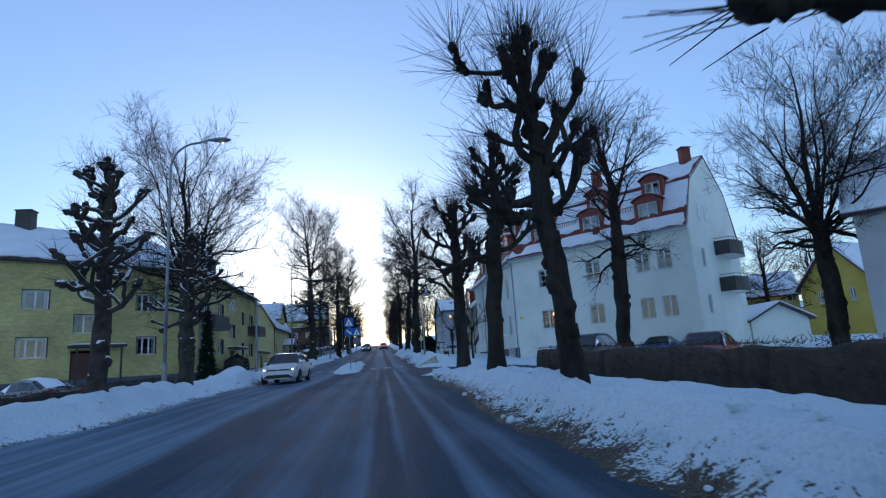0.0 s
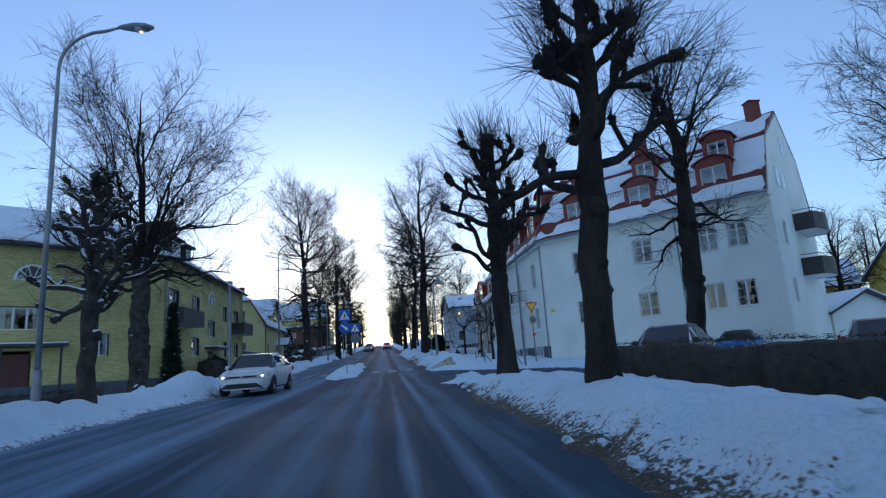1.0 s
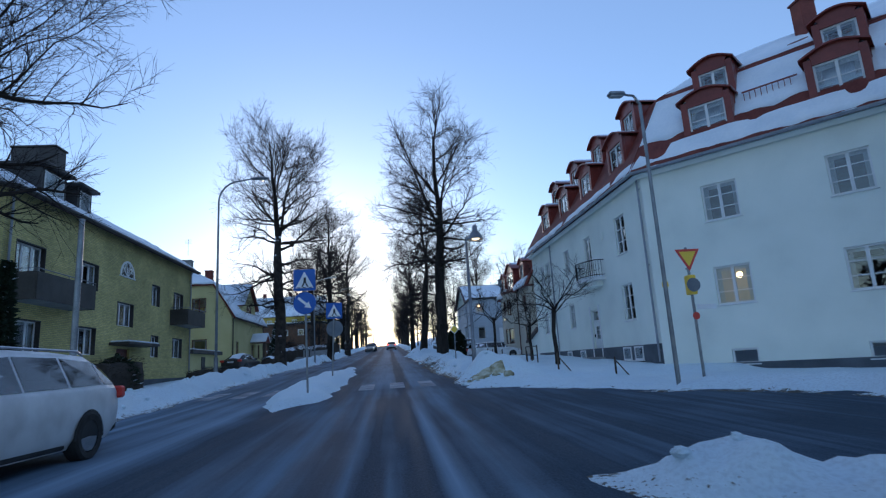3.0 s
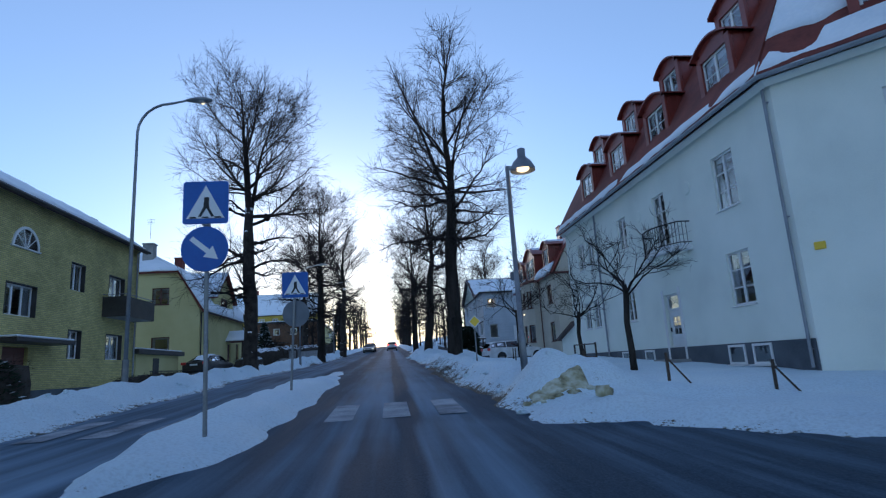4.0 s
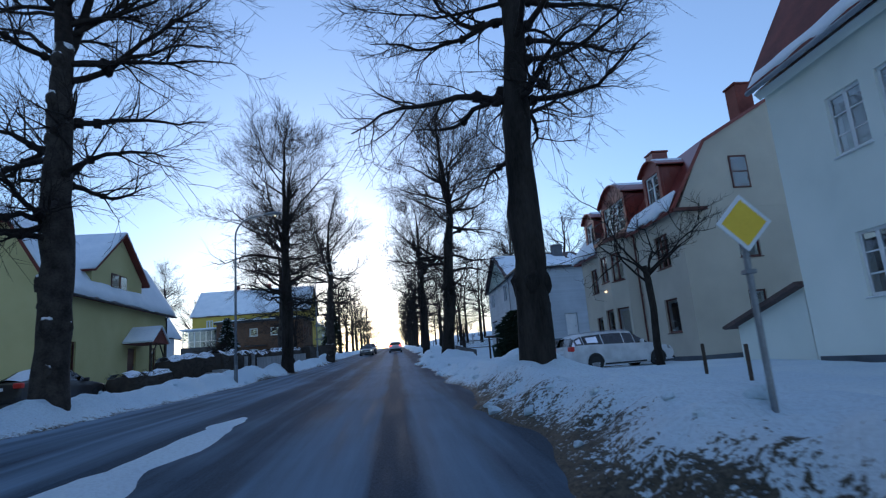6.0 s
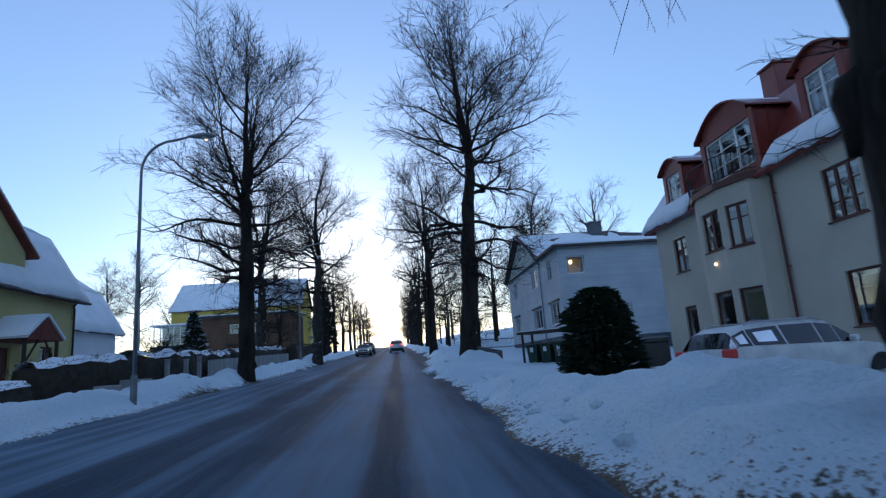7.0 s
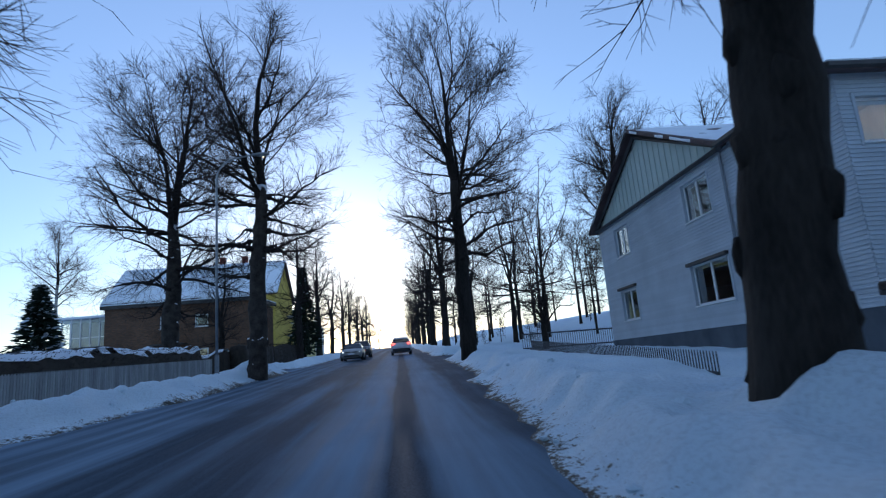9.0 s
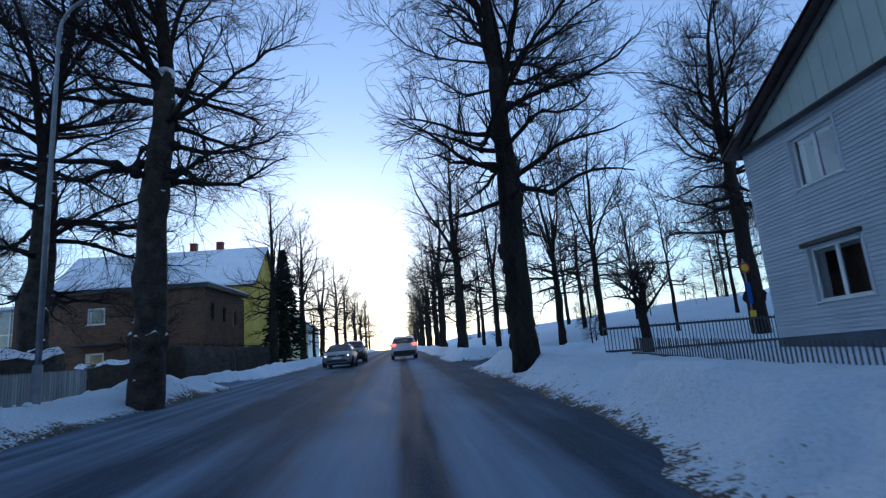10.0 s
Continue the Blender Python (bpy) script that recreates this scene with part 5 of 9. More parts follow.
    # many-sided bay the height of the house, a balcony on top of it
    P = [(12.95, 81.3), (12.42, 80.85), (12.07, 80.08), (12.05, 78.72), (12.48, 77.56), (12.95, 77.28)]
    for k in range(5):
        hl = []
        if k == 2:
            hl = [(0.14, 1.24, 5.98, 7.36), (0.14, 1.26, 3.12, 4.54)]
        if k == 3:
            hl = [(0.2, 1.04, 5.9, 7.34), (0.18, 1.06, 3.1, 4.52)]
        _, ab = wall(h, "bay_wall", P[k], P[k + 1], zb, ze, hl, PLASTER_BEIGE, 0.22, "beige plastered bay")
        for a, b, c, e in hl:
            window(h, ab((a + b) / 2, c), b - a, e - c, "cross" if c > 5 else "one", br, label="brown bay window with curtains")
        if k == 2:
            wl = MB().lump((0, -0.07, 0), 0.06, 2, 10, 0.0)
            part("wall_lamp", wl, LAMP_WARM, h, "small glowing wall lamp", m=ab(0.7, 5.5))
    out = [(q[0] - 0.12 * (13 - q[0]) - 0.02, 79.3 + (q[1] - 79.3) * 1.06) for q in P]
    cr = MB().prism([tuple(v.xy) for v in local(h, *[(x, y, 0) for x, y in out])], ze - zb - 0.1, ze - zb + 0.1, "z")
    part("bay_cornice", cr, PAINT_BROWN, h, "dark red bay cornice")
    rp = [v.xy for v in local(h, *[(x, y, 0) for x, y in out])]
    rl = MB().tube([(v.x, v.y, ze - zb + 0.98) for v in rp], 0.022, 6)
    rail_ = part("railing", rl, IRON, h, "black iron balcony railing")
    part("bottom_rail", MB().tube([(v.x, v.y, ze - zb + 0.2) for v in rp], 0.018, 5), IRON, rail_)
    for a, b in zip(rp[:-1], rp[1:]):
        n = max(2, int((b - a).length / 0.14))
        for q in range(n):
            v = a.lerp(b, q / n)
            part("baluster", MB().tube([(v.x, v.y, ze - zb + 0.1), (v.x, v.y, ze - zb + 0.98)], 0.011, 4), IRON, rail_)
    dormer(h, at["w"](U(78.6), ze + 0.08, -0.3), 3.2, 2.1, 1.5, "bars3", 0.75, METAL_RED, 2.6)
    dormer(h, at["w"](U(83.0), ze + 0.2, -0.05), 1.65, 1.95, 1.2, "cross", 0.42)
    dormer(h, at["w"](U(74.4), ze + 0.2, -0.05), 1.75, 2.1, 1.2, "cross", 0.42)
    downpipe(h, at["w"](U(77.05), zb + 0.2), 6.3, PAINT_BROWN)
    chimney(h, 16.4, 80.2, 11.6, 13.3, 0.9, 0.9, METAL_RED)
    chimney(h, 17.4, 73.6, 12.2, 14.0, 0.8, 0.8, TILE_RED)
    return h


beige_house()

# low lean-to against the white house
def lean_to():
    h = thing("lean_to", (12.6, 65.7, 1.4), "small white lean-to with a dark sloping roof", "shed")
    mb = MB()
    mb.box(-1.2, -1.4, -0.3, 1.6, 1.7, 1.5)
    part("body", mb, PLASTER_WHITE, h)
    r = MB().slab([Vector(p) for p in ((-1.5, -1.5, 2.4), (-1.5, 2.0, 1.5), (1.8, 2.0, 1.5), (1.8, -1.5, 2.4))][::-1], 0.12)
    part("roof", r, ROOF_DARK, h)
    part("gable", MB().prism([(-1.4, 1.501), (1.7, 1.501), (-1.4, 2.27)], -1.2, 1.6, "x"), PLASTER_WHITE, h)
    part("gutter", MB().tube([(-1.5, 2.03, 1.45), (1.8, 2.03, 1.45)], 0.05, 5), BALCONY_DARK, h)


lean_to()

# ---------------------------------------------------------------- the bent yellow brick house
YA, YB = (-13.6, 44.6), (-13.6, 64.6)
_yd = Vector((-math.sin(radians(48)), -math.cos(radians(48))))
YC = (YA[0] + _yd.x * 15.5, YA[1] + _yd.y * 15.5)


def shade_lining(parent, m, w, h):
    """Dark strips on both sides and over the head of a window opening, standing in for the reveal's shade."""
    out, t = [(-w / 2, 0), (-w / 2, h), (w / 2, h), (w / 2, 0)], 0.035
    inn = [(-w / 2 + t, 0), (-w / 2 + t, h - t), (w / 2 - t, h - t), (w / 2 - t, 0)]
    # near-black strips carry the shadow of the deep reveal
    part("window_lining", MB().prism(out + inn[::-1], -0.012, 0.2), BALCONY_DARK, parent, "dark strips painting the shade in the window reveal", m=m)


def yellow_house():
    zb, ze = 0.4, 9.2
    h = thing("apartment_house", (-13.6, 44.6, zb), "bent yellow brick apartment house with dark balconies and snowy roof", "house")
    o = Vector((-13.6, 44.6, zb))
    line = [YC, YA, YB]
    back = offset_line(line, 10.0)
    dk = PAINT_WHITE
    inset = Matrix.Translation((0, 0.1, 0))
    # street front, u from the corner northwards
    def U(y):
        return y - 44.6
    lo, up, hh = 3.0, 6.02, 1.27
    W = [(U(46.3), lo, 1.9, hh, "three"), (U(50.7), lo, 1.8, hh, "three"), (U(58.45), lo, 1.1, hh, "two"), (U(62.1), lo, 1.7, hh, "two"),
         (U(50.7), up, 1.7, hh, "three"), (U(54.55), 4.55, 1.9, 1.25, "three"), (U(58.4), up, 1.2, hh, "two"),
         (U(46.3), 5.2, 1.9, 2.05, "three"), (U(62.1), 5.2, 1.7, 2.05, "two")]
    holes = [(u - w / 2, u + w / 2, z, z + k) for u, z, w, k, st in W] + [(U(54.5) - 0.75, U(54.5) + 0.75, 1.35, 3.4)]
    _, at = wall(h, "wall", YA, YB, zb, ze, holes, BRICK_YELLOW, 0.35)
    for u, z, w, k, st in W:
        window(h, at(u, z) @ inset, w - 0.06, k - 0.03, st, dk, label="white-framed window in dark reveals")
        shade_lining(h, at(u, z), w, k)
    d = MB().box(-0.73, 0.12, 0, 0.73, 0.2, 2.03, bev=0.01)
    for x in (-0.36, 0.36):
        d.box(x - 0.25, 0.105, 0.3, x + 0.25, 0.125, 1.8, bev=0.01)
    part("door", d, PAINT_BROWN, h, "dark brown double door", m=at(U(54.5), 1.35))
    part("canopy", MB().box(-1.9, -1.0, 2.15, 1.9, 0.0, 2.3, bev=0.02), BALCONY_DARK, h, "flat dark canopy over the door", m=at(U(54.8), 1.35))
    part("canopy_snow", MB().box(-1.85, -0.97, 2.302, 1.85, -0.05, 2.38, bev=0.03), SNOW, h, m=at(U(54.8), 1.35))
    balcony(h, at(U(47.0), 5.0), 4.2, 1.1, 1.0)
    balcony(h, at(U(62.4), 5.2), 3.4, 1.1, 0.95)
    downpipe(h, at(0.25, 1.0), 8.1)
    downpipe(h, at(19.6, 1.0), 8.1)
    part("plinth", MB().box(0, -0.03, 0, 20.0, -0.002, 1.15), PLINTH, h, "dark rendered plinth", m=at(0, 0.6))
    # front over the corner, u from the far end
    L = 15.5
    WBl = [(L - 3.7, lo, 1.35, 1.25, "three"), (L - 3.8, up, 1.4, 1.3, "three"), (L - 7.3, 4.5, 1.9, 1.25, "three"), (L - 10.4, lo, 1.7, 1.3, "three"), (L - 10.35, up, 1.5, 1.25, "two"), (L - 14.0, lo, 1.4, 1.25, "two"), (L - 14.0, up, 1.4, 1.25, "two")]
    holes = [(u - w / 2, u + w / 2, z, z + k) for u, z, w, k, st in WBl] + [(L - 7.5 - 0.8, L - 7.5 + 0.8, 1.2, 3.4)]
    _, at2 = wall(h, "wall", YC, YA, zb, ze, holes, BRICK_YELLOW, 0.35)
    for u, z, w, k, st in WBl:
        window(h, at2(u, z) @ inset, w - 0.06, k - 0.03, st, dk, label="white-framed window in dark reveals")
        shade_lining(h, at2(u, z), w, k)
    part("door", d.mesh("door", PAINT_BROWN), PAINT_BROWN, h, "dark brown double door", m=at2(L - 7.5, 1.2))
    part("canopy", MB().box(-1.6, -1.1, 2.35, 1.6, 0.0, 2.5, bev=0.02), BALCONY_DARK, h, "flat dark canopy over the door", m=at2(L - 6.9, 1.2))
    part("canopy_snow", MB().box(-1.55, -1.07, 2.502, 1.55, -0.05, 2.58, bev=0.03), SNOW, h, m=at2(L - 6.9, 1.2))
    for x in (-1.3, 1.3):
        part("post", MB().box(x - 0.05, -1.0, 0, x + 0.05, -0.9, 2.35), BALCONY_DARK, h, m=at2(L - 6.9, 1.2))
    part("plinth", MB().box(0, -0.03, 0, L, -0.002, 0.95), PLINTH, h, "dark rendered plinth", m=at2(0, 0.6))
    for m_ in (at(U(54.55), 7.2), at2(L - 6.9, 7.2)):
        lunette(h, m_, 1.7, 0.85)
    # rear
    bk = [(p.x, p.y) for p in back]
    for a, b in ((bk[0], YC), (bk[1], bk[0]), (bk[2], bk[1]), (YB, bk[2])):
        wall(h, "wall", a, b, zb, ze, [], BRICK_YELLOW, 0.35)
    def ring(s, z):
        return [Vector((p.x, p.y, z)) - o for p in offset_line(line, s)]
    ri = [ring(-0.5, 9.02), ring(5.0, 12.4), ring(10.5, 9.02)]
    mb = MB()
    for a, b in zip(ri[:-1], ri[1:]):
        for i in range(2):
            mb.slab([a[i], a[i + 1], b[i + 1], b[i]], 0.14)
    part("roof", mb, ROOF_DARK, h, "dark tiled roof mostly under snow")
    for i in range(2):
        a, b = ring(-0.3, 9.16), ring(4.9, 12.36)
        snow_sheet(h, (a[i], a[i + 1], b[i + 1], b[i]), 50, 8, 61 + i, 0.13, 0.6)
    gb = MB()
    for p, q, r in ((ring(0, ze)[0], ring(10, ze)[0], ring(5, 12.2)[0]), (ring(0, ze)[2], ring(10, ze)[2], ring(5, 12.2)[2])):
        gb.add([p, q, r], [(0, 1, 2)])
    part("gable", gb, BRICK_YELLOW, h)
    part("gutter", MB().tube([tuple(p) for p in ring(-0.56, 9.0)], 0.08, 6), BALCONY_DARK, h, "dark gutter")
    # box dormers with a flat lid
    for y, w, z in ((49.0, 1.9, 9.75), (51.6, 1.3, 9.7)):
        m = at(U(y), z, 0.9)
        b = MB()
        b.box(-w / 2, 0, 0, w / 2, 2.6, 1.45)
        dm = part("dormer", b, BALCONY_DARK, h, "dark box dormer with flat lid", m=m)
        part("dormer_roof", MB().box(-w / 2 - 0.25, -0.3, 1.452, w / 2 + 0.25, 2.7, 1.6, bev=0.02), BALCONY_DARK, dm)
        fr = MB().box(-w / 2 + 0.2, -0.04, 0.25, w / 2 - 0.2, -0.003, 1.3, bev=0.01)
        part("window_frame", fr, PAINT_WHITE, dm)
        part("pane", MB().box(-w / 2 + 0.28, -0.048, 0.33, w / 2 - 0.28, -0.042, 1.22), GLASS, dm)
    chimney(h, -16.2, 50.6, 10.5, 12.9, 2.0, 0.9, BALCONY_DARK)
    chimney(h, -19.5, 63.2, 11.0, 12.6, 0.8, 0.8, CONCRETE)
    chimney(h, -16.2, 64.0, 9.9, 10.9, 0.6, 0.6, CONCRETE)
    q = Vector(YA) + _yd * 10.3 + Vector((-_yd.y, _yd.x)) * -4.4
    chimney(h, q.x, q.y, 11.6, 13.3, 1.0, 0.8, BALCONY_DARK)
    fl = MB()
    rg = [Vector((p[0], p[1], 0)) for p in line] + [Vector((p.x, p.y, 0)) for p in reversed(back)]
    for z in (4.4, 8.6):
        fl.add([(p.x - o.x, p.y - o.y, z - o.z) for p in rg], [(0, 1, 4, 5), (1, 2, 3, 4)])
    part("floor_slab", fl, ROOM_DARK, h)


yellow_house()


# ---------------------------------------------------------------- cream house with a gambrel roof, hipped above the gable
def cream_house():
    x0, y0, x1, y1, zb, ze = -25.0, 75.1, -13.6, 87.6, 1.5, 6.85
    bw = PAINT_BROWN
    S = [(8.55, 7.0 - 0.02, 1.25, 1.2, "bars", bw), (8.65, 3.6, 1.3, 1.35, "one", bw), (3.5, 3.6, 1.2, 1.35, "two", bw)]
    E = [(2.0, 3.3, 0.8, 1.4, "two", bw), (10.6, 3.3, 0.9, 1.4, "two", bw), (7.9, 2.5, 1.0, 2.1, "door", PAINT_BROWN)]
    h, at = box_house("cream_house", "cream plastered house with a snowy gambrel roof and porch", x0, y0, x1, y1, zb, ze, PLASTER_CREAM, {"s": S[1:], "e": E}, plinth=0.5)
    xm, zr, bz, bin_ = -19.3, 12.2, 9.8, 1.5
    # gable walls up to the break
    for k, (y, yo) in enumerate(((y0, -0.002), (y1, 0.002))):
        hl = [(8.55 - 0.62, 8.55 + 0.62, 7.35, 8.6), (2.4, 3.6, 7.35, 8.6)] if k == 0 else []
        a, b = ((x0 + 0.05, y), (x1 - 0.05, y)) if k == 0 else ((x1 - 0.05, y), (x0 + 0.05, y))
        # middle strip between the slopes
        a2 = (a[0] + 1.55 * (1 if k == 0 else -1), y)
        b2 = (b[0] - 1.55 * (1 if k == 0 else -1), y)
        u0 = 1.55
        _, ag = wall(h, "gable_wall", a2, b2, ze + 0.002, bz, [(p - u0 - 0.05, q - u0 - 0.05, s, t) for p, q, s, t in hl], PLASTER_CREAM, 0.3)
        for p, q, s, t in hl:
            window(h, ag((p + q) / 2 - u0 - 0.05, s), q - p, t - s, "bars", bw, label="brown window, curtain lit by evening sky")
        for sx, xa in ((1, x0), (-1, x1)):
            tri_ = MB()
            pts = local(h, (xa, y, ze), (xa + sx * 1.6, y, ze), (xa + sx * 1.6, y, bz - 0.05))
            off = Vector((0, 0.3 if k == 0 else -0.3, 0))
            tri_.add(pts + [p + off for p in pts], [(0, 1, 2), (5, 4, 3), (0, 3, 4, 1), (1, 4, 5, 2), (2, 5, 3, 0)])
            part("gable_side", tri_, PLASTER_CREAM, h)
    ov = 0.45
    e0, e1 = ze - 0.15, bz
    yN, yS = y1 + 0.3, y0 - 0.35
    quads = [
        ((x1 + ov, yS, e0), (x1 + ov, yN, e0), (x1 - bin_, yN, e1), (x1 - bin_, yS, e1)),
        ((x1 - bin_, yS, e1), (x1 - bin_, yN, e1), (xm, yN - 4.5, zr), (xm, yS + 4.5, zr)),
        ((x0 - ov, yN, e0), (x0 - ov, yS, e0), (x0 + bin_, yS, e1), (x0 + bin_, yN, e1)),
        ((x0 + bin_, yN, e1), (x0 + bin_, yS, e1), (xm, yS + 4.5, zr), (xm, yN - 4.5, zr)),
        ((x0 + bin_, yS, e1), (x1 - bin_, yS, e1), (xm + 0.05, yS + 4.5, zr), (xm - 0.05, yS + 4.5, zr)),
        ((x1 - bin_, yN, e1), (x0 + bin_, yN, e1), (xm - 0.05, yN - 4.5, zr), (xm + 0.05, yN - 4.5, zr)),
    ]
    roof_quads(h, quads, TILE_RED, (0, 1, 4), seed=5, label="red tiled gambrel roof under snow", snow_t=0.1)
    # cross gable on the street side
    yc, hw, za, zt = 81.2, 2.7, 8.4, 10.6
    g = MB()
    pts = local(h, (x1 + 0.02, yc - hw, ze), (x1 + 0.02, yc + hw, ze), (x1 + 0.02, yc + hw, za), (x1 + 0.02, yc, zt - 0.15), (x1 + 0.02, yc - hw, za))
    pb = [p + Vector((-3.2, 0, 0)) for p in pts]
    g.add(pts + pb, [(0, 1, 2, 3, 4), (1, 6, 7, 2), (5, 0, 4, 9)])
    cg = part("cross_gable", g, PLASTER_CREAM, h, "gabled bay towards the street")
    r = MB()
    for sy in (-1, 1):
        q = local(h, (x1 + 0.35, yc + sy * (hw + 0.35), za - 0.25), (x1 + 0.35, yc, zt), (x1 - 4.2, yc, zt), (x1 - 4.2, yc + sy * (hw + 0.35), za - 0.25))
        r.slab(q if sy < 0 else q[::-1], 0.1)
        sq = [q[0], q[3], q[2], q[1]]
        snow_sheet(h, sq, 8, 5, 90 + sy, 0.1, 0.2)
    part("bay_roof", r, TILE_RED, cg)
    for sy in (-0.45, 0.45):
        b = local(h, (x1 + 0.02, yc + sy, 7.1))[0]
        fr = part("bay_window", MB().box(b.x, b.y - 0.4, b.z, b.x + 0.04, b.y + 0.4, b.z + 1.25, bev=0.01), PAINT_BROWN, cg)
        part("pane", MB().box(b.x + 0.041, b.y - 0.32, b.z + 0.08, b.x + 0.047, b.y + 0.32, b.z + 1.17), GLASS, cg)
    # porch
    pr = part("porch_roof", MB().prism([(-1.1, 0.0), (1.1, 0.0), (0.0, 0.85)], 0, 1.5, "x"), TILE_RED, h, "small gabled porch roof with snow", m=Matrix.Translation(local(h, (x1 + 0.02, 83.0, 4.75))[0]))
    for sy in (-1, 1):
        q = [Vector(p) for p in ((0.0, sy * 1.15, 0.03), (1.55, sy * 1.15, 0.03), (1.55, 0.0, 0.9), (0.0, 0.0, 0.9))]
        m = MB().slab(q if sy < 0 else q[::-1], -0.1)
        part("porch_snow", m, SNOW, pr)
    for sy in (-1, 1):
        part("porch_post", MB().tube([(1.35, sy * 0.95, -2.6), (1.35, sy * 0.95, 0.0)], 0.07, 8), WOOD_DARK, pr)
        part("porch_brace", MB().tube([(1.35, sy * 0.95, -0.9), (1.35, sy * 0.2, 0.0)], 0.04, 6), WOOD_DARK, pr)
    chimney(h, -18.3, 77.4, 10.8, 12.45, 0.8, 0.7, CONCRETE)
    chimney(h, -18.4, 84.2, 11.2, 12.6, 0.7, 0.7, TILE_RED)
    an = MB()
    b = local(h, (-18.3, 77.4, 13.0))[0]
    an.tube([b, b + Vector((0, 0, 1.6))], 0.015, 5)
    for k in range(4):
        an.tube([b + Vector((-0.3, 0, 1.2 + 0.12 * k)), b + Vector((0.3, 0, 1.2 + 0.12 * k))], 0.008, 4)
    part("aerial", an, IRON, h, "thin roof aerial")
    downpipe(h, at["e"](0.15, zb + 0.3), 5.0, IRON)
    downpipe(h, at["e"](12.3, zb + 0.3), 5.0, IRON)
    part("gutter", MB().tube(local(h, (x1 + ov + 0.05, yS, e0 - 0.03), (x1 + ov + 0.05, yN, e0 - 0.03)), 0.06, 6), IRON, h)


cream_house()


def garage():
    g = thing("garage", (-15.2, 67.9, 1.2), "small flat-roofed cream garage with dark door", "garage")
    part("body", MB().box(-1.7, -3.2, 0, 1.6, 3.2, 2.15), PLASTER_CREAM, g)
    part("roof", MB().box(-1.95, -3.5, 2.152, 1.9, 3.5, 2.42, bev=0.03), BALCONY_DARK, g, "dark flat roof edge")
    part("roof_snow", MB().box(-1.8, -3.4, 2.423, 1.75, 3.4, 2.5, bev=0.04), SNOW, g)
    part("door", MB().box(1.602, -0.9, 0.05, 1.64, -0.05, 1.95, bev=0.01), BALCONY_DARK, g, "dark narrow door")
    f = MB()
    for k in range(40):
        f.tube([(2.3, -3.4 + 0.17 * k, 0.1), (2.3, -3.4 + 0.17 * k, 1.05)], 0.012, 4)
    for z in (0.2, 1.0):
        f.tube([(2.3, -3.5, z), (2.3, 3.4, z)], 0.02, 5)
    lone("iron_fence", f, IRON, "low iron railing before the garage", "fence", m=pose(-15.0, 67.9, 1.35))


garage()


def plain_house(name, label, x, y, zb, rz, w, d, h, rise, wallm, roofm, wins=(), ends=(), snow_t=0.12, over=0.4, frame_m=None, chim=()):
    """A gabled house: local x along the ridge, its length w; depth d; windows (u, z, w, h) in the front, and in the end wall at -x."""
    t = thing(name, (0, 0, 0), label, "house")
    fm = frame_m or PAINT_WHITE
    a, b, c, e = (-w / 2, -d / 2), (w / 2, -d / 2), (w / 2, d / 2), (-w / 2, d / 2)
    _, at = wall(t, "wall", a, b, -1.0, h, [(u - q / 2, u + q / 2, z, z + k) for u, z, q, k in wins], wallm)
    for u, z, q, k in wins:
        window(t, at(u, z), q, k, "two" if q > 0.8 else "one", fm, label="window")
    gab = [(0, h), (d / 2, h + rise), (d, h)]
    wall(t, "wall", c, e, -1.0, h, [], wallm)
    wall(t, "gable_wall", b, c, -1.0, h, [], wallm, gable=gab)
    _, ae = wall(t, "gable_wall", e, a, -1.0, h, [(u - q / 2, u + q / 2, z, z + k) for u, z, q, k in ends if z + k < h], wallm, gable=gab)
    for u, z, q, k in ends:
        if z + k < h:
            window(t, ae(u, z), q, k, "two", fm, label="window")
    o = over
    s = rise / (d / 2) * o
    quads = [((-w / 2 - o, -d / 2 - o, h - s), (w / 2 + o, -d / 2 - o, h - s), (w / 2 + o, 0, h + rise + 0.03), (-w / 2 - o, 0, h + rise + 0.03)),
             ((w / 2 + o, d / 2 + o, h - s), (-w / 2 - o, d / 2 + o, h - s), (-w / 2 - o, 0, h + rise + 0.03), (w / 2 + o, 0, h + rise + 0.03))]
    roof_quads(t, quads, roofm, (0, 1), seed=int(abs(x * 7 + y)), snow_t=snow_t, label="roof under snow")
    fl = MB().add([(-w / 2 + 0.3, -d / 2 + 0.3, h - 0.1), (w / 2 - 0.3, -d / 2 + 0.3, h - 0.1), (w / 2 - 0.3, d / 2 - 0.3, h - 0.1), (-w / 2 + 0.3, d / 2 - 0.3, h - 0.1)], [(0, 1, 2, 3)])
    part("floor_slab", fl, ROOM_DARK, t)
    for cx, cy in chim:
        chimney(t, cx, cy, h + rise * 0.6, h + rise + 1.0, 0.7, 0.7)
    t.matrix_basis = pose(x, y, zb, 0, 0, rz)
    return t


# white with the shade put into its colour: greyer and bluer than lit paint
WHITE_SHADED = mottled("white_boards_in_shade", (0.6, 0.62, 0.65), (0.72, 0.73, 0.75), 0.6, 0.8, bump=0.1, fine=30)


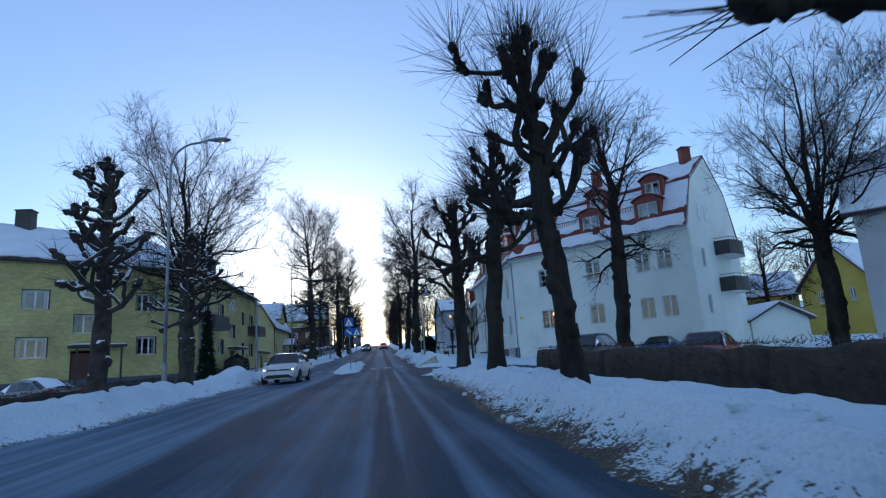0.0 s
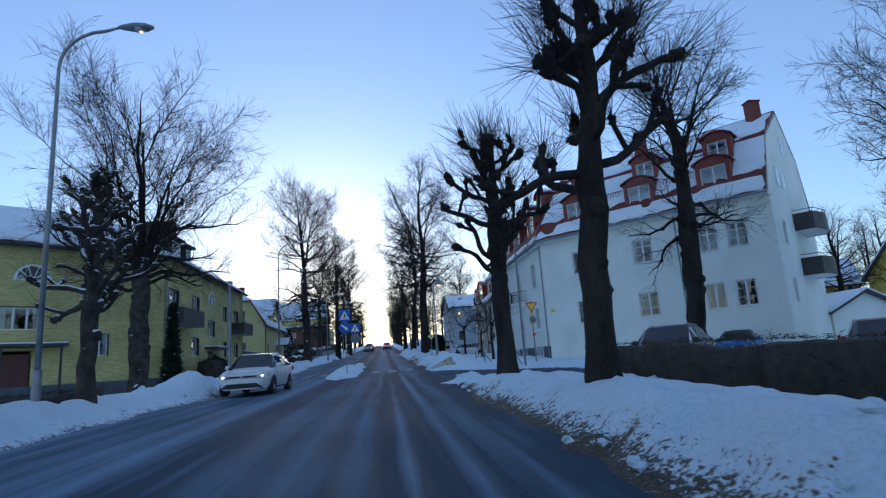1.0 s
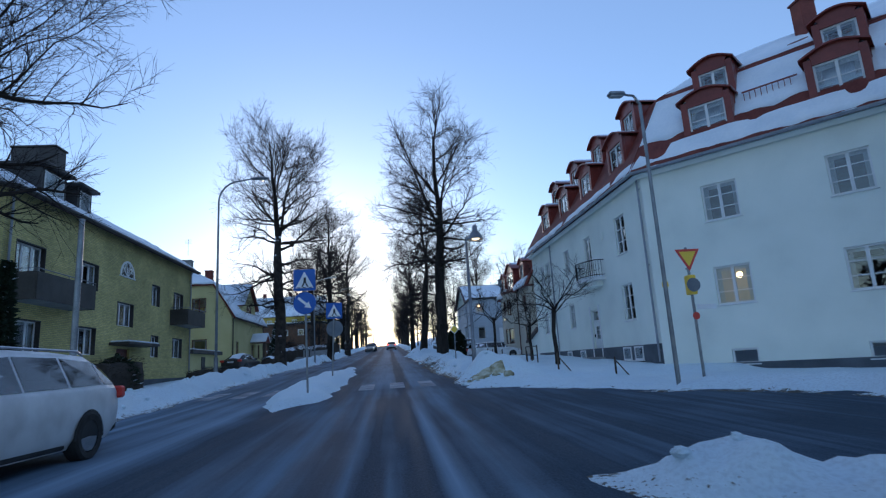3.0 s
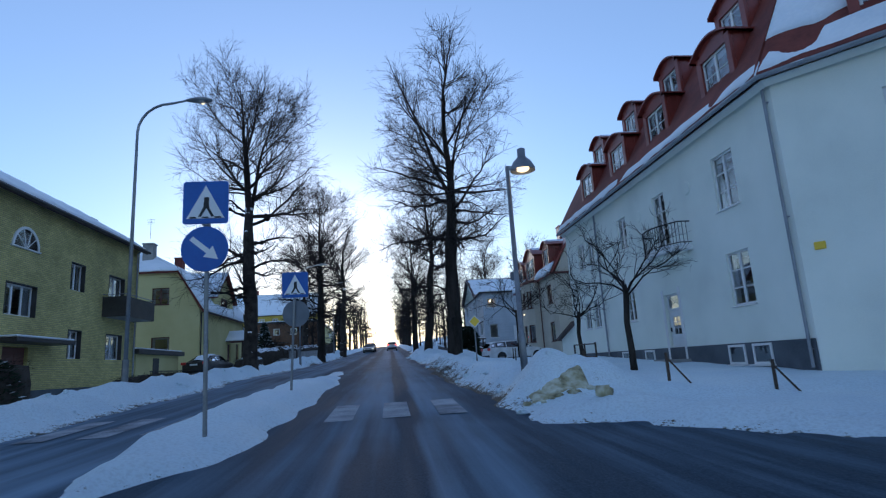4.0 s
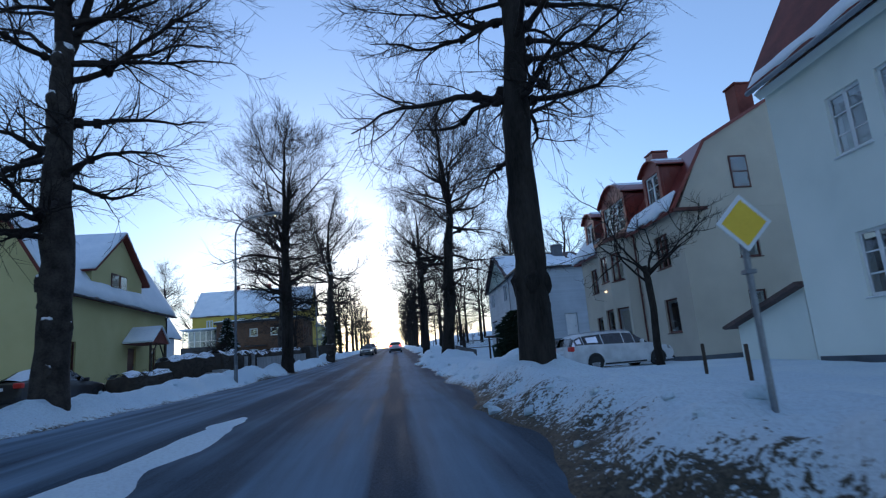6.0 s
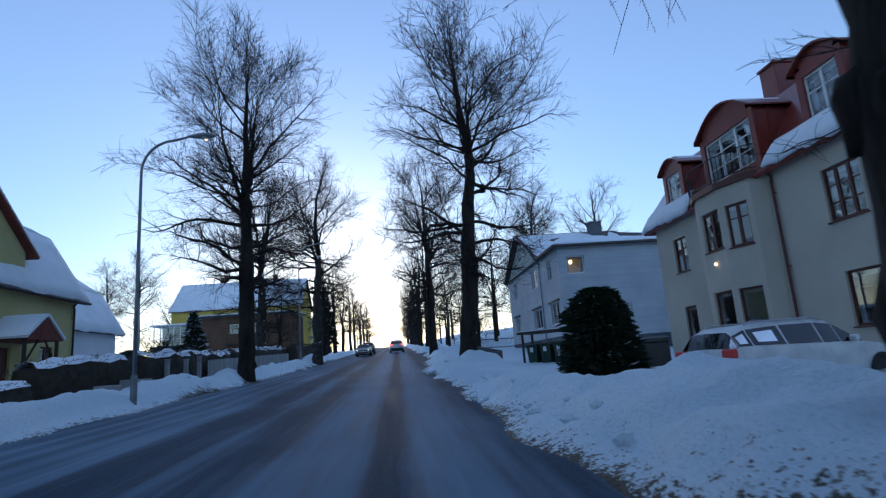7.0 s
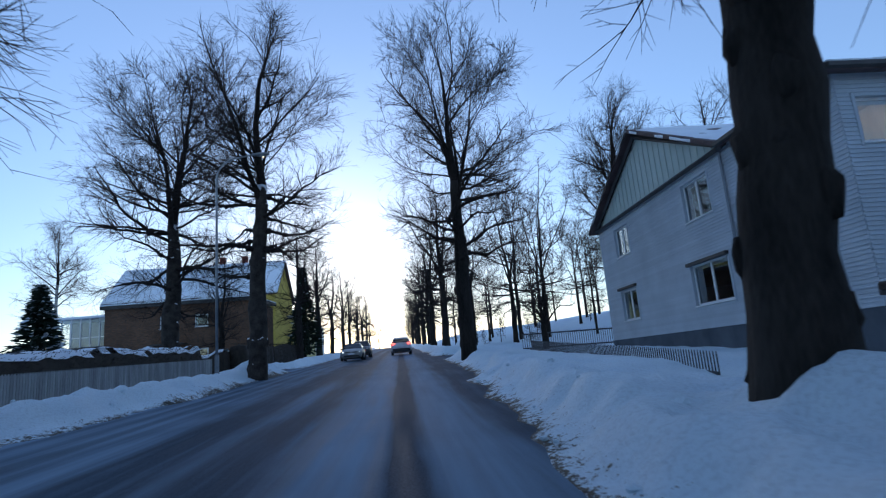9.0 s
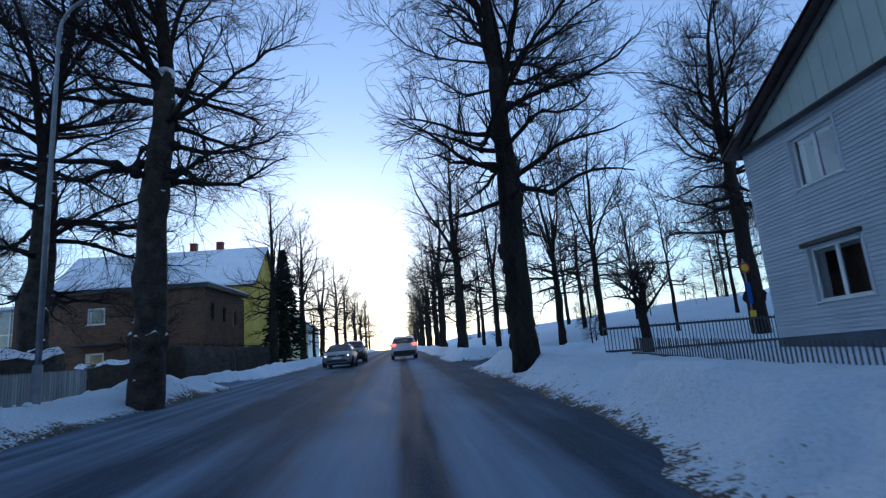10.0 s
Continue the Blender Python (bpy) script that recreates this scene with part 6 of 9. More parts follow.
def white_gambrel():
    """White house whose broad gambrel gable faces down the street."""
    t = thing("gambrel_house", (0, 0, 0), "white boarded house with a broad gambrel gable", "house")
    _, at = wall(t, "gable_wall", (-4.3, -4), (4.3, -4), -1, 4.6, [(5.5, 6.9, 1.6, 2.9)], WHITE_SHADED, gable=[(0, 4.6), (1.25, 7.0), (3.2, 8.4), (5.4, 8.4), (7.35, 7.0), (8.6, 4.6)])
    window(t, at(6.2, 1.6), 1.4, 1.3, "two", PAINT_GREY, label="window")
    for u, z, w, k in ((2.7, 4.9, 1.5, 1.3), (5.9, 4.9, 1.5, 1.3), (4.3, 7.0, 0.8, 0.9)):
        f = part("gable_window", MB().box(-w / 2, -0.04, 0, w / 2, -0.003, k, bev=0.01), PAINT_GREY, t, m=at(u, z))
        part("pane", MB().box(-w / 2 + 0.07, -0.047, 0.07, w / 2 - 0.07, -0.041, k - 0.07), GLASS, f)
    for a, b in (((4.3, -4), (4.3, 2)), ((4.3, 2), (-4.3, 2)), ((-4.3, 2), (-4.3, -4))):
        wall(t, "wall", a, b, -1, 4.6, [], WHITE_SHADED)
    prof = [(-4.75, 4.35), (-3.1, 7.15), (-1.1, 8.55), (1.1, 8.55), (3.1, 7.15), (4.75, 4.35)]
    mb = MB()
    for (xa, za), (xb, zb_) in zip(prof[:-1], prof[1:]):
        mb.slab([Vector(p) for p in ((xa, -4.3, za), (xa, 2.3, za), (xb, 2.3, zb_), (xb, -4.3, zb_))][::-1], 0.12)
    part("roof", mb, ROOF_DARK, t, "gambrel roof under snow")
    for i, ((xa, za), (xb, zb_)) in enumerate(zip(prof[:-1], prof[1:])):
        if xa < 0 or True:
            q = [Vector((xa, -4.3, za)), Vector((xa, 2.3, za)), Vector((xb, 2.3, zb_)), Vector((xb, -4.3, zb_))]
            snow_sheet(t, q if za <= zb_ else [q[3], q[2], q[1], q[0]], 20, 4, 140 + i, 0.1, 0.2)
    t.matrix_basis = pose(-22.2, 98.5, 1.9, 0, 0, 0)


white_gambrel()


# brown brick house with low roof, and the yellow house behind it
def brown_house():
    x0, y0, x1, y1, zb, ze = -24.5, 133.6, -12.4, 143.2, 4.2, 10.75
    br = PAINT_WHITE
    S = [(5.15, 8.45, 1.15, 1.1, "one", br), (8.1, 8.45, 1.15, 1.1, "one", br), (5.15, 5.5, 1.2, 1.1, "one", br), (8.1, 5.5, 1.2, 1.1, "one", br)]
    E = [(1.6, 8.4, 0.8, 1.2, "one", PAINT_BROWN), (4.2, 8.4, 0.8, 1.2, "one", PAINT_BROWN), (7.0, 8.4, 0.8, 1.2, "one", PAINT_BROWN), (1.6, 5.4, 0.9, 1.3, "one", PAINT_BROWN)]
    h, at = box_house("brown_house", "two-storey brown brick house with low snowy roof", x0, y0, x1, y1, zb, ze, BRICK_BROWN, {"s": S, "e": E}, plinth=0.6)
    quads = [((x0 - 0.3, y0 - 0.3, ze), (x1 + 0.3, y0 - 0.3, ze), (x1 + 0.3, y1 + 0.3, ze + 0.5), (x0 - 0.3, y1 + 0.3, ze + 0.5))]
    roof_quads(h, quads, BALCONY_DARK, (0,), seed=19, label="low dark roof under snow", thick=0.3)
    part("awning", MB().box(-1.4, -1.3, 0, 1.4, -0.02, 0.1, bev=0.02), BALCONY_DARK, h, m=at["s"](5.6, 7.0))
    v = thing("veranda", (-27.2, 136.5, 4.6), "glazed veranda with white posts beside the brown house", "veranda")
    for k in range(7):
        part("post", MB().box(-2.4 + 0.8 * k, -1.6, 2.9, -2.3 + 0.8 * k, -1.5, 5.4), PAINT_WHITE, v)
    part("floor", MB().box(-2.6, -1.7, 0, 2.8, 1.6, 2.9), BALCONY_DARK, v)
    part("rail", MB().box(-2.5, -1.62, 3.7, 2.6, -1.58, 3.78), PAINT_WHITE, v)
    part("back_wall", MB().box(-2.5, 1.4, 2.9, 2.6, 1.55, 5.4), PAINT_GREY, v)
    part("roof", MB().box(-2.8, -1.9, 5.402, 2.9, 1.8, 5.6, bev=0.03), SNOW, v)
    part("pane", MB().box(-2.4, -1.56, 2.95, 2.5, -1.54, 5.3), GLASS, v)


brown_house()
plain_house("yellow_house", "yellow three-storey house with a long snowy roof", -25.0, 161.0, 5.6, 0, 20.5, 11.5, 8.8, 4.9, PLASTER_YELLOW, ROOF_DARK,
            wins=[(3 + 2.8 * k, z, 1.2, 1.3) for k in range(6) for z in (1.3, 4.0, 6.5)], chim=((-4, 0.5), (2, 0.5), (5, 0.5)))
_by = thing("balcony_stack", (-14.4, 162.5, 9.0), "pale balconies on the yellow house", "balcony")
for k in range(2):
    part("slab", MB().box(-0.2, -1.2, 2.6 * k, 1.3, 1.2, 2.6 * k + 0.15, bev=0.02), CONCRETE, _by)
    part("parapet", MB().box(1.26, -1.2, 2.6 * k + 0.152, 1.3, 1.2, 2.6 * k + 1.05), WHITE_SHADED, _by)

# houses behind the hedge on the near side
plain_house("grey_villa", "grey plastered villa with white windows and snowy roof", 28.3, 20.6, 0.6, -47, 12, 9, 6.1, 3.4, mottled("grey_plaster", (0.42, 0.43, 0.44), (0.52, 0.53, 0.54), 0.5, 0.9, bump=0.2, fine=60, dist=0.004), ROOF_DARK,
            wins=[(2.4, 3.6, 1.3, 1.3), (6.0, 3.6, 1.3, 1.3), (9.6, 3.6, 1.3, 1.3), (2.4, 0.9, 1.3, 1.3), (9.6, 0.9, 1.3, 1.3)], ends=[(2.2, 3.6, 1.2, 1.3), (6.5, 3.6, 1.2, 1.3), (2.2, 1.0, 1.2, 1.3)])
plain_house("yellow_villa", "yellow villa with dark roof behind the garages", 49.0, 51.7, 0.8, 20, 10, 6.8, 5.5, 4.0, PLASTER_YELLOW, ROOF_DARK, wins=[(2.5, 2.6, 1.2, 1.3), (7.5, 2.6, 1.2, 1.3)], ends=[(1.8, 3.6, 0.5, 1.2), (4.8, 3.6, 0.5, 1.2)])
plain_house("white_garage", "low white garage with snow on its roof", 31.3, 44.0, 0.9, 85, 6.0, 4.6, 2.0, 1.15, PLASTER_WHITE, ROOF_DARK, wins=[(3.0, 0.2, 2.4, 1.8)])
plain_house("red_villa", "yellow villa with red roof behind the white house", 44, 62, 1.0, -30, 8, 7, 5.2, 2.6, PLASTER_YELLOW, TILE_RED, wins=[(2.5, 4.2, 1.2, 1.3), (7.5, 4.2, 1.2, 1.3)])
# far houses along the left side
plain_house("cream_house", "distant pale house between the trees", -22, 196, 8.0, 90, 16, 10, 6.0, 3.5, PLASTER_CREAM, ROOF_DARK, wins=[(2.5 + 3 * k, z, 1.2, 1.3) for k in range(4) for z in (1, 3.8)])
plain_house("grey_villa", "distant grey house between the trees", -24, 225, 9.0, 90, 16, 10, 6.0, 3.5, PLASTER_WHITE, ROOF_DARK, wins=[(2.5 + 3 * k, z, 1.2, 1.3) for k in range(4) for z in (1, 3.8)])

# ---------------------------------------------------------------- trees
def rdir(rng, az, el):
    return Vector((math.cos(az) * math.cos(el), math.sin(az) * math.cos(el), math.sin(el)))


def limb_path(rng, p, d, length, seg, up=0.15, wob=0.25):
    pts = [p.copy()]
    d = d.copy()
    for k in range(seg):
        d = (d + Vector((rng.uniform(-wob, wob), rng.uniform(-wob, wob), rng.uniform(-wob, wob) * 0.7 + up))).normalized()
        pts.append(pts[-1] + d * (length / seg))
    return pts


def unit(a):
    return a / np.maximum(np.linalg.norm(a, axis=-1, keepdims=True), 1e-9)


def sprout(rg, p, d, length, seg, wob, up):
    """Many wandering branches at once: their feet, first directions and lengths in, their points out."""
    n = len(p)
    pts = np.empty((n, seg + 1, 3))
    pts[:, 0] = p
    d = unit(d)
    d0 = d.copy()
    wob = np.broadcast_to(np.asarray(wob, float), (n,))[:, None]
    for k in range(seg):
        d = d + rg.normal(0, 1, (n, 3)) * wob + d0 * 0.22
        d[:, 2] += up
        d = unit(d)
        pts[:, k + 1] = pts[:, k] + d * (length / seg)[:, None]
    return pts


def side_shoots(rg, pts, rad, per, t0, t1, angle, lift):
    """Feet, directions and radii of new shoots along branches; per is how many each one bears."""
    idx = np.repeat(np.arange(len(pts)), per)
    seg = pts.shape[1] - 1
    t = rg.uniform(t0, t1, len(idx)) * seg
    i = np.minimum(t.astype(int), seg - 1)
    f = (t - i)[:, None]
    a, b = pts[idx, i], pts[idx, i + 1]
    along_ = unit(b - a)
    side = rg.normal(0, 1, (len(idx), 3))
    side = unit(side - along_ * np.sum(side * along_, 1, keepdims=True))
    g = np.radians(rg.uniform(angle * 0.6, angle * 1.35, len(idx)))[:, None]
    d = along_ * np.cos(g) + side * np.sin(g)
    d[:, 2] += lift
    r = rad[idx, i] * (1 - f[:, 0]) + rad[idx, i + 1] * f[:, 0]
    return idx, a * (1 - f) + b * f, d, r, t / seg


class Wood:
    """Collects many tapering rods into one mesh."""

    def __init__(self):
        self.v, self.f, self.n = [], [], 0

    def rods(self, pts, rad, sides):
        n, k = pts.shape[:2]
        if n == 0:
            return
        tan = np.empty_like(pts)
        tan[:, 1:-1] = pts[:, 2:] - pts[:, :-2]
        tan[:, 0], tan[:, -1] = pts[:, 1] - pts[:, 0], pts[:, -1] - pts[:, -2]
        tan = unit(tan)
        way = unit(pts[:, -1] - pts[:, 0])
        ref = np.where(np.abs(way[:, 2:]) < 0.75, np.array([[0.0, 0.0, 1.0]]), np.array([[1.0, 0.0, 0.0]]))
        a = unit(ref[:, None] - tan * np.sum(tan * ref[:, None], 2, keepdims=True))
        b = np.cross(tan, a)
        ang = 2 * np.pi * np.arange(sides) / sides
        ring = pts[:, :, None] + rad[:, :, None, None] * (a[:, :, None] * np.cos(ang)[:, None] + b[:, :, None] * np.sin(ang)[:, None])
        ids = np.arange(n * k * sides).reshape(n, k, sides) + self.n
        nxt = np.roll(ids, -1, 2)
        q = np.stack([ids[:, :-1], nxt[:, :-1], nxt[:, 1:], ids[:, 1:]], 3)
        self.v.append(ring.reshape(-1, 3))
        self.f.append(q.reshape(-1, 4))
        self.n += n * k * sides

    def lumps(self, mb):
        """Takes the quads and triangles of a builder along."""
        for f in mb.f:
            q = [i + self.n for i in f]
            self.f.append(np.array([[*q, q[-1]][:4]]) if len(q) == 3 else np.array([q]))
        self.v.append(np.array(mb.v, float))
        self.n += len(mb.v)

    def mesh(self, name, mat):
        v = np.concatenate(self.v)
        q = np.concatenate(self.f)
        size = np.where(q[:, 3] == q[:, 2], 3, 4)
        loops = q.ravel()[np.stack([np.ones(len(q), bool)] * 3 + [size == 4], 1).ravel()]
        me = bpy.data.meshes.new(name)
        me.vertices.add(len(v))
        me.vertices.foreach_set("co", v.astype(np.float32).ravel())
        me.loops.add(len(loops))
        me.loops.foreach_set("vertex_index", loops.astype(np.int32))
        me.polygons.add(len(q))
        me.polygons.foreach_set("loop_start", (np.cumsum(size) - size).astype(np.int32))
        me.update(calc_edges=True)
        me.polygons.foreach_set("use_smooth", np.ones(len(q), bool))
        me.materials.append(mat)
        return me


def taper(r, seg, end):
    """Radii along branches from r at the foot to a share of it at the tip."""
    return np.asarray(r)[:, None] * np.linspace(1, end, seg + 1)[None]


def burred_trunk(rng, seed, trunk, top, r0, h0, end, burrs=22):
    n = 18
    tp, tr = [], []
    x = y = 0.0
    for k in range(n + 1):
        z = -0.5 + (top + 0.5) * k / n
        if k > 2:
            x = x * 0.8 + rng.uniform(-0.13, 0.13) * r0
            y = y * 0.8 + rng.uniform(-0.13, 0.13) * r0
        r = r0 * (1.3 if z < 0.0 else 1.12 if z < 0.45 else 1.03 if z < 1.3 else 1.0)
        if z > h0:
            r = r0 * (1.0 - (1.0 - end) * min(1, (z - h0) / max(0.1, top - h0)))
        tp.append(Vector((x, y, z)))
        tr.append(r * (1 + rng.uniform(-0.08, 0.1)))
    trunk.tube(tp, tr, 13)
    for k in range(burrs):
        z = rng.uniform(0.3, top)
        i = min(n - 1, int((z + 0.5) / (top + 0.5) * n))
        a = rng.uniform(0, 6.28)
        trunk.lump(tp[i] + Vector((math.cos(a), math.sin(a), 0)) * tr[i] * 0.82, rng.uniform(0.22, 0.5) * r0, seed * 31 + k, 8, 0.25, 1.5)
    return tp, tr


EGG = ((0, 0.1, 0.25, 0.4, 0.55, 0.76, 0.9, 1), (0.72, 0.92, 1.0, 0.93, 0.8, 0.54, 0.32, 0.1))
BARREL = ((0, 0.1, 0.25, 0.5, 0.75, 0.9, 1), (0.7, 0.9, 1.0, 0.95, 0.74, 0.5, 0.16))
DOME = ((0, 0.15, 0.35, 0.6, 0.8, 1), (0.8, 1.0, 1.0, 0.88, 0.62, 0.2))


def bare_tree(seed, H, r0, h0, R, env=EGG, limbs=46, leaders=3, split=0.36, dens=1.0, thick=1.0, gnarl=1.0, droop=0.0, bark=None, low_el=-4.0, twiglets=2):
    """A leafless tree: burred trunk, rising leaders, contorted limbs, branches, twigs and twiglets inside an uneven crown. Foot at the origin."""
    rng, rg = random.Random(seed), np.random.default_rng(seed)
    trunk, crown, knots = MB(), Wood(), MB()
    top = h0 + (H - h0) * split
    tp, tr = burred_trunk(rng, seed, trunk, top, r0, h0 * 0.95, 0.62 if leaders < 5 else 0.85, 22 if gnarl > 0.5 else 5)
    # leaders: one goes on upwards, the others leave the upper trunk and rise beside it
    n = leaders
    t = np.concatenate([[1.0], rg.uniform(0.8, 1.0, n - 1)]) if n > 1 else np.array([1.0])
    i = np.minimum((t * (len(tp) - 1)).astype(int), len(tp) - 1)
    foot = np.array([tp[j][:] for j in i])
    az = np.arange(n) * 2.4 + rg.uniform(0, 1, n) + seed
    el = np.radians(np.concatenate([[88.0], np.linspace(80, 50 if n > 4 else 70, n - 1) + rg.uniform(-5, 5, n - 1)]) if n > 1 else np.array([88.0]))
    d = np.stack([np.cos(az) * np.cos(el), np.sin(az) * np.cos(el), np.sin(el)], 1)
    reach = (H - foot[:, 2]) * np.concatenate([[1.0], rg.uniform(0.72, 0.93, n - 1)])
    seg = 14
    reach = np.minimum(reach, R * 0.8 / np.maximum(np.cos(el), 0.05))
    stem = sprout(rg, foot, d, reach, seg, 0.08 if n < 5 else 0.12, 0.02)
    stem_r = taper(np.where(np.arange(n) == 0, 0.95, 0.6) * (1.0 if n < 5 else 0.55) * tr[-1] * np.ones(n), seg, 0.07)
    crown.rods(stem, stem_r, 8)
    # limbs, from the leaders and from the upper trunk
    share = reach / reach.sum()
    per = np.maximum(3, (limbs * 0.85 * share).astype(int))
    idx, p, d, r, _ = side_shoots(rg, stem, stem_r, per, 0.03, 0.93, 60, 0.0)
    m = max(4, int(limbs * (0.32 if n < 5 else 0.2)))
    zt = rg.uniform(h0, top, m)
    j = np.minimum(((zt + 0.5) / (top + 0.5) * (len(tp) - 1)).astype(int), len(tp) - 1)
    p = np.concatenate([p, np.array([tp[k][:] for k in j])])
    r = np.concatenate([r, np.array([tr[k] for k in j])])
    u = np.clip((p[:, 2] - h0) / (H - h0), 0, 1)
    az = np.arange(len(p)) * 2.399 + rg.uniform(-0.5, 0.5, len(p))
    away = p[:, :2]
    off = np.linalg.norm(away, axis=1)
    out = np.arctan2(away[:, 1], away[:, 0])
    az = np.where(off > 0.6, out + rg.uniform(-1.6, 1.6, len(p)), az)
    el = np.interp(u, [0, 0.2, 0.5, 0.8, 1], [low_el, low_el + 12, 32, 52, 70]) + rg.uniform(-13, 15, len(p))
    e = np.radians(el)
    size = R * np.interp(u, *env) * rg.uniform(0.7, 1.06, len(p))
    ln = np.maximum(size - off * 0.75, 0.5) / np.maximum(np.cos(e), 0.55)
    ln = np.minimum(ln, np.maximum(0.6, (H - p[:, 2] + 0.5) / np.maximum(np.sin(e), 0.25)))
    low = np.clip(1 - u * 2.0, 0, 1)
    d = np.stack([np.cos(az) * np.cos(e), np.sin(az) * np.cos(e), np.sin(e)], 1)
    seg = 9
    limb = sprout(rg, p, d, ln, seg, gnarl * (0.13 + 0.2 * low), 0.03 - droop)
    lr = np.minimum(r * 0.5, 0.02 + 0.0135 * ln + 0.035 * low * gnarl * r0 / 0.42)
    limb_r = taper(lr, seg, 0.16)
    crown.rods(limb, limb_r, 6)
    if gnarl > 0.5:
        for k in np.nonzero(low > 0.25)[0]:
            for q in rng.sample(range(1, 7), 2):
                knots.lump(limb[k, q], float(limb_r[k, q]) * rng.uniform(1.35, 1.9), seed * 7 + int(k), 7, 0.25)
        if knots.f:
            crown.lumps(knots)
    # branches off the limbs
    per = np.maximum(2, np.rint(ln * 2.1 * dens + 1).astype(int))
    idx, p, d, r, t = side_shoots(rg, limb, limb_r, per, 0.15, 0.98, 48, 0.12 - droop)
    l2 = (0.3 * ln[idx] * (1.15 - 0.6 * t) + 0.35) * rg.uniform(0.6, 1.25, len(idx))
    br = sprout(rg, p, d, l2, 5, 0.17 * (0.6 + 0.4 * gnarl), 0.035 - droop)
    br_r = taper(np.clip(r * 0.62, 0.011 * thick, 0.03), 5, 0.22)
    crown.rods(br, br_r, 4)
    # twigs off branches, limbs and leader tips
    sets = [side_shoots(rg, br, br_r, np.maximum(2, np.rint(l2 * 5.2 * dens).astype(int)), 0.15, 1.0, 40, 0.1 - droop * 2),
            side_shoots(rg, limb, limb_r, np.maximum(2, np.rint(ln * 2.4 * dens).astype(int)), 0.25, 1.0, 52, 0.08 - droop * 2),
            side_shoots(rg, stem, stem_r, np.full(len(stem), int(10 * dens) + 2), 0.5, 1.0, 40, 0.1)]
    p, d = np.concatenate([s[1] for s in sets]), np.concatenate([s[2] for s in sets])
    l3 = rg.uniform(0.35, 1.0, len(p)) * (1 + 0.25 * (R > 3.5))
    tw = sprout(rg, p, d, l3, 2, 0.1, 0.02 - droop * 2)
    tw_r = taper(np.full(len(p), 0.0085 * thick), 2, 0.4)
    crown.rods(tw, tw_r, 3)
    if twiglets:
        s = side_shoots(rg, tw, tw_r, np.full(len(tw), twiglets), 0.2, 1.0, 36, 0.04 - droop * 2)
        tl = sprout(rg, s[1], s[2], rg.uniform(0.18, 0.5, len(s[1])), 1, 0.05, 0)
        crown.rods(tl, taper(np.full(len(tl), 0.0058 * thick), 1, 0.45), 3)
    return fast_mesh("trunk", bark or BARK, trunk.v, trunk.f, True), crown.mesh("crown", TWIG)


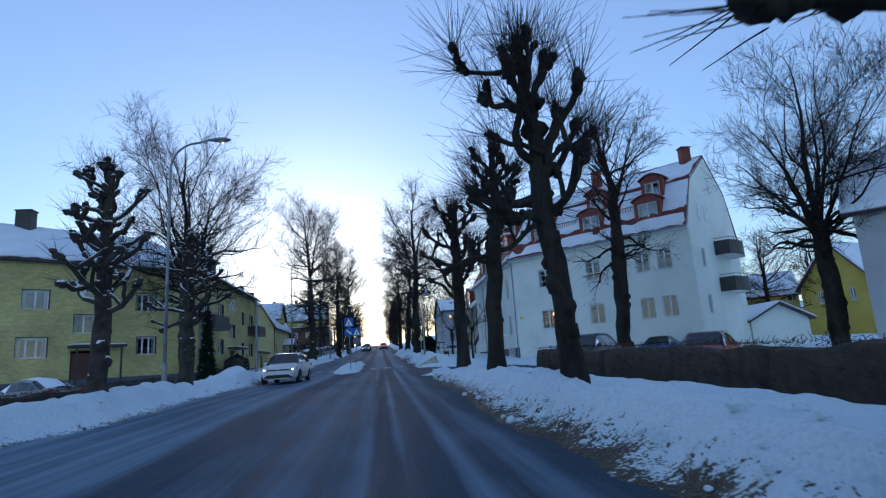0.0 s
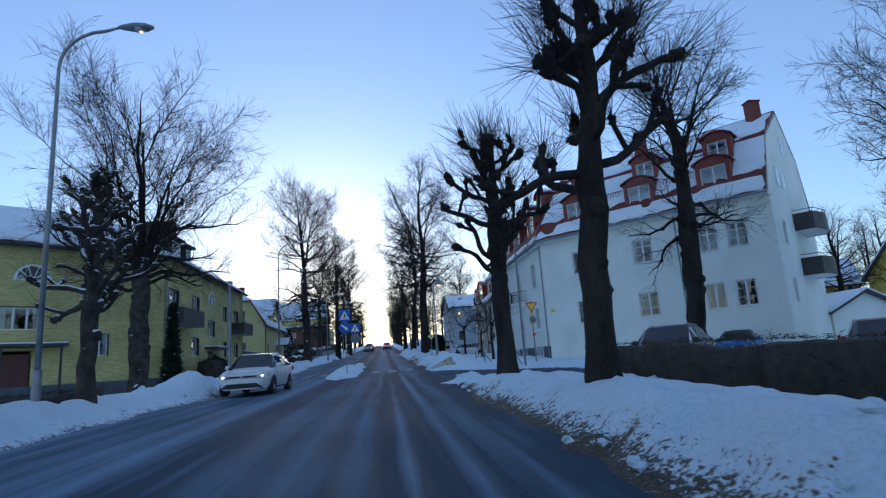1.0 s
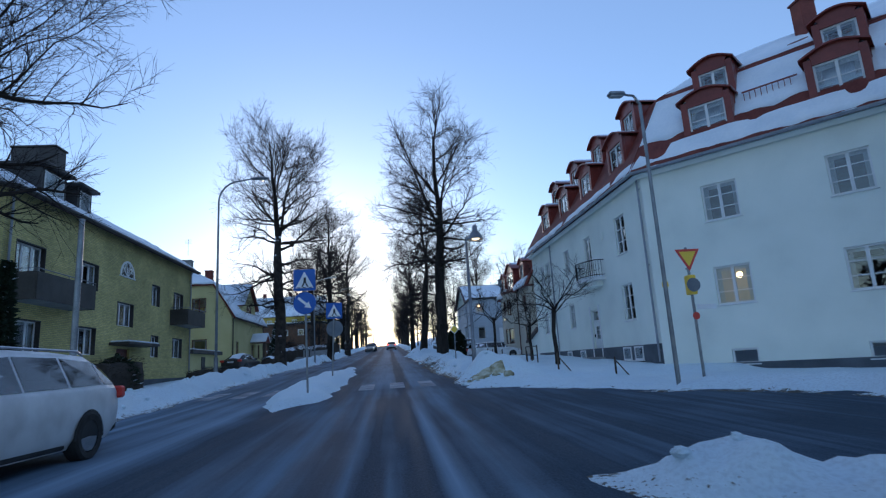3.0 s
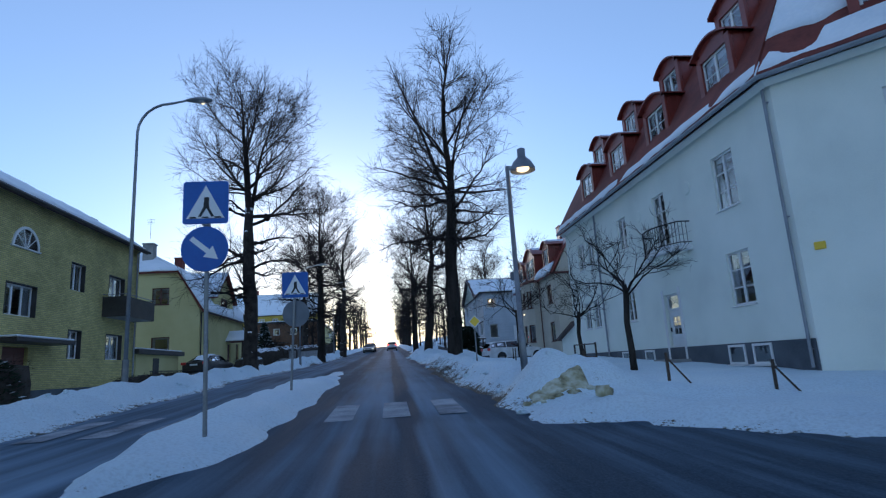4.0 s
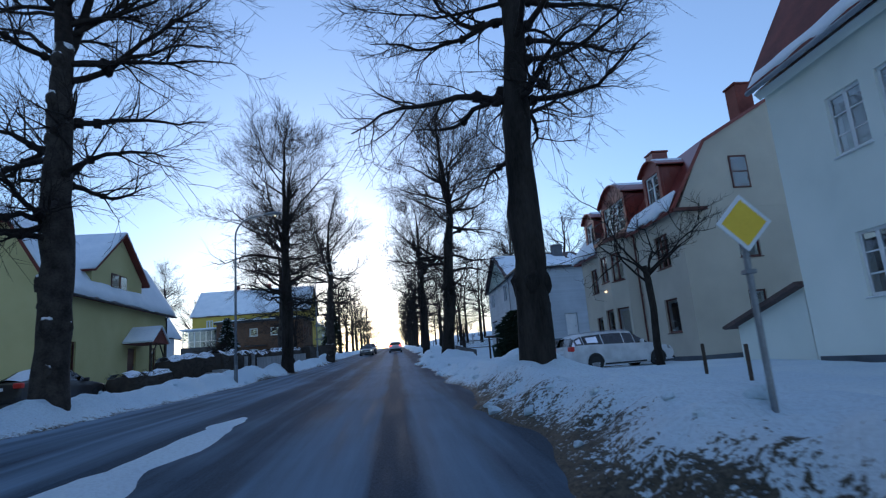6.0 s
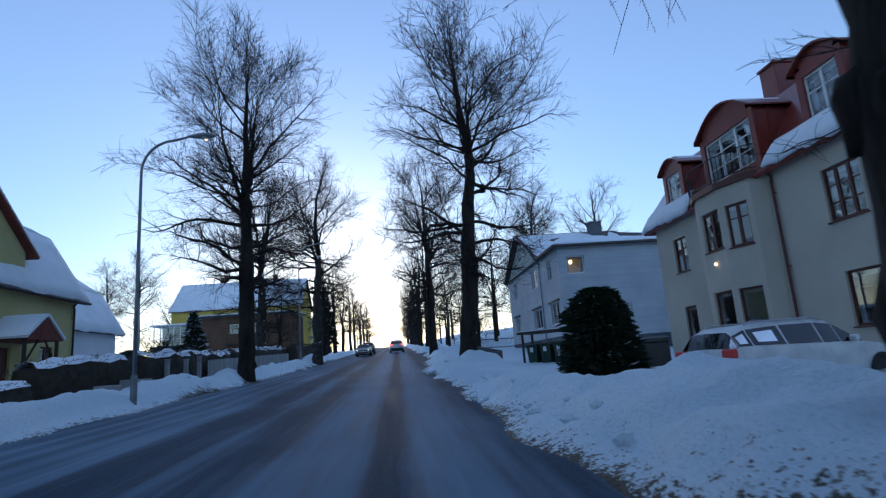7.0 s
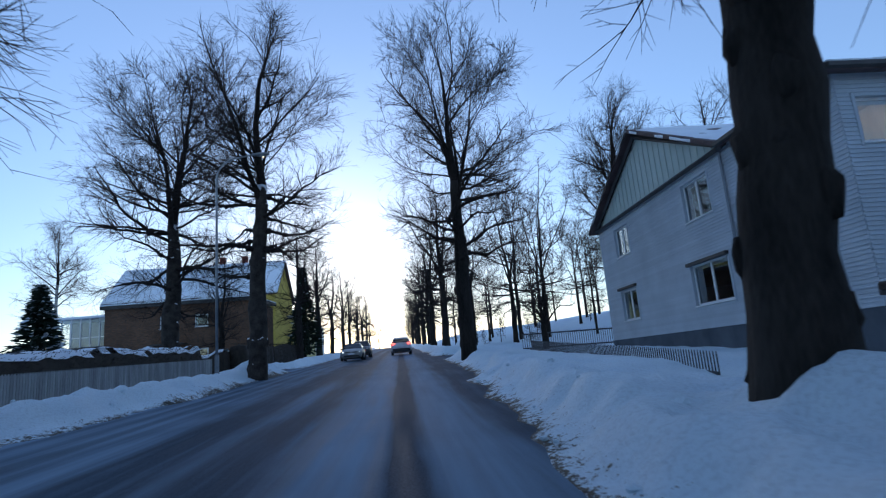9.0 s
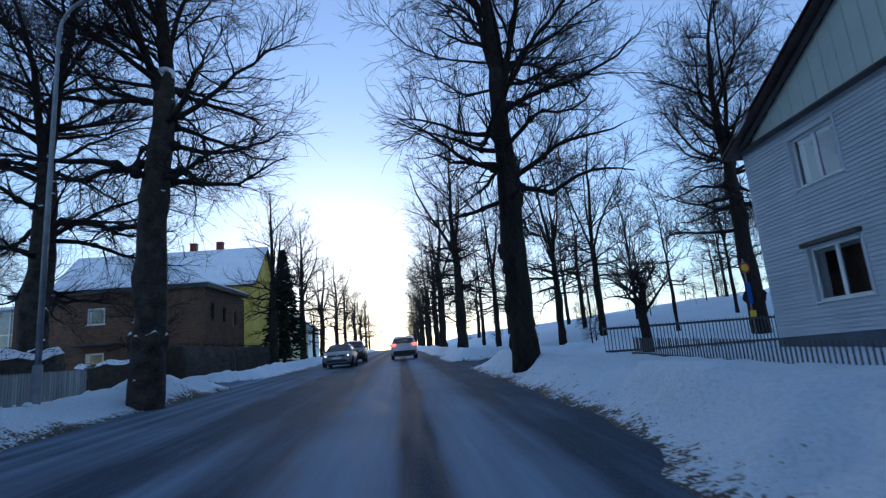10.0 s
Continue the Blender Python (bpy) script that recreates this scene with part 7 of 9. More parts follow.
def pollard_meshes(seed, H=6.6, r0=0.23, h0=2.7, R=1.5, limbs=16, shoots_each=34, tw_len=1.0, bark=None, club_r=0.105, level=()):
    """A hard-cut street lime: crooked thick limbs that swell into clubs with bursts of long fine shoots."""
    rng, rg = random.Random(seed), np.random.default_rng(seed)
    trunk, crown, spray = MB(), MB(), Wood()
    n = 16
    tp, tr = [], []
    x = y = 0.0
    for k in range(n + 1):
        z = -0.4 + (H + 0.3) * k / n
        if z > 0.5:
            x = x * 0.85 + rng.uniform(-0.05, 0.05)
            y = y * 0.85 + rng.uniform(-0.05, 0.05)
        r = r0 * (1.4 if z < 0.1 else 1.12 if z < 0.6 else 1.0)
        if z > h0:
            r = r0 * (1.05 - 0.68 * (z - h0) / (H - h0))
        tp.append(Vector((x, y, z)))
        tr.append(r * (1 + rng.uniform(-0.07, 0.1)))
    trunk.tube(tp, tr, 12)
    for k in range(16):
        i = rng.randrange(2, n - 3)
        a = rng.uniform(0, 6.28)
        trunk.lump(tp[i] + Vector((math.cos(a), math.sin(a), 0)) * tr[i] * 0.8, rng.uniform(0.06, 0.15), seed * 17 + k, 7, 0.25, 1.3)

    def club(path, cr, count):
        """The swollen, warty end of a limb, and its shoots."""
        d = (path[-1] - path[-2]).normalized()
        for s, f in ((-1.5, 0.72), (-0.8, 0.95), (0.0, 1.1), (0.7, 0.85)):
            crown.lump(path[-1] + d * cr * s + Vector((rng.uniform(-1, 1), rng.uniform(-1, 1), rng.uniform(-1, 1))) * cr * 0.25, cr * f, rng.randrange(9999), 8, 0.28)
        for q in range(6):
            crown.lump(path[-1] + d * cr * rng.uniform(-1.2, 0.8) + Vector((rng.uniform(-1, 1), rng.uniform(-1, 1), rng.uniform(-1, 1))) * cr * 0.8, cr * 0.45, rng.randrange(9999), 6, 0.35)
        dd = np.array(d)[None] * 0.95 + rg.normal(0, 0.55, (count, 3)) + np.array([[0, 0, 0.15]])
        foot = np.array(path[-1])[None] + rg.normal(0, cr * 0.5, (count, 3))
        sh = sprout(rg, foot, dd, tw_len * rg.uniform(0.4, 1.2, count), 3, 0.05, 0.03)
        spray.rods(sh, taper(np.full(count, 0.0062), 3, 0.4), 3)
    for k in range(limbs):
        u = (k + rng.uniform(0, 0.7)) / limbs
        z = h0 + (H - 0.5 - h0) * u
        t = (z + 0.4) / (H + 0.3) * n
        i = min(int(t), n - 1)
        p, r = tp[i].lerp(tp[i + 1], t - i), tr[i]
        az = k * 2.4 + rng.uniform(-0.5, 0.5)
        length = R * (1.12 - 0.55 * u) * rng.uniform(0.7, 1.12)
        d = rdir(rng, az, radians(14 + 26 * u + rng.uniform(-20, 18)))
        seg = 7
        path = limb_path(rng, p, d, length, seg, 0.05, 0.4)
        lr = max(0.045, min(r * 0.42, 0.066))
        crown.tube(path, [lr * (1.2 - 0.35 * q / seg) * rng.uniform(0.92, 1.12) for q in range(seg + 1)], 8)
        club(path, club_r * rng.uniform(0.85, 1.2), shoots_each)
        for s in range(rng.randrange(1, 4)):
            q = rng.randrange(2, seg)
            side = (Vector((rng.uniform(-1, 1), rng.uniform(-1, 1), rng.uniform(-0.1, 1.0))) + d * 0.4).normalized()
            sp = limb_path(rng, path[q], side, length * rng.uniform(0.25, 0.5), 4, 0.12, 0.35)
            crown.tube(sp, [lr * (0.78 - 0.03 * j) for j in range(5)], 7)
            club(sp, club_r * rng.uniform(0.6, 0.9), shoots_each // 2)
    for z, az, length in level:
        # a long level limb with clubs along it
        path = limb_path(rng, Vector((0, 0, z)), rdir(rng, az, 0.08), length, 6, 0.0, 0.06)
        crown.tube(path, [0.085, 0.08, 0.075, 0.08, 0.075, 0.07, 0.07], 8)
        club(path, club_r, shoots_each)
        for q in (2, 4):
            club([path[q], path[q] + Vector((rng.uniform(-0.05, 0.05), 0.12 * (q - 3), 0.06))], club_r * 0.8, 5)
    club([tp[-2], tp[-1] + Vector((0, 0, 0.1))], club_r * 1.25, int(shoots_each * 1.5))
    b = bark or BARK
    return (fast_mesh("trunk", b, trunk.v, trunk.f, True), fast_mesh("crown", b, crown.v, crown.f, True), spray.mesh("shoot_spray", TWIG))


def spread_meshes(seed, H=4.2, r0=0.13, h0=1.7, R=2.2, limbs=9):
    """A small spreading street tree with a flat, tangled crown."""
    rng = random.Random(seed)
    trunk, crown = MB(), MB()
    tp = [Vector((0, 0, -0.3)), Vector((0.02, 0.01, 0.5)), Vector((-0.03, 0.03, 1.2)), Vector((0.02, -0.02, h0)), Vector((0.05, 0.0, h0 + 0.3))]
    trunk.tube(tp, [r0 * 1.25, r0, r0 * 0.92, r0 * 0.95, r0 * 0.7], 9)
    def rec(p, d, length, r, lvl):
        seg = 4
        path = limb_path(rng, p, d, length, seg, 0.06 if lvl else 0.03, 0.42)
        crown.tube(path, [r * (1 - 0.6 * q / seg) for q in range(seg + 1)], 5 if lvl < 2 else 3, cap=False)
        if lvl >= 3:
            return
        for s in range((5, 5, 4)[lvl]):
            t = min(0.99, 0.25 + 0.75 * (s + rng.random()) / 4)
            i = int(t * seg)
            q = path[i].lerp(path[i + 1], t * seg - i)
            dd = ((path[i + 1] - path[i]).normalized() * 0.7 + Vector((rng.uniform(-1, 1), rng.uniform(-1, 1), rng.uniform(-0.5, 0.8)))).normalized()
            rec(q, dd, length * rng.uniform(0.4, 0.62), max(0.004, r * 0.45), lvl + 1)
    for k in range(limbs):
        az = 2 * math.pi * k / limbs + rng.uniform(-0.3, 0.3)
        rec(tp[3] + Vector((0, 0, rng.uniform(-0.1, 0.25))), rdir(rng, az, radians(rng.uniform(10, 65))), R * rng.uniform(0.6, 0.95), r0 * 0.36, 0)
    return fast_mesh("trunk", BARK, trunk.v, trunk.f, True), fast_mesh("crown", TWIG, crown.v, crown.f, True)


PALE_TRUNK = {}


def pale(meshes):
    """The same tree with rime and snow dusted on its trunk."""
    if meshes[0].name not in PALE_TRUNK:
        me = meshes[0].copy()
        me.materials[0] = SNOWY_BARK
        PALE_TRUNK[meshes[0].name] = me
    return (PALE_TRUNK[meshes[0].name], *meshes[1:])


def tree(name, meshes, x, y, label, group="", rz=0.0, s=1.0, sink=0.0, sz=None, lean=0.0):
    """lean: degrees by which it leans away from the street towards +x."""
    ob = thing(name, (x, y, gz(x, y) - sink), label, "tree", group, rz)
    ob.matrix_basis = pose(x, y, gz(x, y) - sink, 0, lean, 0) @ pose(0, 0, 0, 0, 0, rz)
    ob.scale = (s, s, sz or s)
    for me in meshes:
        kind = me.name.split(".")[0]
        p = part(kind, me, None, ob)
        if kind == "shoot_spray":
            tagged(p, kind="stuff")
    return ob


LIMES = [bare_tree(11, 18.4, 0.385, 4.6, 4.8, EGG, 60, 3, dens=1.1), bare_tree(12, 17.0, 0.375, 4.4, 4.9, BARREL, 58, 4, dens=1.1), bare_tree(13, 17.6, 0.39, 4.2, 4.9, BARREL, 58, 3, dens=1.1)]
FAR_LIMES = [bare_tree(21, 16.0, 0.36, 3.4, 4.3, BARREL, 44, 3, dens=0.8, thick=1.15, twiglets=0), bare_tree(22, 16.0, 0.34, 3.2, 4.1, EGG, 44, 4, dens=0.8, thick=1.15, twiglets=0)]
FAN = bare_tree(14, 14.5, 0.44, 5.0, 5.8, DOME, 58, 8, split=0.12, dens=1.0, low_el=14)
TALL = bare_tree(15, 16.0, 0.43, 6.2, 4.8, DOME, 40, 4, split=0.45, dens=0.8, gnarl=1.25, low_el=-8)
POLLARDS = [pollard_meshes(31, 6.3, 0.19, 2.7, 1.8, 14, 34, 1.2), pollard_meshes(32, 6.6, 0.215, 2.9, 1.65, 16, 34, 1.15), pollard_meshes(33, 6.7, 0.235, 2.7, 1.9, 22, 34, 1.15),
            pollard_meshes(34, 6.4, 0.19, 3.6, 1.3, 11, 20, 0.7, None, 0.115, ((2.1, math.pi - 0.34, 1.3),))]
BARE_POLLARD = [pollard_meshes(41, 6.0, 0.21, 2.0, 1.6, 24, 9, 0.6, SNOWY_BARK, 0.09), pollard_meshes(42, 5.9, 0.2, 2.1, 1.55, 24, 9, 0.6, SNOWY_BARK, 0.09)]
SPREAD = [spread_meshes(51, 4.2, 0.085, 1.75, 2.1, 7), spread_meshes(52, 4.2, 0.08, 1.85, 1.9, 7)]
LL = "tall bare lime with burred trunk and dense fine twigs"
PL = "hard-pruned bare lime with knobbed limbs and bursts of thin shoots"
tree("pollard_lime", POLLARDS[3], 3.2, 1.95, PL, "pollard limes along the street", 0, 1.0)
tree("pollard_lime", POLLARDS[0], 3.16, 9.2, PL, "pollard limes along the street", 200, 0.97, lean=-3)
tree("pollard_lime", POLLARDS[1], 3.27, 16.1, PL, "pollard limes along the street", 80, 1.0, lean=2.5)
tree("pollard_lime", POLLARDS[2], 3.37, 23.3, PL, "pollard limes along the street", 145, 0.97, sz=1.04)
tree("pollard_lime", BARE_POLLARD[0], -7.5, 16.2, "hard-pruned bare lime with snow-dusted knobbed stubs", "pollard limes along the street", 0, 1.05)
tree("pollard_lime", BARE_POLLARD[1], -7.4, 22.9, "hard-pruned bare lime with snow-dusted knobbed stubs", "pollard limes along the street", 70, 1.0)
tree("lime_tree", pale(FAN), -12.3, 37.9, "tall spreading bare tree before the yellow house", "", 30, 1.0, sz=1.15)
tree("lime_tree", LIMES[0], 4.05, 63.8, LL, "tall limes along the street", 0, 1.0, sz=1.06, lean=2)
tree("lime_tree", pale(LIMES[2]), -7.5, 65.0, LL, "tall limes along the street", 120, 0.95, sz=1.02, lean=-1)
tree("lime_tree", LIMES[2], 4.15, 87.8, LL, "tall limes along the street", 150, 1.0, sz=1.0, lean=5)
tree("lime_tree", LIMES[1], -6.35, 88.7, LL, "tall limes along the street", 160, 0.97, sz=0.99)
tree("lime_tree", LIMES[1], 3.95, 110.4, LL, "tall limes along the street", 280, 0.93, sz=0.98)
tree("lime_tree", pale(LIMES[0]), -5.95, 110.1, LL, "tall limes along the street", 45, 1.03, sz=0.98, lean=2)
tree("lime_tree", pale(LIMES[2]), -11.7, 115.0, LL, "tall limes along the street", 330, 1.12, sz=0.98)
rng_t = random.Random(77)
for k, y in enumerate((134, 147, 160, 174, 190, 206, 224, 245, 268)):
    tree("lime_tree", FAR_LIMES[k % 2], 4.6 + 0.004 * (y - 134) + rng_t.uniform(-0.3, 0.3), y, "distant bare lime in the street row", "distant street trees", rng_t.uniform(0, 360), rng_t.uniform(0.85, 1.0), sz=rng_t.uniform(0.8, 0.98))
    tree("lime_tree", FAR_LIMES[(k + 1) % 2], -8.3 - 0.004 * (y - 134) + rng_t.uniform(-0.4, 0.4), y + 3, "distant bare lime in the street row", "distant street trees", rng_t.uniform(0, 360), rng_t.uniform(0.8, 0.95), sz=rng_t.uniform(0.72, 0.9))
tree("lime_tree", TALL, 14.45, 32.6, "bare tree with cut-back limbs before the white house", "", 15, 0.95, lean=2.5)
tree("lime_tree", FAN, 21.2, 24.2, "bare spreading tree in a snowy garden", "", 100, 0.9, sz=1.04)
tree("street_tree", SPREAD[0], 8.0, 53.9, "small bare tree with a tangled spreading crown", "small trees before the house", 0, 1.0)
tree("street_tree", SPREAD[1], 8.5, 66.9, "small bare tree with twisting limbs before the beige house", "small trees before the house", 130, 1.4)
tree("street_tree", SPREAD[1], 7.95, 49.0, "small bare tree with a tangled spreading crown", "small trees before the house", 50, 1.25)

# ---------------------------------------------------------------- street lamps and signs
def arm_lamp(x, y, hgt, reach, rz):
    """Tall lamp whose pole bends over into an arm; local +x is the arm's way."""
    t = thing("street_lamp", (x, y, gz(x, y) - 0.15), "tall grey street lamp with a curved arm", "street lamp", "street lamps", rz)
    r = 1.0
    pts = [(0, 0, 0), (0, 0, hgt * 0.5), (0, 0, hgt - r)]
    for k in range(1, 7):
        a = math.pi / 2 * k / 6
        pts.append((r * (1 - math.cos(a)), 0, hgt - r + r * math.sin(a)))
    pts.append((reach - 0.4, 0, hgt + 0.1))
    part("pole", MB().tube(pts, [0.065, 0.055] + [0.042] * 7 + [0.03], 9), GALV, t, smooth=True)
    part("base_sleeve", MB().tube([(0, 0, -0.1), (0, 0, 0.9)], 0.095, 10), GALV, t)
    hd = MB()
    n = 10
    pr = [(-0.42, 0.05), (-0.3, 0.1), (0.0, 0.17), (0.25, 0.15), (0.42, 0.06)]
    for i, (xx, w) in enumerate(pr):
        for k in range(n):
            a = 2 * math.pi * k / n
            hd.v.append((reach + xx, w * math.cos(a), hgt + 0.11 + w * 0.55 * math.sin(a)))
    for i in range(len(pr) - 1):
        for k in range(n):
            hd.f.append((i * n + k, i * n + (k + 1) % n, (i + 1) * n + (k + 1) % n, (i + 1) * n + k))
    hd.f.append(tuple(range(n)))
    hd.f.append(tuple(reversed(range((len(pr) - 1) * n, len(pr) * n))))
    head = part("lamp_head", hd, GALV, t, smooth=True)
    part("lens", MB().lump((reach + 0.08, 0, hgt + 0.05), 0.13, 1, 10, 0.0, 0.55), LAMP_LENS, head, "pale lens")
    part("bulb", MB().lump((reach + 0.12, 0, hgt - 0.01), 0.05, 1, 8, 0.0, 0.6), LAMP_WARM, head, "small warm glowing bulb")
    return t


arm_lamp(-7.55, 21.1, 9.1, 1.75, 0)
arm_lamp(-7.43, 49.5, 9.1, 1.9, 0)
arm_lamp(-6.75, 78.1, 8.05, 1.8, 0)
arm_lamp(-6.9, 107.3, 9.5, 1.9, 0)


def post_lamp(x, y):
    """Lower lamp: straight pole with a bell-shaped head on a short bracket."""
    t = thing("street_lamp", (x, y, gz(x, y) - 0.15), "straight grey lamp post with a bell-shaped lit head", "street lamp", "street lamps")
    part("pole", MB().tube([(0, 0, 0), (0, 0, 1.0), (0, 0, 1.02), (0, 0, 5.05)], [0.085, 0.085, 0.065, 0.05], 10), GALV, t, smooth=True)
    b = MB().box(-0.05, -0.04, 4.95, 0.42, 0.04, 5.05, bev=0.01)
    part("bracket", b, GALV, t)
    hd = MB()
    n = 14
    pr = [(0.31, 4.93), (0.3, 5.0), (0.22, 5.16), (0.1, 5.28), (0.1, 5.48), (0.08, 5.5)]
    for i, (w, z) in enumerate(pr):
        for k in range(n):
            a = 2 * math.pi * k / n
            hd.v.append((0.38 + w * math.cos(a), w * math.sin(a), z))
    for i in range(len(pr) - 1):
        for k in range(n):
            hd.f.append((i * n + k, i * n + (k + 1) % n, (i + 1) * n + (k + 1) % n, (i + 1) * n + k))
    hd.f.append(tuple(range((len(pr) - 1) * n, len(pr) * n)))
    head = part("lamp_head", hd, GALV, t, smooth=True)
    part("lens", MB().lump((0.38, 0, 4.99), 0.17, 1, 12, 0.0, 0.5), LAMP_WARM, head, "warm glowing lens")


post_lamp(3.42, 44.5)

pl = thing("grey_pole", (-8.3, 39.6, gz(-8.3, 39.6) - 0.2), "plain light grey steel pole beside the pavement", "pole")
part("pole", MB().tube([(0, 0, 0), (0, 0, 5.3)], [0.09, 0.075], 10), GALV, pl)
part("cap", MB().lump((0, 0, 5.3), 0.09, 1, 8, 0.0, 0.5), GALV, pl)


def plate(parent, pts, y, mat, thick=0.004, name="plate", label=""):
    mb = MB().prism(pts, y - thick, y)
    return part(name, mb, mat, parent, label)


def rounded(w, h, r=0.05, z=0.0):
    out = []
    for cx, cz, a0 in ((w / 2 - r, z + h - r, 0), (-w / 2 + r, z + h - r, 90), (-w / 2 + r, z + r, 180), (w / 2 - r, z + r, 270)):
        for k in range(4):
            a = radians(a0 + 30 * k)
            out.append((cx + r * math.cos(a), cz + r * math.sin(a)))
    return out


def disc(r, z, n=28):
    return [(r * math.cos(2 * math.pi * k / n), z + r * math.sin(2 * math.pi * k / n)) for k in range(n)]


def crossing_plate(t, z, s=0.62):
    """Blue square with a white triangle and dark bars; faces -y."""
    b = plate(t, rounded(s, s, 0.04, z), -0.05, SIGN_BLUE, 0.012, "blue_plate", "blue crossing sign with a white triangle")
    plate(b, [(-s * 0.42, z + s * 0.12), (s * 0.42, z + s * 0.12), (0, z + s * 0.9)], -0.063, SIGN_WHITE, 0.003, "triangle")
    # plain bars in place of the symbol
    y = -0.067
    plate(b, [(-0.03, z + s * 0.38), (0.05, z + s * 0.36), (0.045, z + s * 0.62), (-0.02, z + s * 0.62)], y, TRIM_BLACK, 0.002, "symbol_bar")
    plate(b, [(-0.1, z + s * 0.16), (-0.06, z + s * 0.16), (0.02, z + s * 0.38), (-0.03, z + s * 0.38)], y, TRIM_BLACK, 0.002, "symbol_bar")
    plate(b, [(0.08, z + s * 0.16), (0.12, z + s * 0.16), (0.05, z + s * 0.37), (0.01, z + s * 0.37)], y, TRIM_BLACK, 0.002, "symbol_bar")
    for k in (-0.17, 0.0, 0.17):
        plate(b, [(k - 0.05, z + s * 0.125), (k + 0.05, z + s * 0.125), (k + 0.04, z + s * 0.16), (k - 0.04, z + s * 0.16)], y - 0.003, TRIM_BLACK, 0.002, "stripe")
    part("back_plate", MB().prism(rounded(s, s, 0.04, z), -0.049, -0.04), SIGN_BACK, t, "grey back of the sign")


def arrow_plate(t, z, r=0.32, back=False):
    y = -0.05 if not back else 0.062
    b = plate(t, disc(r, z), y, SIGN_BLUE if not back else SIGN_BACK, 0.012, "round_plate", "round blue sign with a white slanting arrow" if not back else "grey back of a round sign")
    if not back:
        c, s = math.cos(radians(-40)), math.sin(radians(-40))
        sh = [(-0.24, -0.035), (0.06, -0.035), (0.06, -0.1), (0.24, 0.0), (0.06, 0.1), (0.06, 0.035), (-0.24, 0.035)]
        plate(b, [(x * c - q * s, z + x * s + q * c) for x, q in sh], -0.063, SIGN_WHITE, 0.003, "arrow")


def sign_post(x, y, h, label, lean=0.0, rz=0.0, r=0.03):
    t = thing("traffic_sign", (x, y, gz(x, y) - 0.25), label, "traffic sign", "traffic signs", rz)
    part("post", MB().tube([(lean, 0, -0.3), (0, 0, h)], r, 9), GALV, t)
    for z in (h - 0.15, h - 0.55):
        part("clamp", MB().box(-0.05, -0.045, z, 0.05, 0.045, z + 0.04, bev=0.005), GALV, t)
    return t


s1 = sign_post(-2.1, 39.65, 3.65, "blue crossing sign above a round arrow sign on a post", 0.05)
crossing_plate(s1, 3.93 - s1.location.z)
arrow_plate(s1, 3.57 - s1.location.z)
s2 = sign_post(-1.83, 45.55, 3.0, "blue crossing sign on a leaning post in the snow", -0.14)
crossing_plate(s2, 3.59 - s2.location.z)
arrow_plate(s2, 3.21 - s2.location.z, back=True)

yd = sign_post(7.7, 36.3, 3.9, "yellow and red give-way triangle on a tall post", 0.0, 0, 0.035)
tr_ = [(-0.32, 3.85), (0.32, 3.85), (0.0, 3.3)]
b_ = plate(yd, tr_, -0.05, SIGN_RED, 0.01, "triangle_plate", "red-bordered yellow triangle")
plate(b_, [(-0.22, 3.79), (0.22, 3.79), (0.0, 3.41)], -0.061, SIGN_YELLOW, 0.002, "yellow_field")
part("box", MB().box(-0.1, -0.12, 2.72, 0.1, 0.1, 3.2, bev=0.02), SIGN_YELLOW, yd, "yellow box under the sign")
plate(yd, disc(0.17, 2.95), -0.13, SIGN_BACK, 0.01, "small_disc", "grey round disc")
plate(yd, [(0.05, 2.35), (0.55, 2.35), (0.55, 2.47), (0.05, 2.47)], -0.05, SIGN_WHITE, 0.01, "street_name_plate", "small pale plate")
plate(yd, disc(0.09, 2.2), -0.05, SIGN_RED, 0.01, "red_reflector")
# the tall slim pole that carries a lamp beside it
tl = thing("street_lamp", (7.2, 36.6, gz(7.2, 36.6) - 0.2), "tall slim lamp pole with a small lit head", "street lamp", "street lamps")
part("pole", MB().tube([(0, 0, 0), (0, 0, 7.6), (-0.15, 0, 7.85), (-0.5, 0, 7.9)], [0.06, 0.045, 0.035, 0.03], 8), GALV, tl)
_h = part("lamp_head", MB().box(-0.85, -0.12, 7.84, -0.4, 0.12, 7.96, bev=0.04), GALV, tl)
part("lens", MB().box(-0.8, -0.09, 7.82, -0.48, 0.09, 7.838), LAMP_LENS, _h)

dm = sign_post(3.99, 55.37, 2.0, "yellow priority diamond with white edge on a short post", 0.0)
s = 0.27
plate(dm, [(-s, 1.92), (0, 1.92 - s), (s, 1.92), (0, 1.92 + s)], -0.05, SIGN_WHITE, 0.01, "diamond_plate", "white-edged yellow diamond")
s = 0.22
plate(dm, [(-s, 1.92), (0, 1.92 - s), (s, 1.92), (0, 1.92 + s)], -0.061, SIGN_YELLOW, 0.002, "yellow_field")

fs = sign_post(13.6, 115.0, 3.3, "yellow and red sign over a blue plate on a post", 0.0)
plate(fs, disc(0.2, 2.95), -0.05, SIGN_RED, 0.01, "round_plate", "red round plate")
plate(fs, disc(0.14, 2.95), -0.061, SIGN_YELLOW, 0.002, "yellow_field")
plate(fs, [(-0.08, 1.6), (0.08, 1.6), (0.08, 2.4), (-0.08, 2.4)], -0.05, SIGN_BLUE, 0.01, "blue_plate")
plate(fs, [(-0.12, 1.1), (0.12, 1.1), (0.12, 1.35), (-0.12, 1.35)], -0.05, SIGN_YELLOW, 0.01, "yellow_plate")


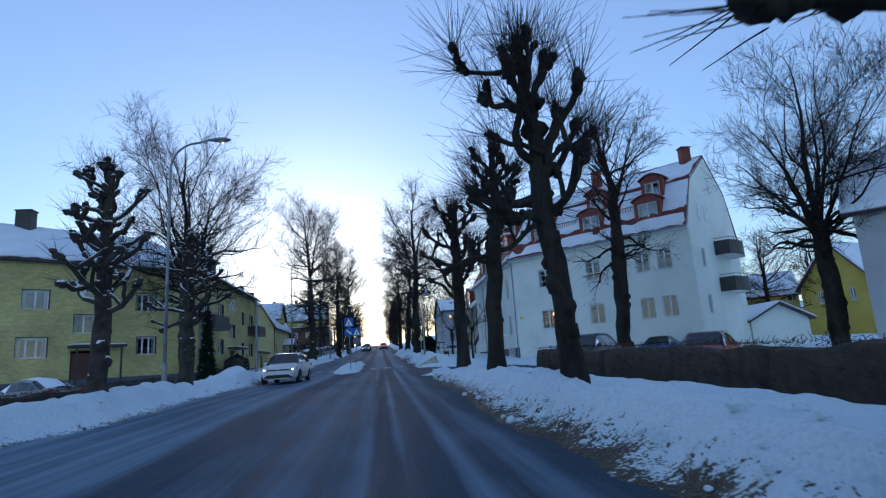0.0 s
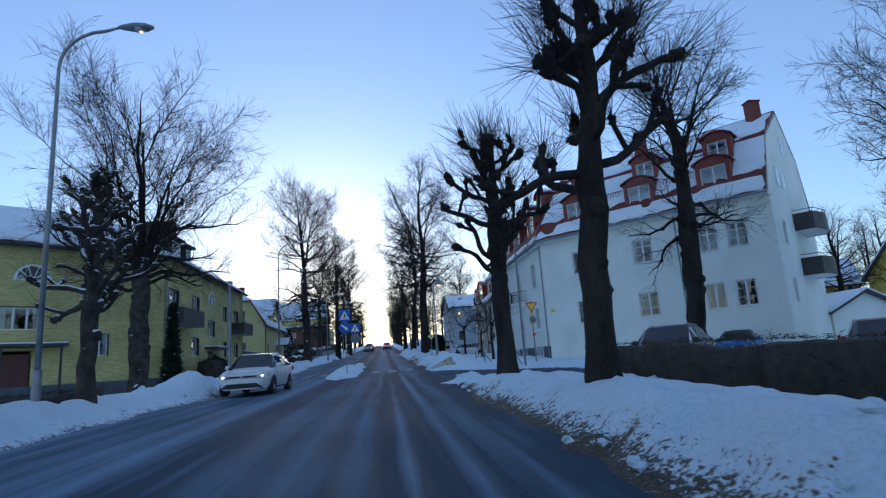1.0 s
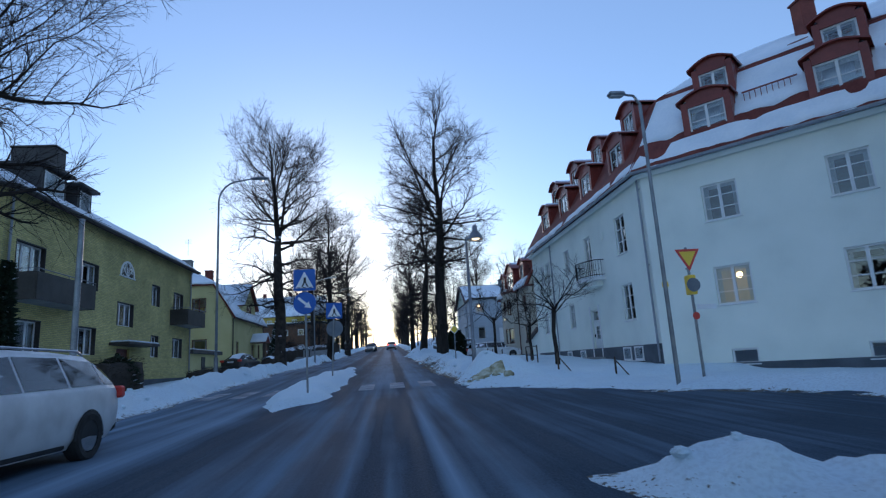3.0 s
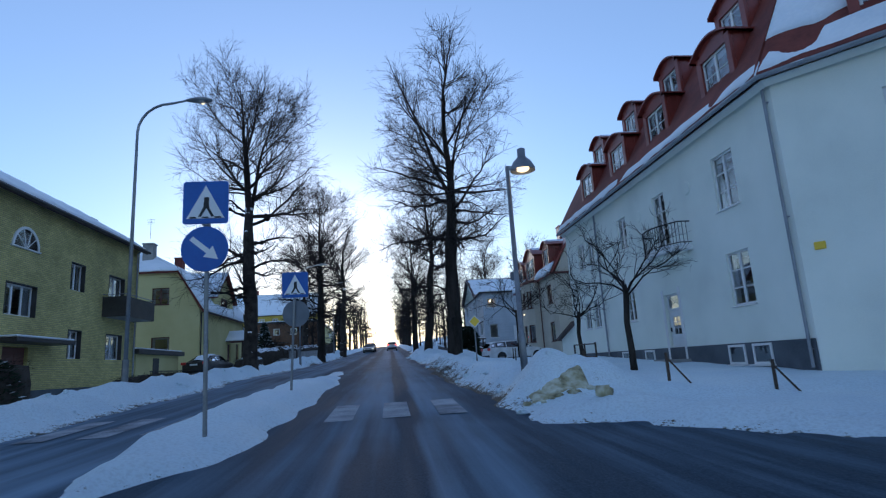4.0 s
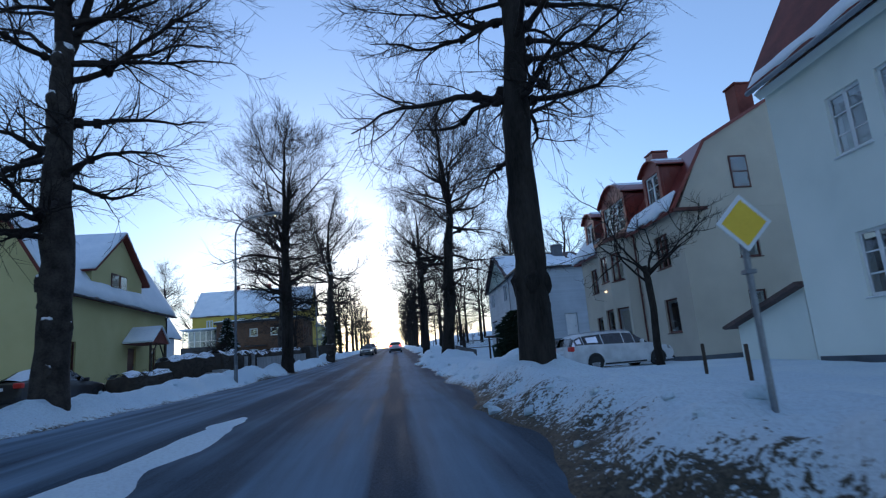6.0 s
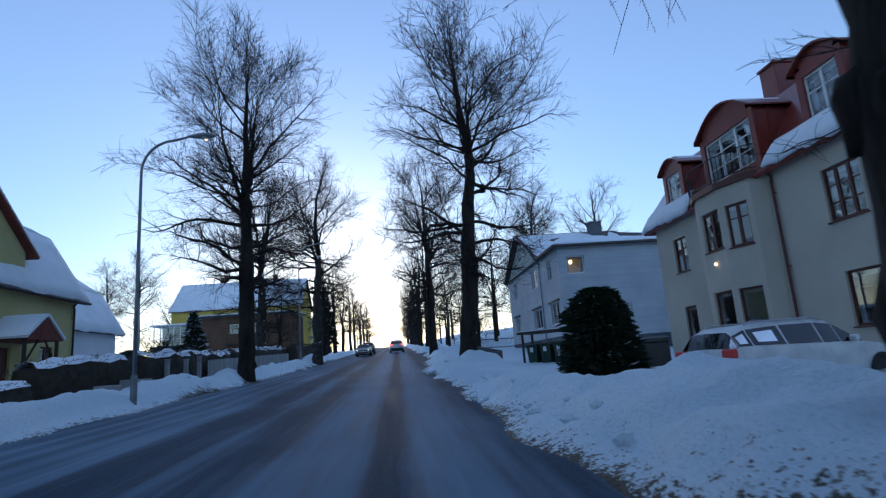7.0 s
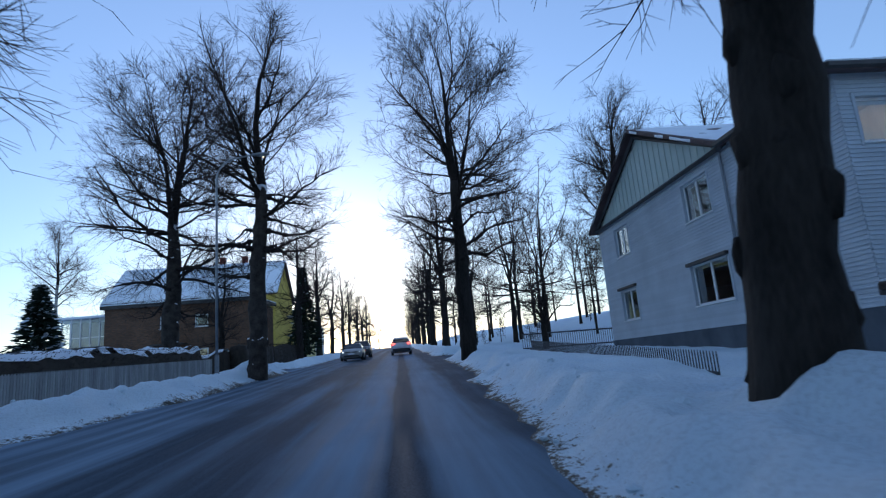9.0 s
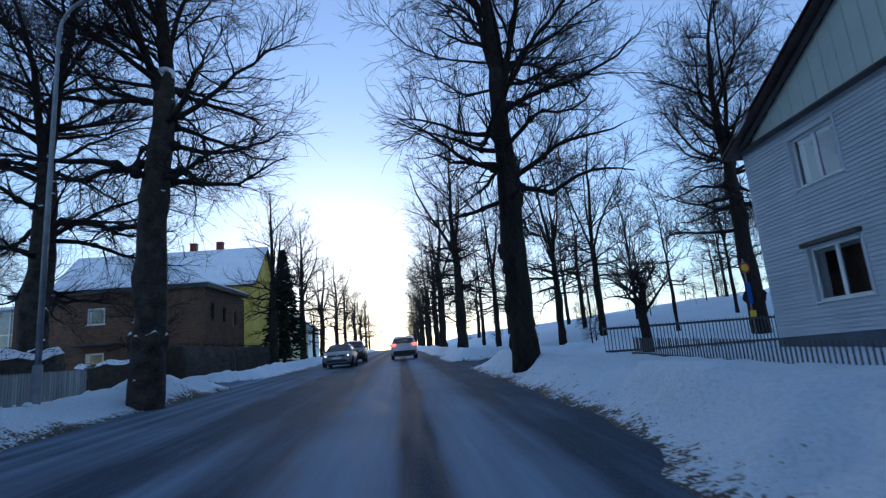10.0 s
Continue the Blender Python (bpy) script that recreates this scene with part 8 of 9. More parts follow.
# ---------------------------------------------------------------- cars
def car(name, label, x, y, rz, paint_mat, kind="wagon", lights=False, tails=False, snow=False, sink=0.0, z=None):
    """A car, its nose along local +y. Lofted body with glazed cabin, wheels, lamps, bumpers and mirrors."""
    L, Wd, H = {"wagon": (4.6, 1.8, 1.48), "suv": (4.65, 1.88, 1.68), "sedan": (4.7, 1.82, 1.45), "van": (4.7, 1.85, 1.6)}[kind]
    t = thing(name, (x, y, (z if z is not None else float(road_z(y))) - sink), label, "car", "", rz)
    back = -L / 2
    # stations: place from the tail (0..1), belt height, roof height, half width at the belt, at the roof, floor height
    if kind == "wagon":
        st = [(0.0, 0.62, 0.70, 0.70, 0.60, 0.36), (0.015, 0.9, 0.98, 0.82, 0.62, 0.28), (0.05, 0.98, 1.30, 0.86, 0.60, 0.24), (0.12, 0.98, 1.42, 0.89, 0.60, 0.2), (0.3, 0.96, 1.47, 0.9, 0.62, 0.18), (0.5, 0.94, 1.48, 0.9, 0.62, 0.18), (0.6, 0.93, 1.43, 0.9, 0.62, 0.18), (0.73, 0.92, 0.97, 0.89, 0.72, 0.18), (0.85, 0.84, 0.89, 0.87, 0.68, 0.2), (0.95, 0.74, 0.78, 0.82, 0.6, 0.22), (0.99, 0.6, 0.64, 0.72, 0.5, 0.26), (1.0, 0.5, 0.53, 0.66, 0.46, 0.3)]
        cab = (1, 7)
    elif kind == "suv":
        st = [(0.0, 0.72, 0.82, 0.78, 0.66, 0.4), (0.015, 1.02, 1.1, 0.87, 0.66, 0.32), (0.07, 1.08, 1.48, 0.91, 0.64, 0.28), (0.14, 1.08, 1.62, 0.93, 0.64, 0.26), (0.3, 1.06, 1.67, 0.94, 0.66, 0.24), (0.5, 1.05, 1.68, 0.94, 0.66, 0.24), (0.58, 1.04, 1.62, 0.94, 0.66, 0.24), (0.71, 1.03, 1.1, 0.93, 0.76, 0.24), (0.85, 0.98, 1.04, 0.91, 0.72, 0.26), (0.95, 0.86, 0.92, 0.86, 0.64, 0.28), (0.99, 0.7, 0.76, 0.78, 0.55, 0.32), (1.0, 0.6, 0.64, 0.7, 0.5, 0.36)]
        cab = (1, 7)
    elif kind == "van":
        st = [(0.0, 0.66, 0.75, 0.76, 0.62, 0.36), (0.012, 0.95, 1.04, 0.85, 0.64, 0.28), (0.06, 1.0, 1.42, 0.89, 0.62, 0.24), (0.13, 1.0, 1.55, 0.91, 0.62, 0.22), (0.3, 0.98, 1.6, 0.92, 0.64, 0.2), (0.5, 0.97, 1.59, 0.92, 0.64, 0.2), (0.6, 0.96, 1.52, 0.92, 0.64, 0.2), (0.74, 0.94, 1.0, 0.91, 0.72, 0.2), (0.86, 0.86, 0.92, 0.89, 0.68, 0.22), (0.95, 0.76, 0.81, 0.84, 0.6, 0.24), (0.99, 0.62, 0.66, 0.74, 0.5, 0.28), (1.0, 0.5, 0.54, 0.68, 0.46, 0.32)]
        cab = (1, 7)
    else:
        st = [(0.0, 0.66, 0.72, 0.7, 0.6, 0.36), (0.02, 0.88, 0.94, 0.82, 0.66, 0.28), (0.08, 0.97, 1.02, 0.86, 0.66, 0.24), (0.16, 0.98, 1.06, 0.88, 0.62, 0.2), (0.3, 0.96, 1.38, 0.9, 0.6, 0.18), (0.45, 0.94, 1.45, 0.9, 0.61, 0.18), (0.57, 0.93, 1.41, 0.9, 0.61, 0.18), (0.71, 0.92, 0.97, 0.89, 0.72, 0.18), (0.85, 0.84, 0.89, 0.87, 0.68, 0.2), (0.95, 0.74, 0.78, 0.82, 0.6, 0.22), (0.99, 0.6, 0.64, 0.72, 0.5, 0.26), (1.0, 0.5, 0.53, 0.66, 0.46, 0.3)]
        cab = (3, 7)
    k = Wd / 1.8
    rings = []
    for f, zb, zr, wb, wr, fl in st:
        yy = back + f * L
        wb, wr = wb * k, wr * k
        half = [(0.0, fl), (wb * 0.86, fl), (wb * 0.97, fl + 0.14), (wb, (fl + zb) / 2 + 0.05), (wb * 0.985, zb - 0.05), (wb * 0.95, zb), (wr + 0.02, zr - 0.09), (wr * 0.86, zr - 0.015), (0.0, zr)]
        rings.append([(px, yy, pz) for px, pz in half] + [(-px, yy, pz) for px, pz in half[-2:0:-1]])
    n = len(rings[0])
    body, glass = MB(), {"windscreen": MB(), "rear_window": MB()}
    panes = []
    vs = [p for r in rings for p in r]
    body.v = [tuple(p) for p in vs]
    for i in range(len(rings) - 1):
        for j in range(n):
            j2 = (j + 1) % n
            q = (i * n + j, i * n + j2, (i + 1) * n + j2, (i + 1) * n + j)
            side = j in (5, 10)
            top = j in (6, 7, 8, 9)
            if cab[0] <= i < cab[1] and side:
                c = [Vector(vs[a]) for a in q]
                m_ = sum(c, Vector()) / 4
                c2 = [m_ + (a - m_) * 0.93 for a in c]
                inner = [m_ + (a - m_) * 0.93 - Vector((0.02 if m_.x > 0 else -0.02, 0, 0)) for a in c]
                panes.append(MB().slab(c2, 0.008))
                o = len(body.v)
                body.v.extend([tuple(a) for a in c2])
                for e in range(4):
                    body.f.append((q[e], q[(e + 1) % 4], o + (e + 1) % 4, o + e))
            elif i == 6 and top:
                glass["windscreen"].slab([Vector(vs[a]) for a in q], 0.008)
            elif top and ((kind != "sedan" and i == 1) or (kind == "sedan" and i == 3)):
                glass["rear_window"].slab([Vector(vs[a]) for a in q], 0.008)
            else:
                body.f.append(q)
    body.f.append(tuple(range(n)))
    body.f.append(tuple(reversed(range((len(rings) - 1) * n, len(rings) * n))))
    bo = part("body", body, paint_mat, t, smooth=True)
    bo.data.set_sharp_from_angle(angle=radians(38))
    for nm, g in glass.items():
        part(nm, g, CAR_GLASS, t, "dark car glass")
    for g in panes:
        part("side_window", g, CAR_GLASS, t, "dark car glass")
    for sx in (-0.38, 0.38):
        for yy in (0.0, -0.95):
            seat = MB()
            seat.box(sx - 0.24, yy - 0.1, 0.4, sx + 0.24, yy + 0.05, 1.08, bev=0.05)
            seat.box(sx - 0.13, yy - 0.08, 1.1, sx + 0.13, yy, 1.26, bev=0.03)
            part("seat", seat, TRIM_BLACK, t, "dark seat with headrest inside")
    part("cabin_floor", MB().box(-0.75, -L * 0.38, 0.38, 0.75, L * 0.22, 0.42), TRIM_BLACK, t)
    # wheels, arches and sills
    wr_ = 0.32 if kind != "suv" else 0.36
    for wy in (-L * 0.29, L * 0.305):
        for sx in (-1, 1):
            hx = Wd / 2 - 0.1
            m = Matrix.Translation((sx * hx, wy, wr_))
            ty = MB()
            nn = 20
            prof = [(-0.1, wr_ * 0.66), (-0.11, wr_ * 0.9), (-0.08, wr_), (0.08, wr_), (0.11, wr_ * 0.9), (0.1, wr_ * 0.66)]
            for px, pr in prof:
                for q in range(nn):
                    a = 2 * math.pi * q / nn
                    ty.v.append((px, pr * math.cos(a), pr * math.sin(a)))
            for i in range(len(prof)):
                i2 = (i + 1) % len(prof)
                for q in range(nn):
                    q2 = (q + 1) % nn
                    ty.f.append((i * nn + q, i * nn + q2, i2 * nn + q2, i2 * nn + q))
            wh = part("wheel", ty, RUBBER, t, "black tyre", smooth=False, m=m)
            rm = MB()
            for q in range(5):
                a = 2 * math.pi * q / 5
                rm.box(-0.012, -0.05, 0.03, 0.012, 0.05, wr_ * 0.64, Matrix.Translation((sx * 0.07, 0, 0)) @ Matrix.Rotation(a, 4, "X"))
            rm.tube([(sx * 0.05, 0, 0), (sx * 0.085, 0, 0)], 0.07, 10)
            rm.tube([(-0.09, 0, 0), (-0.02 * sx, 0, 0)], wr_ * 0.6, 16)
            part("rim", rm, ALLOY, wh, "alloy rim")
            ar = MB()
            nn = 18
            ra, rb = wr_ + 0.03, wr_ + 0.1
            xo = sx * (Wd / 2 + 0.006)
            for q in range(nn + 1):
                a = math.pi * (q / nn) * 1.06 - 0.03 * math.pi
                for rr in (0.0, ra if kind != "suv" else rb):
                    ar.v.append((xo if rr > 0 else xo, wy + rr * math.cos(a), wr_ + rr * math.sin(a)))
            for q in range(nn):
                ar.f.append((q * 2, q * 2 + 1, q * 2 + 3, q * 2 + 2))
            part("wheel_arch", ar, TRIM_BLACK, t, "dark wheel arch")
            wh.matrix_basis = Matrix.Translation((sx * (Wd / 2 - 0.085), wy, wr_))
    for sx in (-1, 1):
        part("sill", MB().box(sx * (Wd / 2 - 0.1) - 0.03, -L * 0.2, 0.2, sx * (Wd / 2 - 0.1) + 0.03, L * 0.2, 0.32, bev=0.02), TRIM_BLACK, t)
        part("mirror", MB().box(sx * (Wd / 2 + 0.02) - 0.1, L * 0.15, 0.93 * H / 1.48, sx * (Wd / 2 + 0.02) + 0.1, L * 0.15 + 0.1, 1.07 * H / 1.48, bev=0.03), paint_mat, t)
        zl = 0.64 if kind != "suv" else 0.8
        hl = MB().add([(sx * 0.48 * k, L / 2 + 0.006, zl - 0.04), (sx * 0.48 * k, L / 2 - 0.015, zl + 0.03), (sx * 0.84 * k, L / 2 - 0.36, zl + 0.12), (sx * 0.87 * k, L / 2 - 0.3, zl + 0.0), (sx * 0.7 * k, L / 2 - 0.06, zl - 0.06),
                       (sx * 0.45 * k, L / 2 - 0.3, zl - 0.04), (sx * 0.45 * k, L / 2 - 0.3, zl + 0.03), (sx * 0.78 * k, L / 2 - 0.5, zl + 0.1), (sx * 0.78 * k, L / 2 - 0.5, zl + 0.0), (sx * 0.6 * k, L / 2 - 0.4, zl - 0.06)],
                      [(0, 1, 2, 3, 4), (9, 8, 7, 6, 5), (0, 5, 6, 1), (1, 6, 7, 2), (2, 7, 8, 3), (3, 8, 9, 4), (4, 9, 5, 0)])
        head_ = part("headlight", hl, LAMP_LENS, t, "clear slanting headlight")
        part("beam", MB().lump((sx * 0.66 * k, L / 2 - 0.12, zl + 0.015), 0.05, 3, 10, 0.0, 0.7), HEAD_WHITE if lights else ALLOY, head_, "glowing lamp" if lights else "unlit lamp")
        zt = 0.88 if kind != "suv" else 1.02
        tlm = MB().box(sx * 0.72 * k - 0.17, back - 0.01, zt - 0.1, sx * 0.72 * k + 0.16, back + 0.14, zt + 0.08, bev=0.03)
        part("tail_light", tlm, TAIL_RED if tails else SIGN_RED, t, "red tail light")
        if kind in ("wagon", "suv", "van"):
            part("roof_rail", MB().tube([(sx * 0.56, -L * 0.36, H - 0.06), (sx * 0.56, -L * 0.33, H - 0.005), (sx * 0.57, 0.1, H + 0.01), (sx * 0.57, 0.3, H - 0.05)], 0.018, 6), ALLOY, t)
    part("rear_bumper", MB().box(-Wd * 0.43, back - 0.03, 0.3, Wd * 0.43, back + 0.12, 0.6 if kind == "suv" else 0.48, bev=0.05), TRIM_BLACK, t)
    zg = 0.0 if kind != "suv" else 0.14
    part("grille", MB().prism([(-0.7 * k, 0.27 + zg), (0.7 * k, 0.27 + zg), (0.5 * k, 0.42 + zg), (-0.5 * k, 0.42 + zg)], L / 2 - 0.12, L / 2 + 0.012), TRIM_BLACK, t, "wide dark lower grille")
    part("lip", MB().box(-0.6 * k, L / 2 - 0.16, 0.215 + zg, 0.6 * k, L / 2 + 0.005, 0.262 + zg, bev=0.015), paint_mat, t)
    part("upper_grille", MB().box(-0.5 * k, L / 2 - 0.2, 0.615 + zg, 0.5 * k, L / 2 + 0.004, 0.675 + zg, bev=0.015), TRIM_BLACK, t)
    part("badge", MB().tube([(0, L / 2 + 0.004, 0.645 + zg), (0, L / 2 + 0.016, 0.645 + zg)], 0.055, 14), ALLOY, t)
    part("plate_bar", MB().box(-0.26, L / 2 + 0.012, 0.455 + zg, 0.26, L / 2 + 0.03, 0.56 + zg), SIGN_WHITE, t, "plain pale plate bar")
    part("plate_bar", MB().box(-0.26, back - 0.045, 0.72, 0.26, back - 0.032, 0.83), SIGN_WHITE, t, "plain pale plate bar")
    if snow:
        sn = MB()
        rt = [(f, zr, wr) for f, zb, zr, wb, wr, fl in st[2:7]]
        for f, zr, wr in rt:
            for q in range(7):
                u = -1 + q / 3
                sn.v.append((wr * k * 0.9 * u, back + f * L, zr + 0.07 * (1 - u * u) - 0.035 * abs(u)))
        for i in range(len(rt) - 1):
            for q in range(6):
                sn.f.append((i * 7 + q, i * 7 + q + 1, i * 7 + q + 8, i * 7 + q + 7))
        part("roof_snow", sn, SNOW, t, "snow on the roof", smooth=True)
    return t


P_WHITE, P_SILVER, P_BLACK, P_RED, P_DARK, P_BLUE = paint("car_white", (0.7, 0.71, 0.72)), paint("car_silver", (0.28, 0.28, 0.27)), paint("car_black", (0.012, 0.012, 0.014)), paint("car_red", (0.3, 0.02, 0.02)), paint("car_dark", (0.03, 0.025, 0.025)), paint("car_blue", (0.02, 0.12, 0.4))
car("suv", "white compact suv with red tail lights glowing, driving ahead", 0.72, 138.5, 0.5, P_WHITE, "suv", tails=True)
car("station_wagon", "white station wagon with headlights on, coming down the street", -4.8, 30.3, 178, P_WHITE, "wagon", lights=True)
car("sedan", "silver-grey saloon with headlights on, coming down the street", -3.3, 131.5, 180, P_SILVER, "sedan", lights=True)
car("suv", "dark suv behind the silver saloon", -3.2, 140.0, 180, P_DARK, "suv", lights=False)
car("suv", "black suv parked in the side street behind the hedge", 9.6, 26.0, 138, P_BLACK, "suv", z=0.36)
car("sedan", "red estate car parked behind the hedge", 12.4, 20.6, 140, P_RED, "wagon", z=0.22)
car("sedan", "blue car parked against the white house", 17.6, 34.4, 139, P_BLUE, "sedan", z=0.45)
car("station_wagon", "white station wagon parked in the snowy drive beside the house", 9.45, 72.9, -80, P_WHITE, "wagon", z=1.72)
car("sedan", "dark saloon parked beside the cream house with snow on it", -12.2, 73.2, -8, P_DARK, "sedan", snow=True, z=1.95)
car("sedan", "pale car with a snowed-over windscreen near the yellow house", -15.0, 26.8, 60, P_SILVER, "sedan", snow=True, z=0.15)


# ---------------------------------------------------------------- hedges, bushes and conifers
def hedge(name, label, pts, w, h, seed, snow=True, dens=150):
    """A clipped winter hedge: a dark tangle of twigs over a rough core, capped by snow."""
    rng = random.Random(seed)
    o = Vector((pts[0][0], pts[0][1], gz(*pts[0])))
    t = thing(name, tuple(o), label, "hedge")
    core, tw, sn = MB(), MB(), MB()
    for (ax, ay), (bx, by) in zip(pts[:-1], pts[1:]):
        d = Vector((bx - ax, by - ay, 0))
        ln = d.length
        d.normalize()
        nrm = Vector((-d.y, d.x, 0))
        k = max(2, int(ln / 0.5))
        base = len(core.v)
        za, zb = gz(ax, ay), gz(bx, by)
        for i in range(k + 1):
            x, y = ax + d.x * ln * i / k, ay + d.y * ln * i / k
            z = gz(x, y)
            hh = h * (0.9 + 0.12 * noise.noise(Vector((x, y, seed))))
            ww = w / 2 * (0.82 + 0.15 * noise.noise(Vector((y, x, seed))))
            p = Vector((x, y, z)) - o
            for s, zz in ((-1, -0.2), (-1.0, hh * 0.5), (-0.8, hh * 0.92), (0, hh * 0.97), (0.8, hh * 0.92), (1.0, hh * 0.5), (1, -0.2)):
                core.v.append(tuple(p + nrm * ww * s + Vector((0, 0, zz))))
            if snow:
                for s, zz in ((-0.85, hh * 0.93), (-0.5, hh + 0.1), (0, hh + 0.14 + 0.06 * noise.noise(Vector((x * 2, y * 2, 0)))), (0.5, hh + 0.1), (0.85, hh * 0.93)):
                    sn.v.append(tuple(p + nrm * ww * s + Vector((0, 0, zz + 0.05 * noise.noise(Vector((x * 3, y * 3, s)))))))
        core.f.append(tuple(base + j for j in range(7)))
        core.f.append(tuple(base + k * 7 + j for j in reversed(range(7))))
        for i in range(k):
            for j in range(6):
                a = base + i * 7 + j
                core.f.append((a, a + 1, a + 8, a + 7))
        if snow:
            b0 = len(sn.v) - (k + 1) * 5
            for i in range(k):
                for j in range(4):
                    if noise.noise(Vector((ax + d.x * i, ay + d.y * i * 0.9, j + seed))) > -0.25:
                        a = b0 + i * 5 + j
                        sn.f.append((a, a + 1, a + 6, a + 5))
        for q in range(int(ln * dens)):
            x = rng.random() * ln
            s = rng.choice((-1, -1, 1, 0))
            hz = rng.uniform(0.05, h)
            px, py = ax + d.x * x, ay + d.y * x
            p = Vector((px, py, za + (zb - za) * x / ln)) - o
            p = p + nrm * (w / 2 * (s * 0.85 if s else rng.uniform(-0.8, 0.8))) + Vector((0, 0, hz if s else h * 0.93))
            dd = (nrm * s * 0.7 + Vector((rng.uniform(-0.7, 0.7), rng.uniform(-0.7, 0.7), rng.uniform(-0.2, 0.9)))).normalized()
            l2 = rng.uniform(0.08, 0.22) if s else rng.uniform(0.04, 0.12)
            tw.tube([p, p + dd * l2], [0.009, 0.003], 3, cap=False)
    part("core", core, HEDGE_LEAF, t, smooth=True)
    tagged(part("branchwork", fast_mesh("branchwork", HEDGE_LEAF, tw.v, tw.f), None, t), kind="stuff")
    if snow and sn.f:
        part("snow_cap", sn, SNOW, t, "lumpy snow on the hedge", smooth=True)
    return t


hedge("hedge", "long dark clipped hedge, bare in winter, with snow at its foot", [(7.5, 2.0), (7.6, 10.0), (7.6, 18.0), (7.3, 25.0)], 1.0, 1.1, 3, snow=False)
hedge("hedge", "dark garden hedge with lumpy snow on top beside the street", [(-10.6, 79.5), (-9.6, 84.0), (-9.6, 90.0), (-9.7, 96.5)], 1.3, 1.5, 5)
hedge("hedge", "dark garden hedge with lumpy snow behind the picket fence", [(-9.75, 97.5), (-9.75, 112.5)], 1.3, 1.6, 7)
hedge("hedge", "low dark hedge before the yellow house", [(-10.2, 12.0), (-10.3, 22.0), (-10.6, 30.0)], 0.8, 0.55, 9, snow=False)
hedge("hedge", "high dark hedge beside the brown house", [(-10.6, 123.5), (-10.8, 133.0), (-10.6, 143.0)], 1.6, 2.0, 11, snow=False)
hedge("hedge", "dark hedge with snow before the brown house", [(-15.0, 124.0), (-11.2, 123.0)], 1.2, 1.6, 13, snow=True)
hedge("bush", "dark garden shrubs dusted with snow by the cream house", [(-10.5, 74.8), (-10.2, 78.5)], 1.3, 0.9, 15, snow=True)
hedge("bush", "dark shrubs before the yellow house front", [(-12.2, 48.5), (-12.0, 52.0)], 1.3, 1.6, 17, snow=False)
hedge("hedge", "low hedge along the yellow house", [(-11.0, 57.0), (-11.0, 63.5)], 0.6, 0.5, 19, snow=False)


def conifer(name, label, x, y, h, r, seed, tufts=1500, cone=True, snow=0.1, tip=0.28, lift=0.2):
    """Evergreen of many drooping tufts round a stem, dense and uneven."""
    rng = random.Random(seed)
    t = thing(name, (x, y, gz(x, y) - 0.1), label, "conifer")
    part("trunk", MB().tube([(0, 0, -0.2), (0, 0, h * 0.95)], [max(0.06, r * 0.09), 0.02], 7), BARK, t)
    f, s = MB(), MB()
    for k in range(tufts):
        u = rng.random() ** 0.8
        z = lift + (h - lift) * u
        if cone:
            rr = r * (1 - u) ** (0.4 if name == "yew_bush" else 1.0) * rng.uniform(0.45, 1.08) + 0.05
        else:
            rr = r * math.sqrt(max(0.0, 1 - (2 * abs(u - 0.42)) ** 2.2)) * rng.uniform(0.6, 1.08)
        a = rng.uniform(0, 6.28)
        rr *= 1 + (0.55 if name == "yew_bush" else 0.3) * noise.noise(Vector((2.2 * math.cos(a), 2.2 * math.sin(a), z * 1.6 + seed)))
        p = Vector((rr * math.cos(a), rr * math.sin(a), z))
        out = Vector((math.cos(a), math.sin(a), rng.uniform(-0.45, 0.35) if cone else rng.uniform(-0.2, 0.8))).normalized()
        side = Vector((-math.sin(a), math.cos(a), rng.uniform(-0.3, 0.3))).normalized()
        l, w = rng.uniform(0.6, 1.5) * tip * (1.3 if cone else 1), rng.uniform(0.12, 0.34) * tip
        q = p - out * l * 0.5
        up = out.cross(side).normalized() * w * 0.35
        mb = s if (rng.random() < snow and u > 0.15) else f
        mb.add([q, q + out * l * 0.5 + side * w + up, q + out * l, q + out * l * 0.5 - side * w + up, q + out * l * 0.45 - up * 1.6], [(0, 1, 4), (1, 2, 4), (2, 3, 4), (3, 0, 4), (0, 3, 2, 1)])
    core = MB()
    n = 9
    for i in range(8):
        u = i / 7
        rr = ((0.62 if name in ("yew_bush", "cypress") else 0.3) * r * (1 - u) ** (0.45 if name == "yew_bush" else 1.0) + 0.03) if cone else r * 0.72 * math.sqrt(max(0.02, 1 - (2 * abs(u - 0.42) * 0.95) ** 2.2))
        for k in range(n):
            a = 2 * math.pi * k / n
            q = rr * (1 + 0.15 * rng.uniform(-1, 1))
            core.v.append((q * math.cos(a), q * math.sin(a), lift + (h * 0.97 - lift) * u))
    for i in range(7):
        for k in range(n):
            core.f.append((i * n + k, i * n + (k + 1) % n, (i + 1) * n + (k + 1) % n, (i + 1) * n + k))
    part("inner_foliage", core, NEEDLE, t, smooth=True)
    part("foliage", fast_mesh("foliage", NEEDLE, f.v, f.f), None, t)
    if s.f:
        tagged(part("caught_snow", fast_mesh("caught_snow", SNOW, s.v, s.f), None, t), "snow caught in the foliage", kind="stuff")
    return t


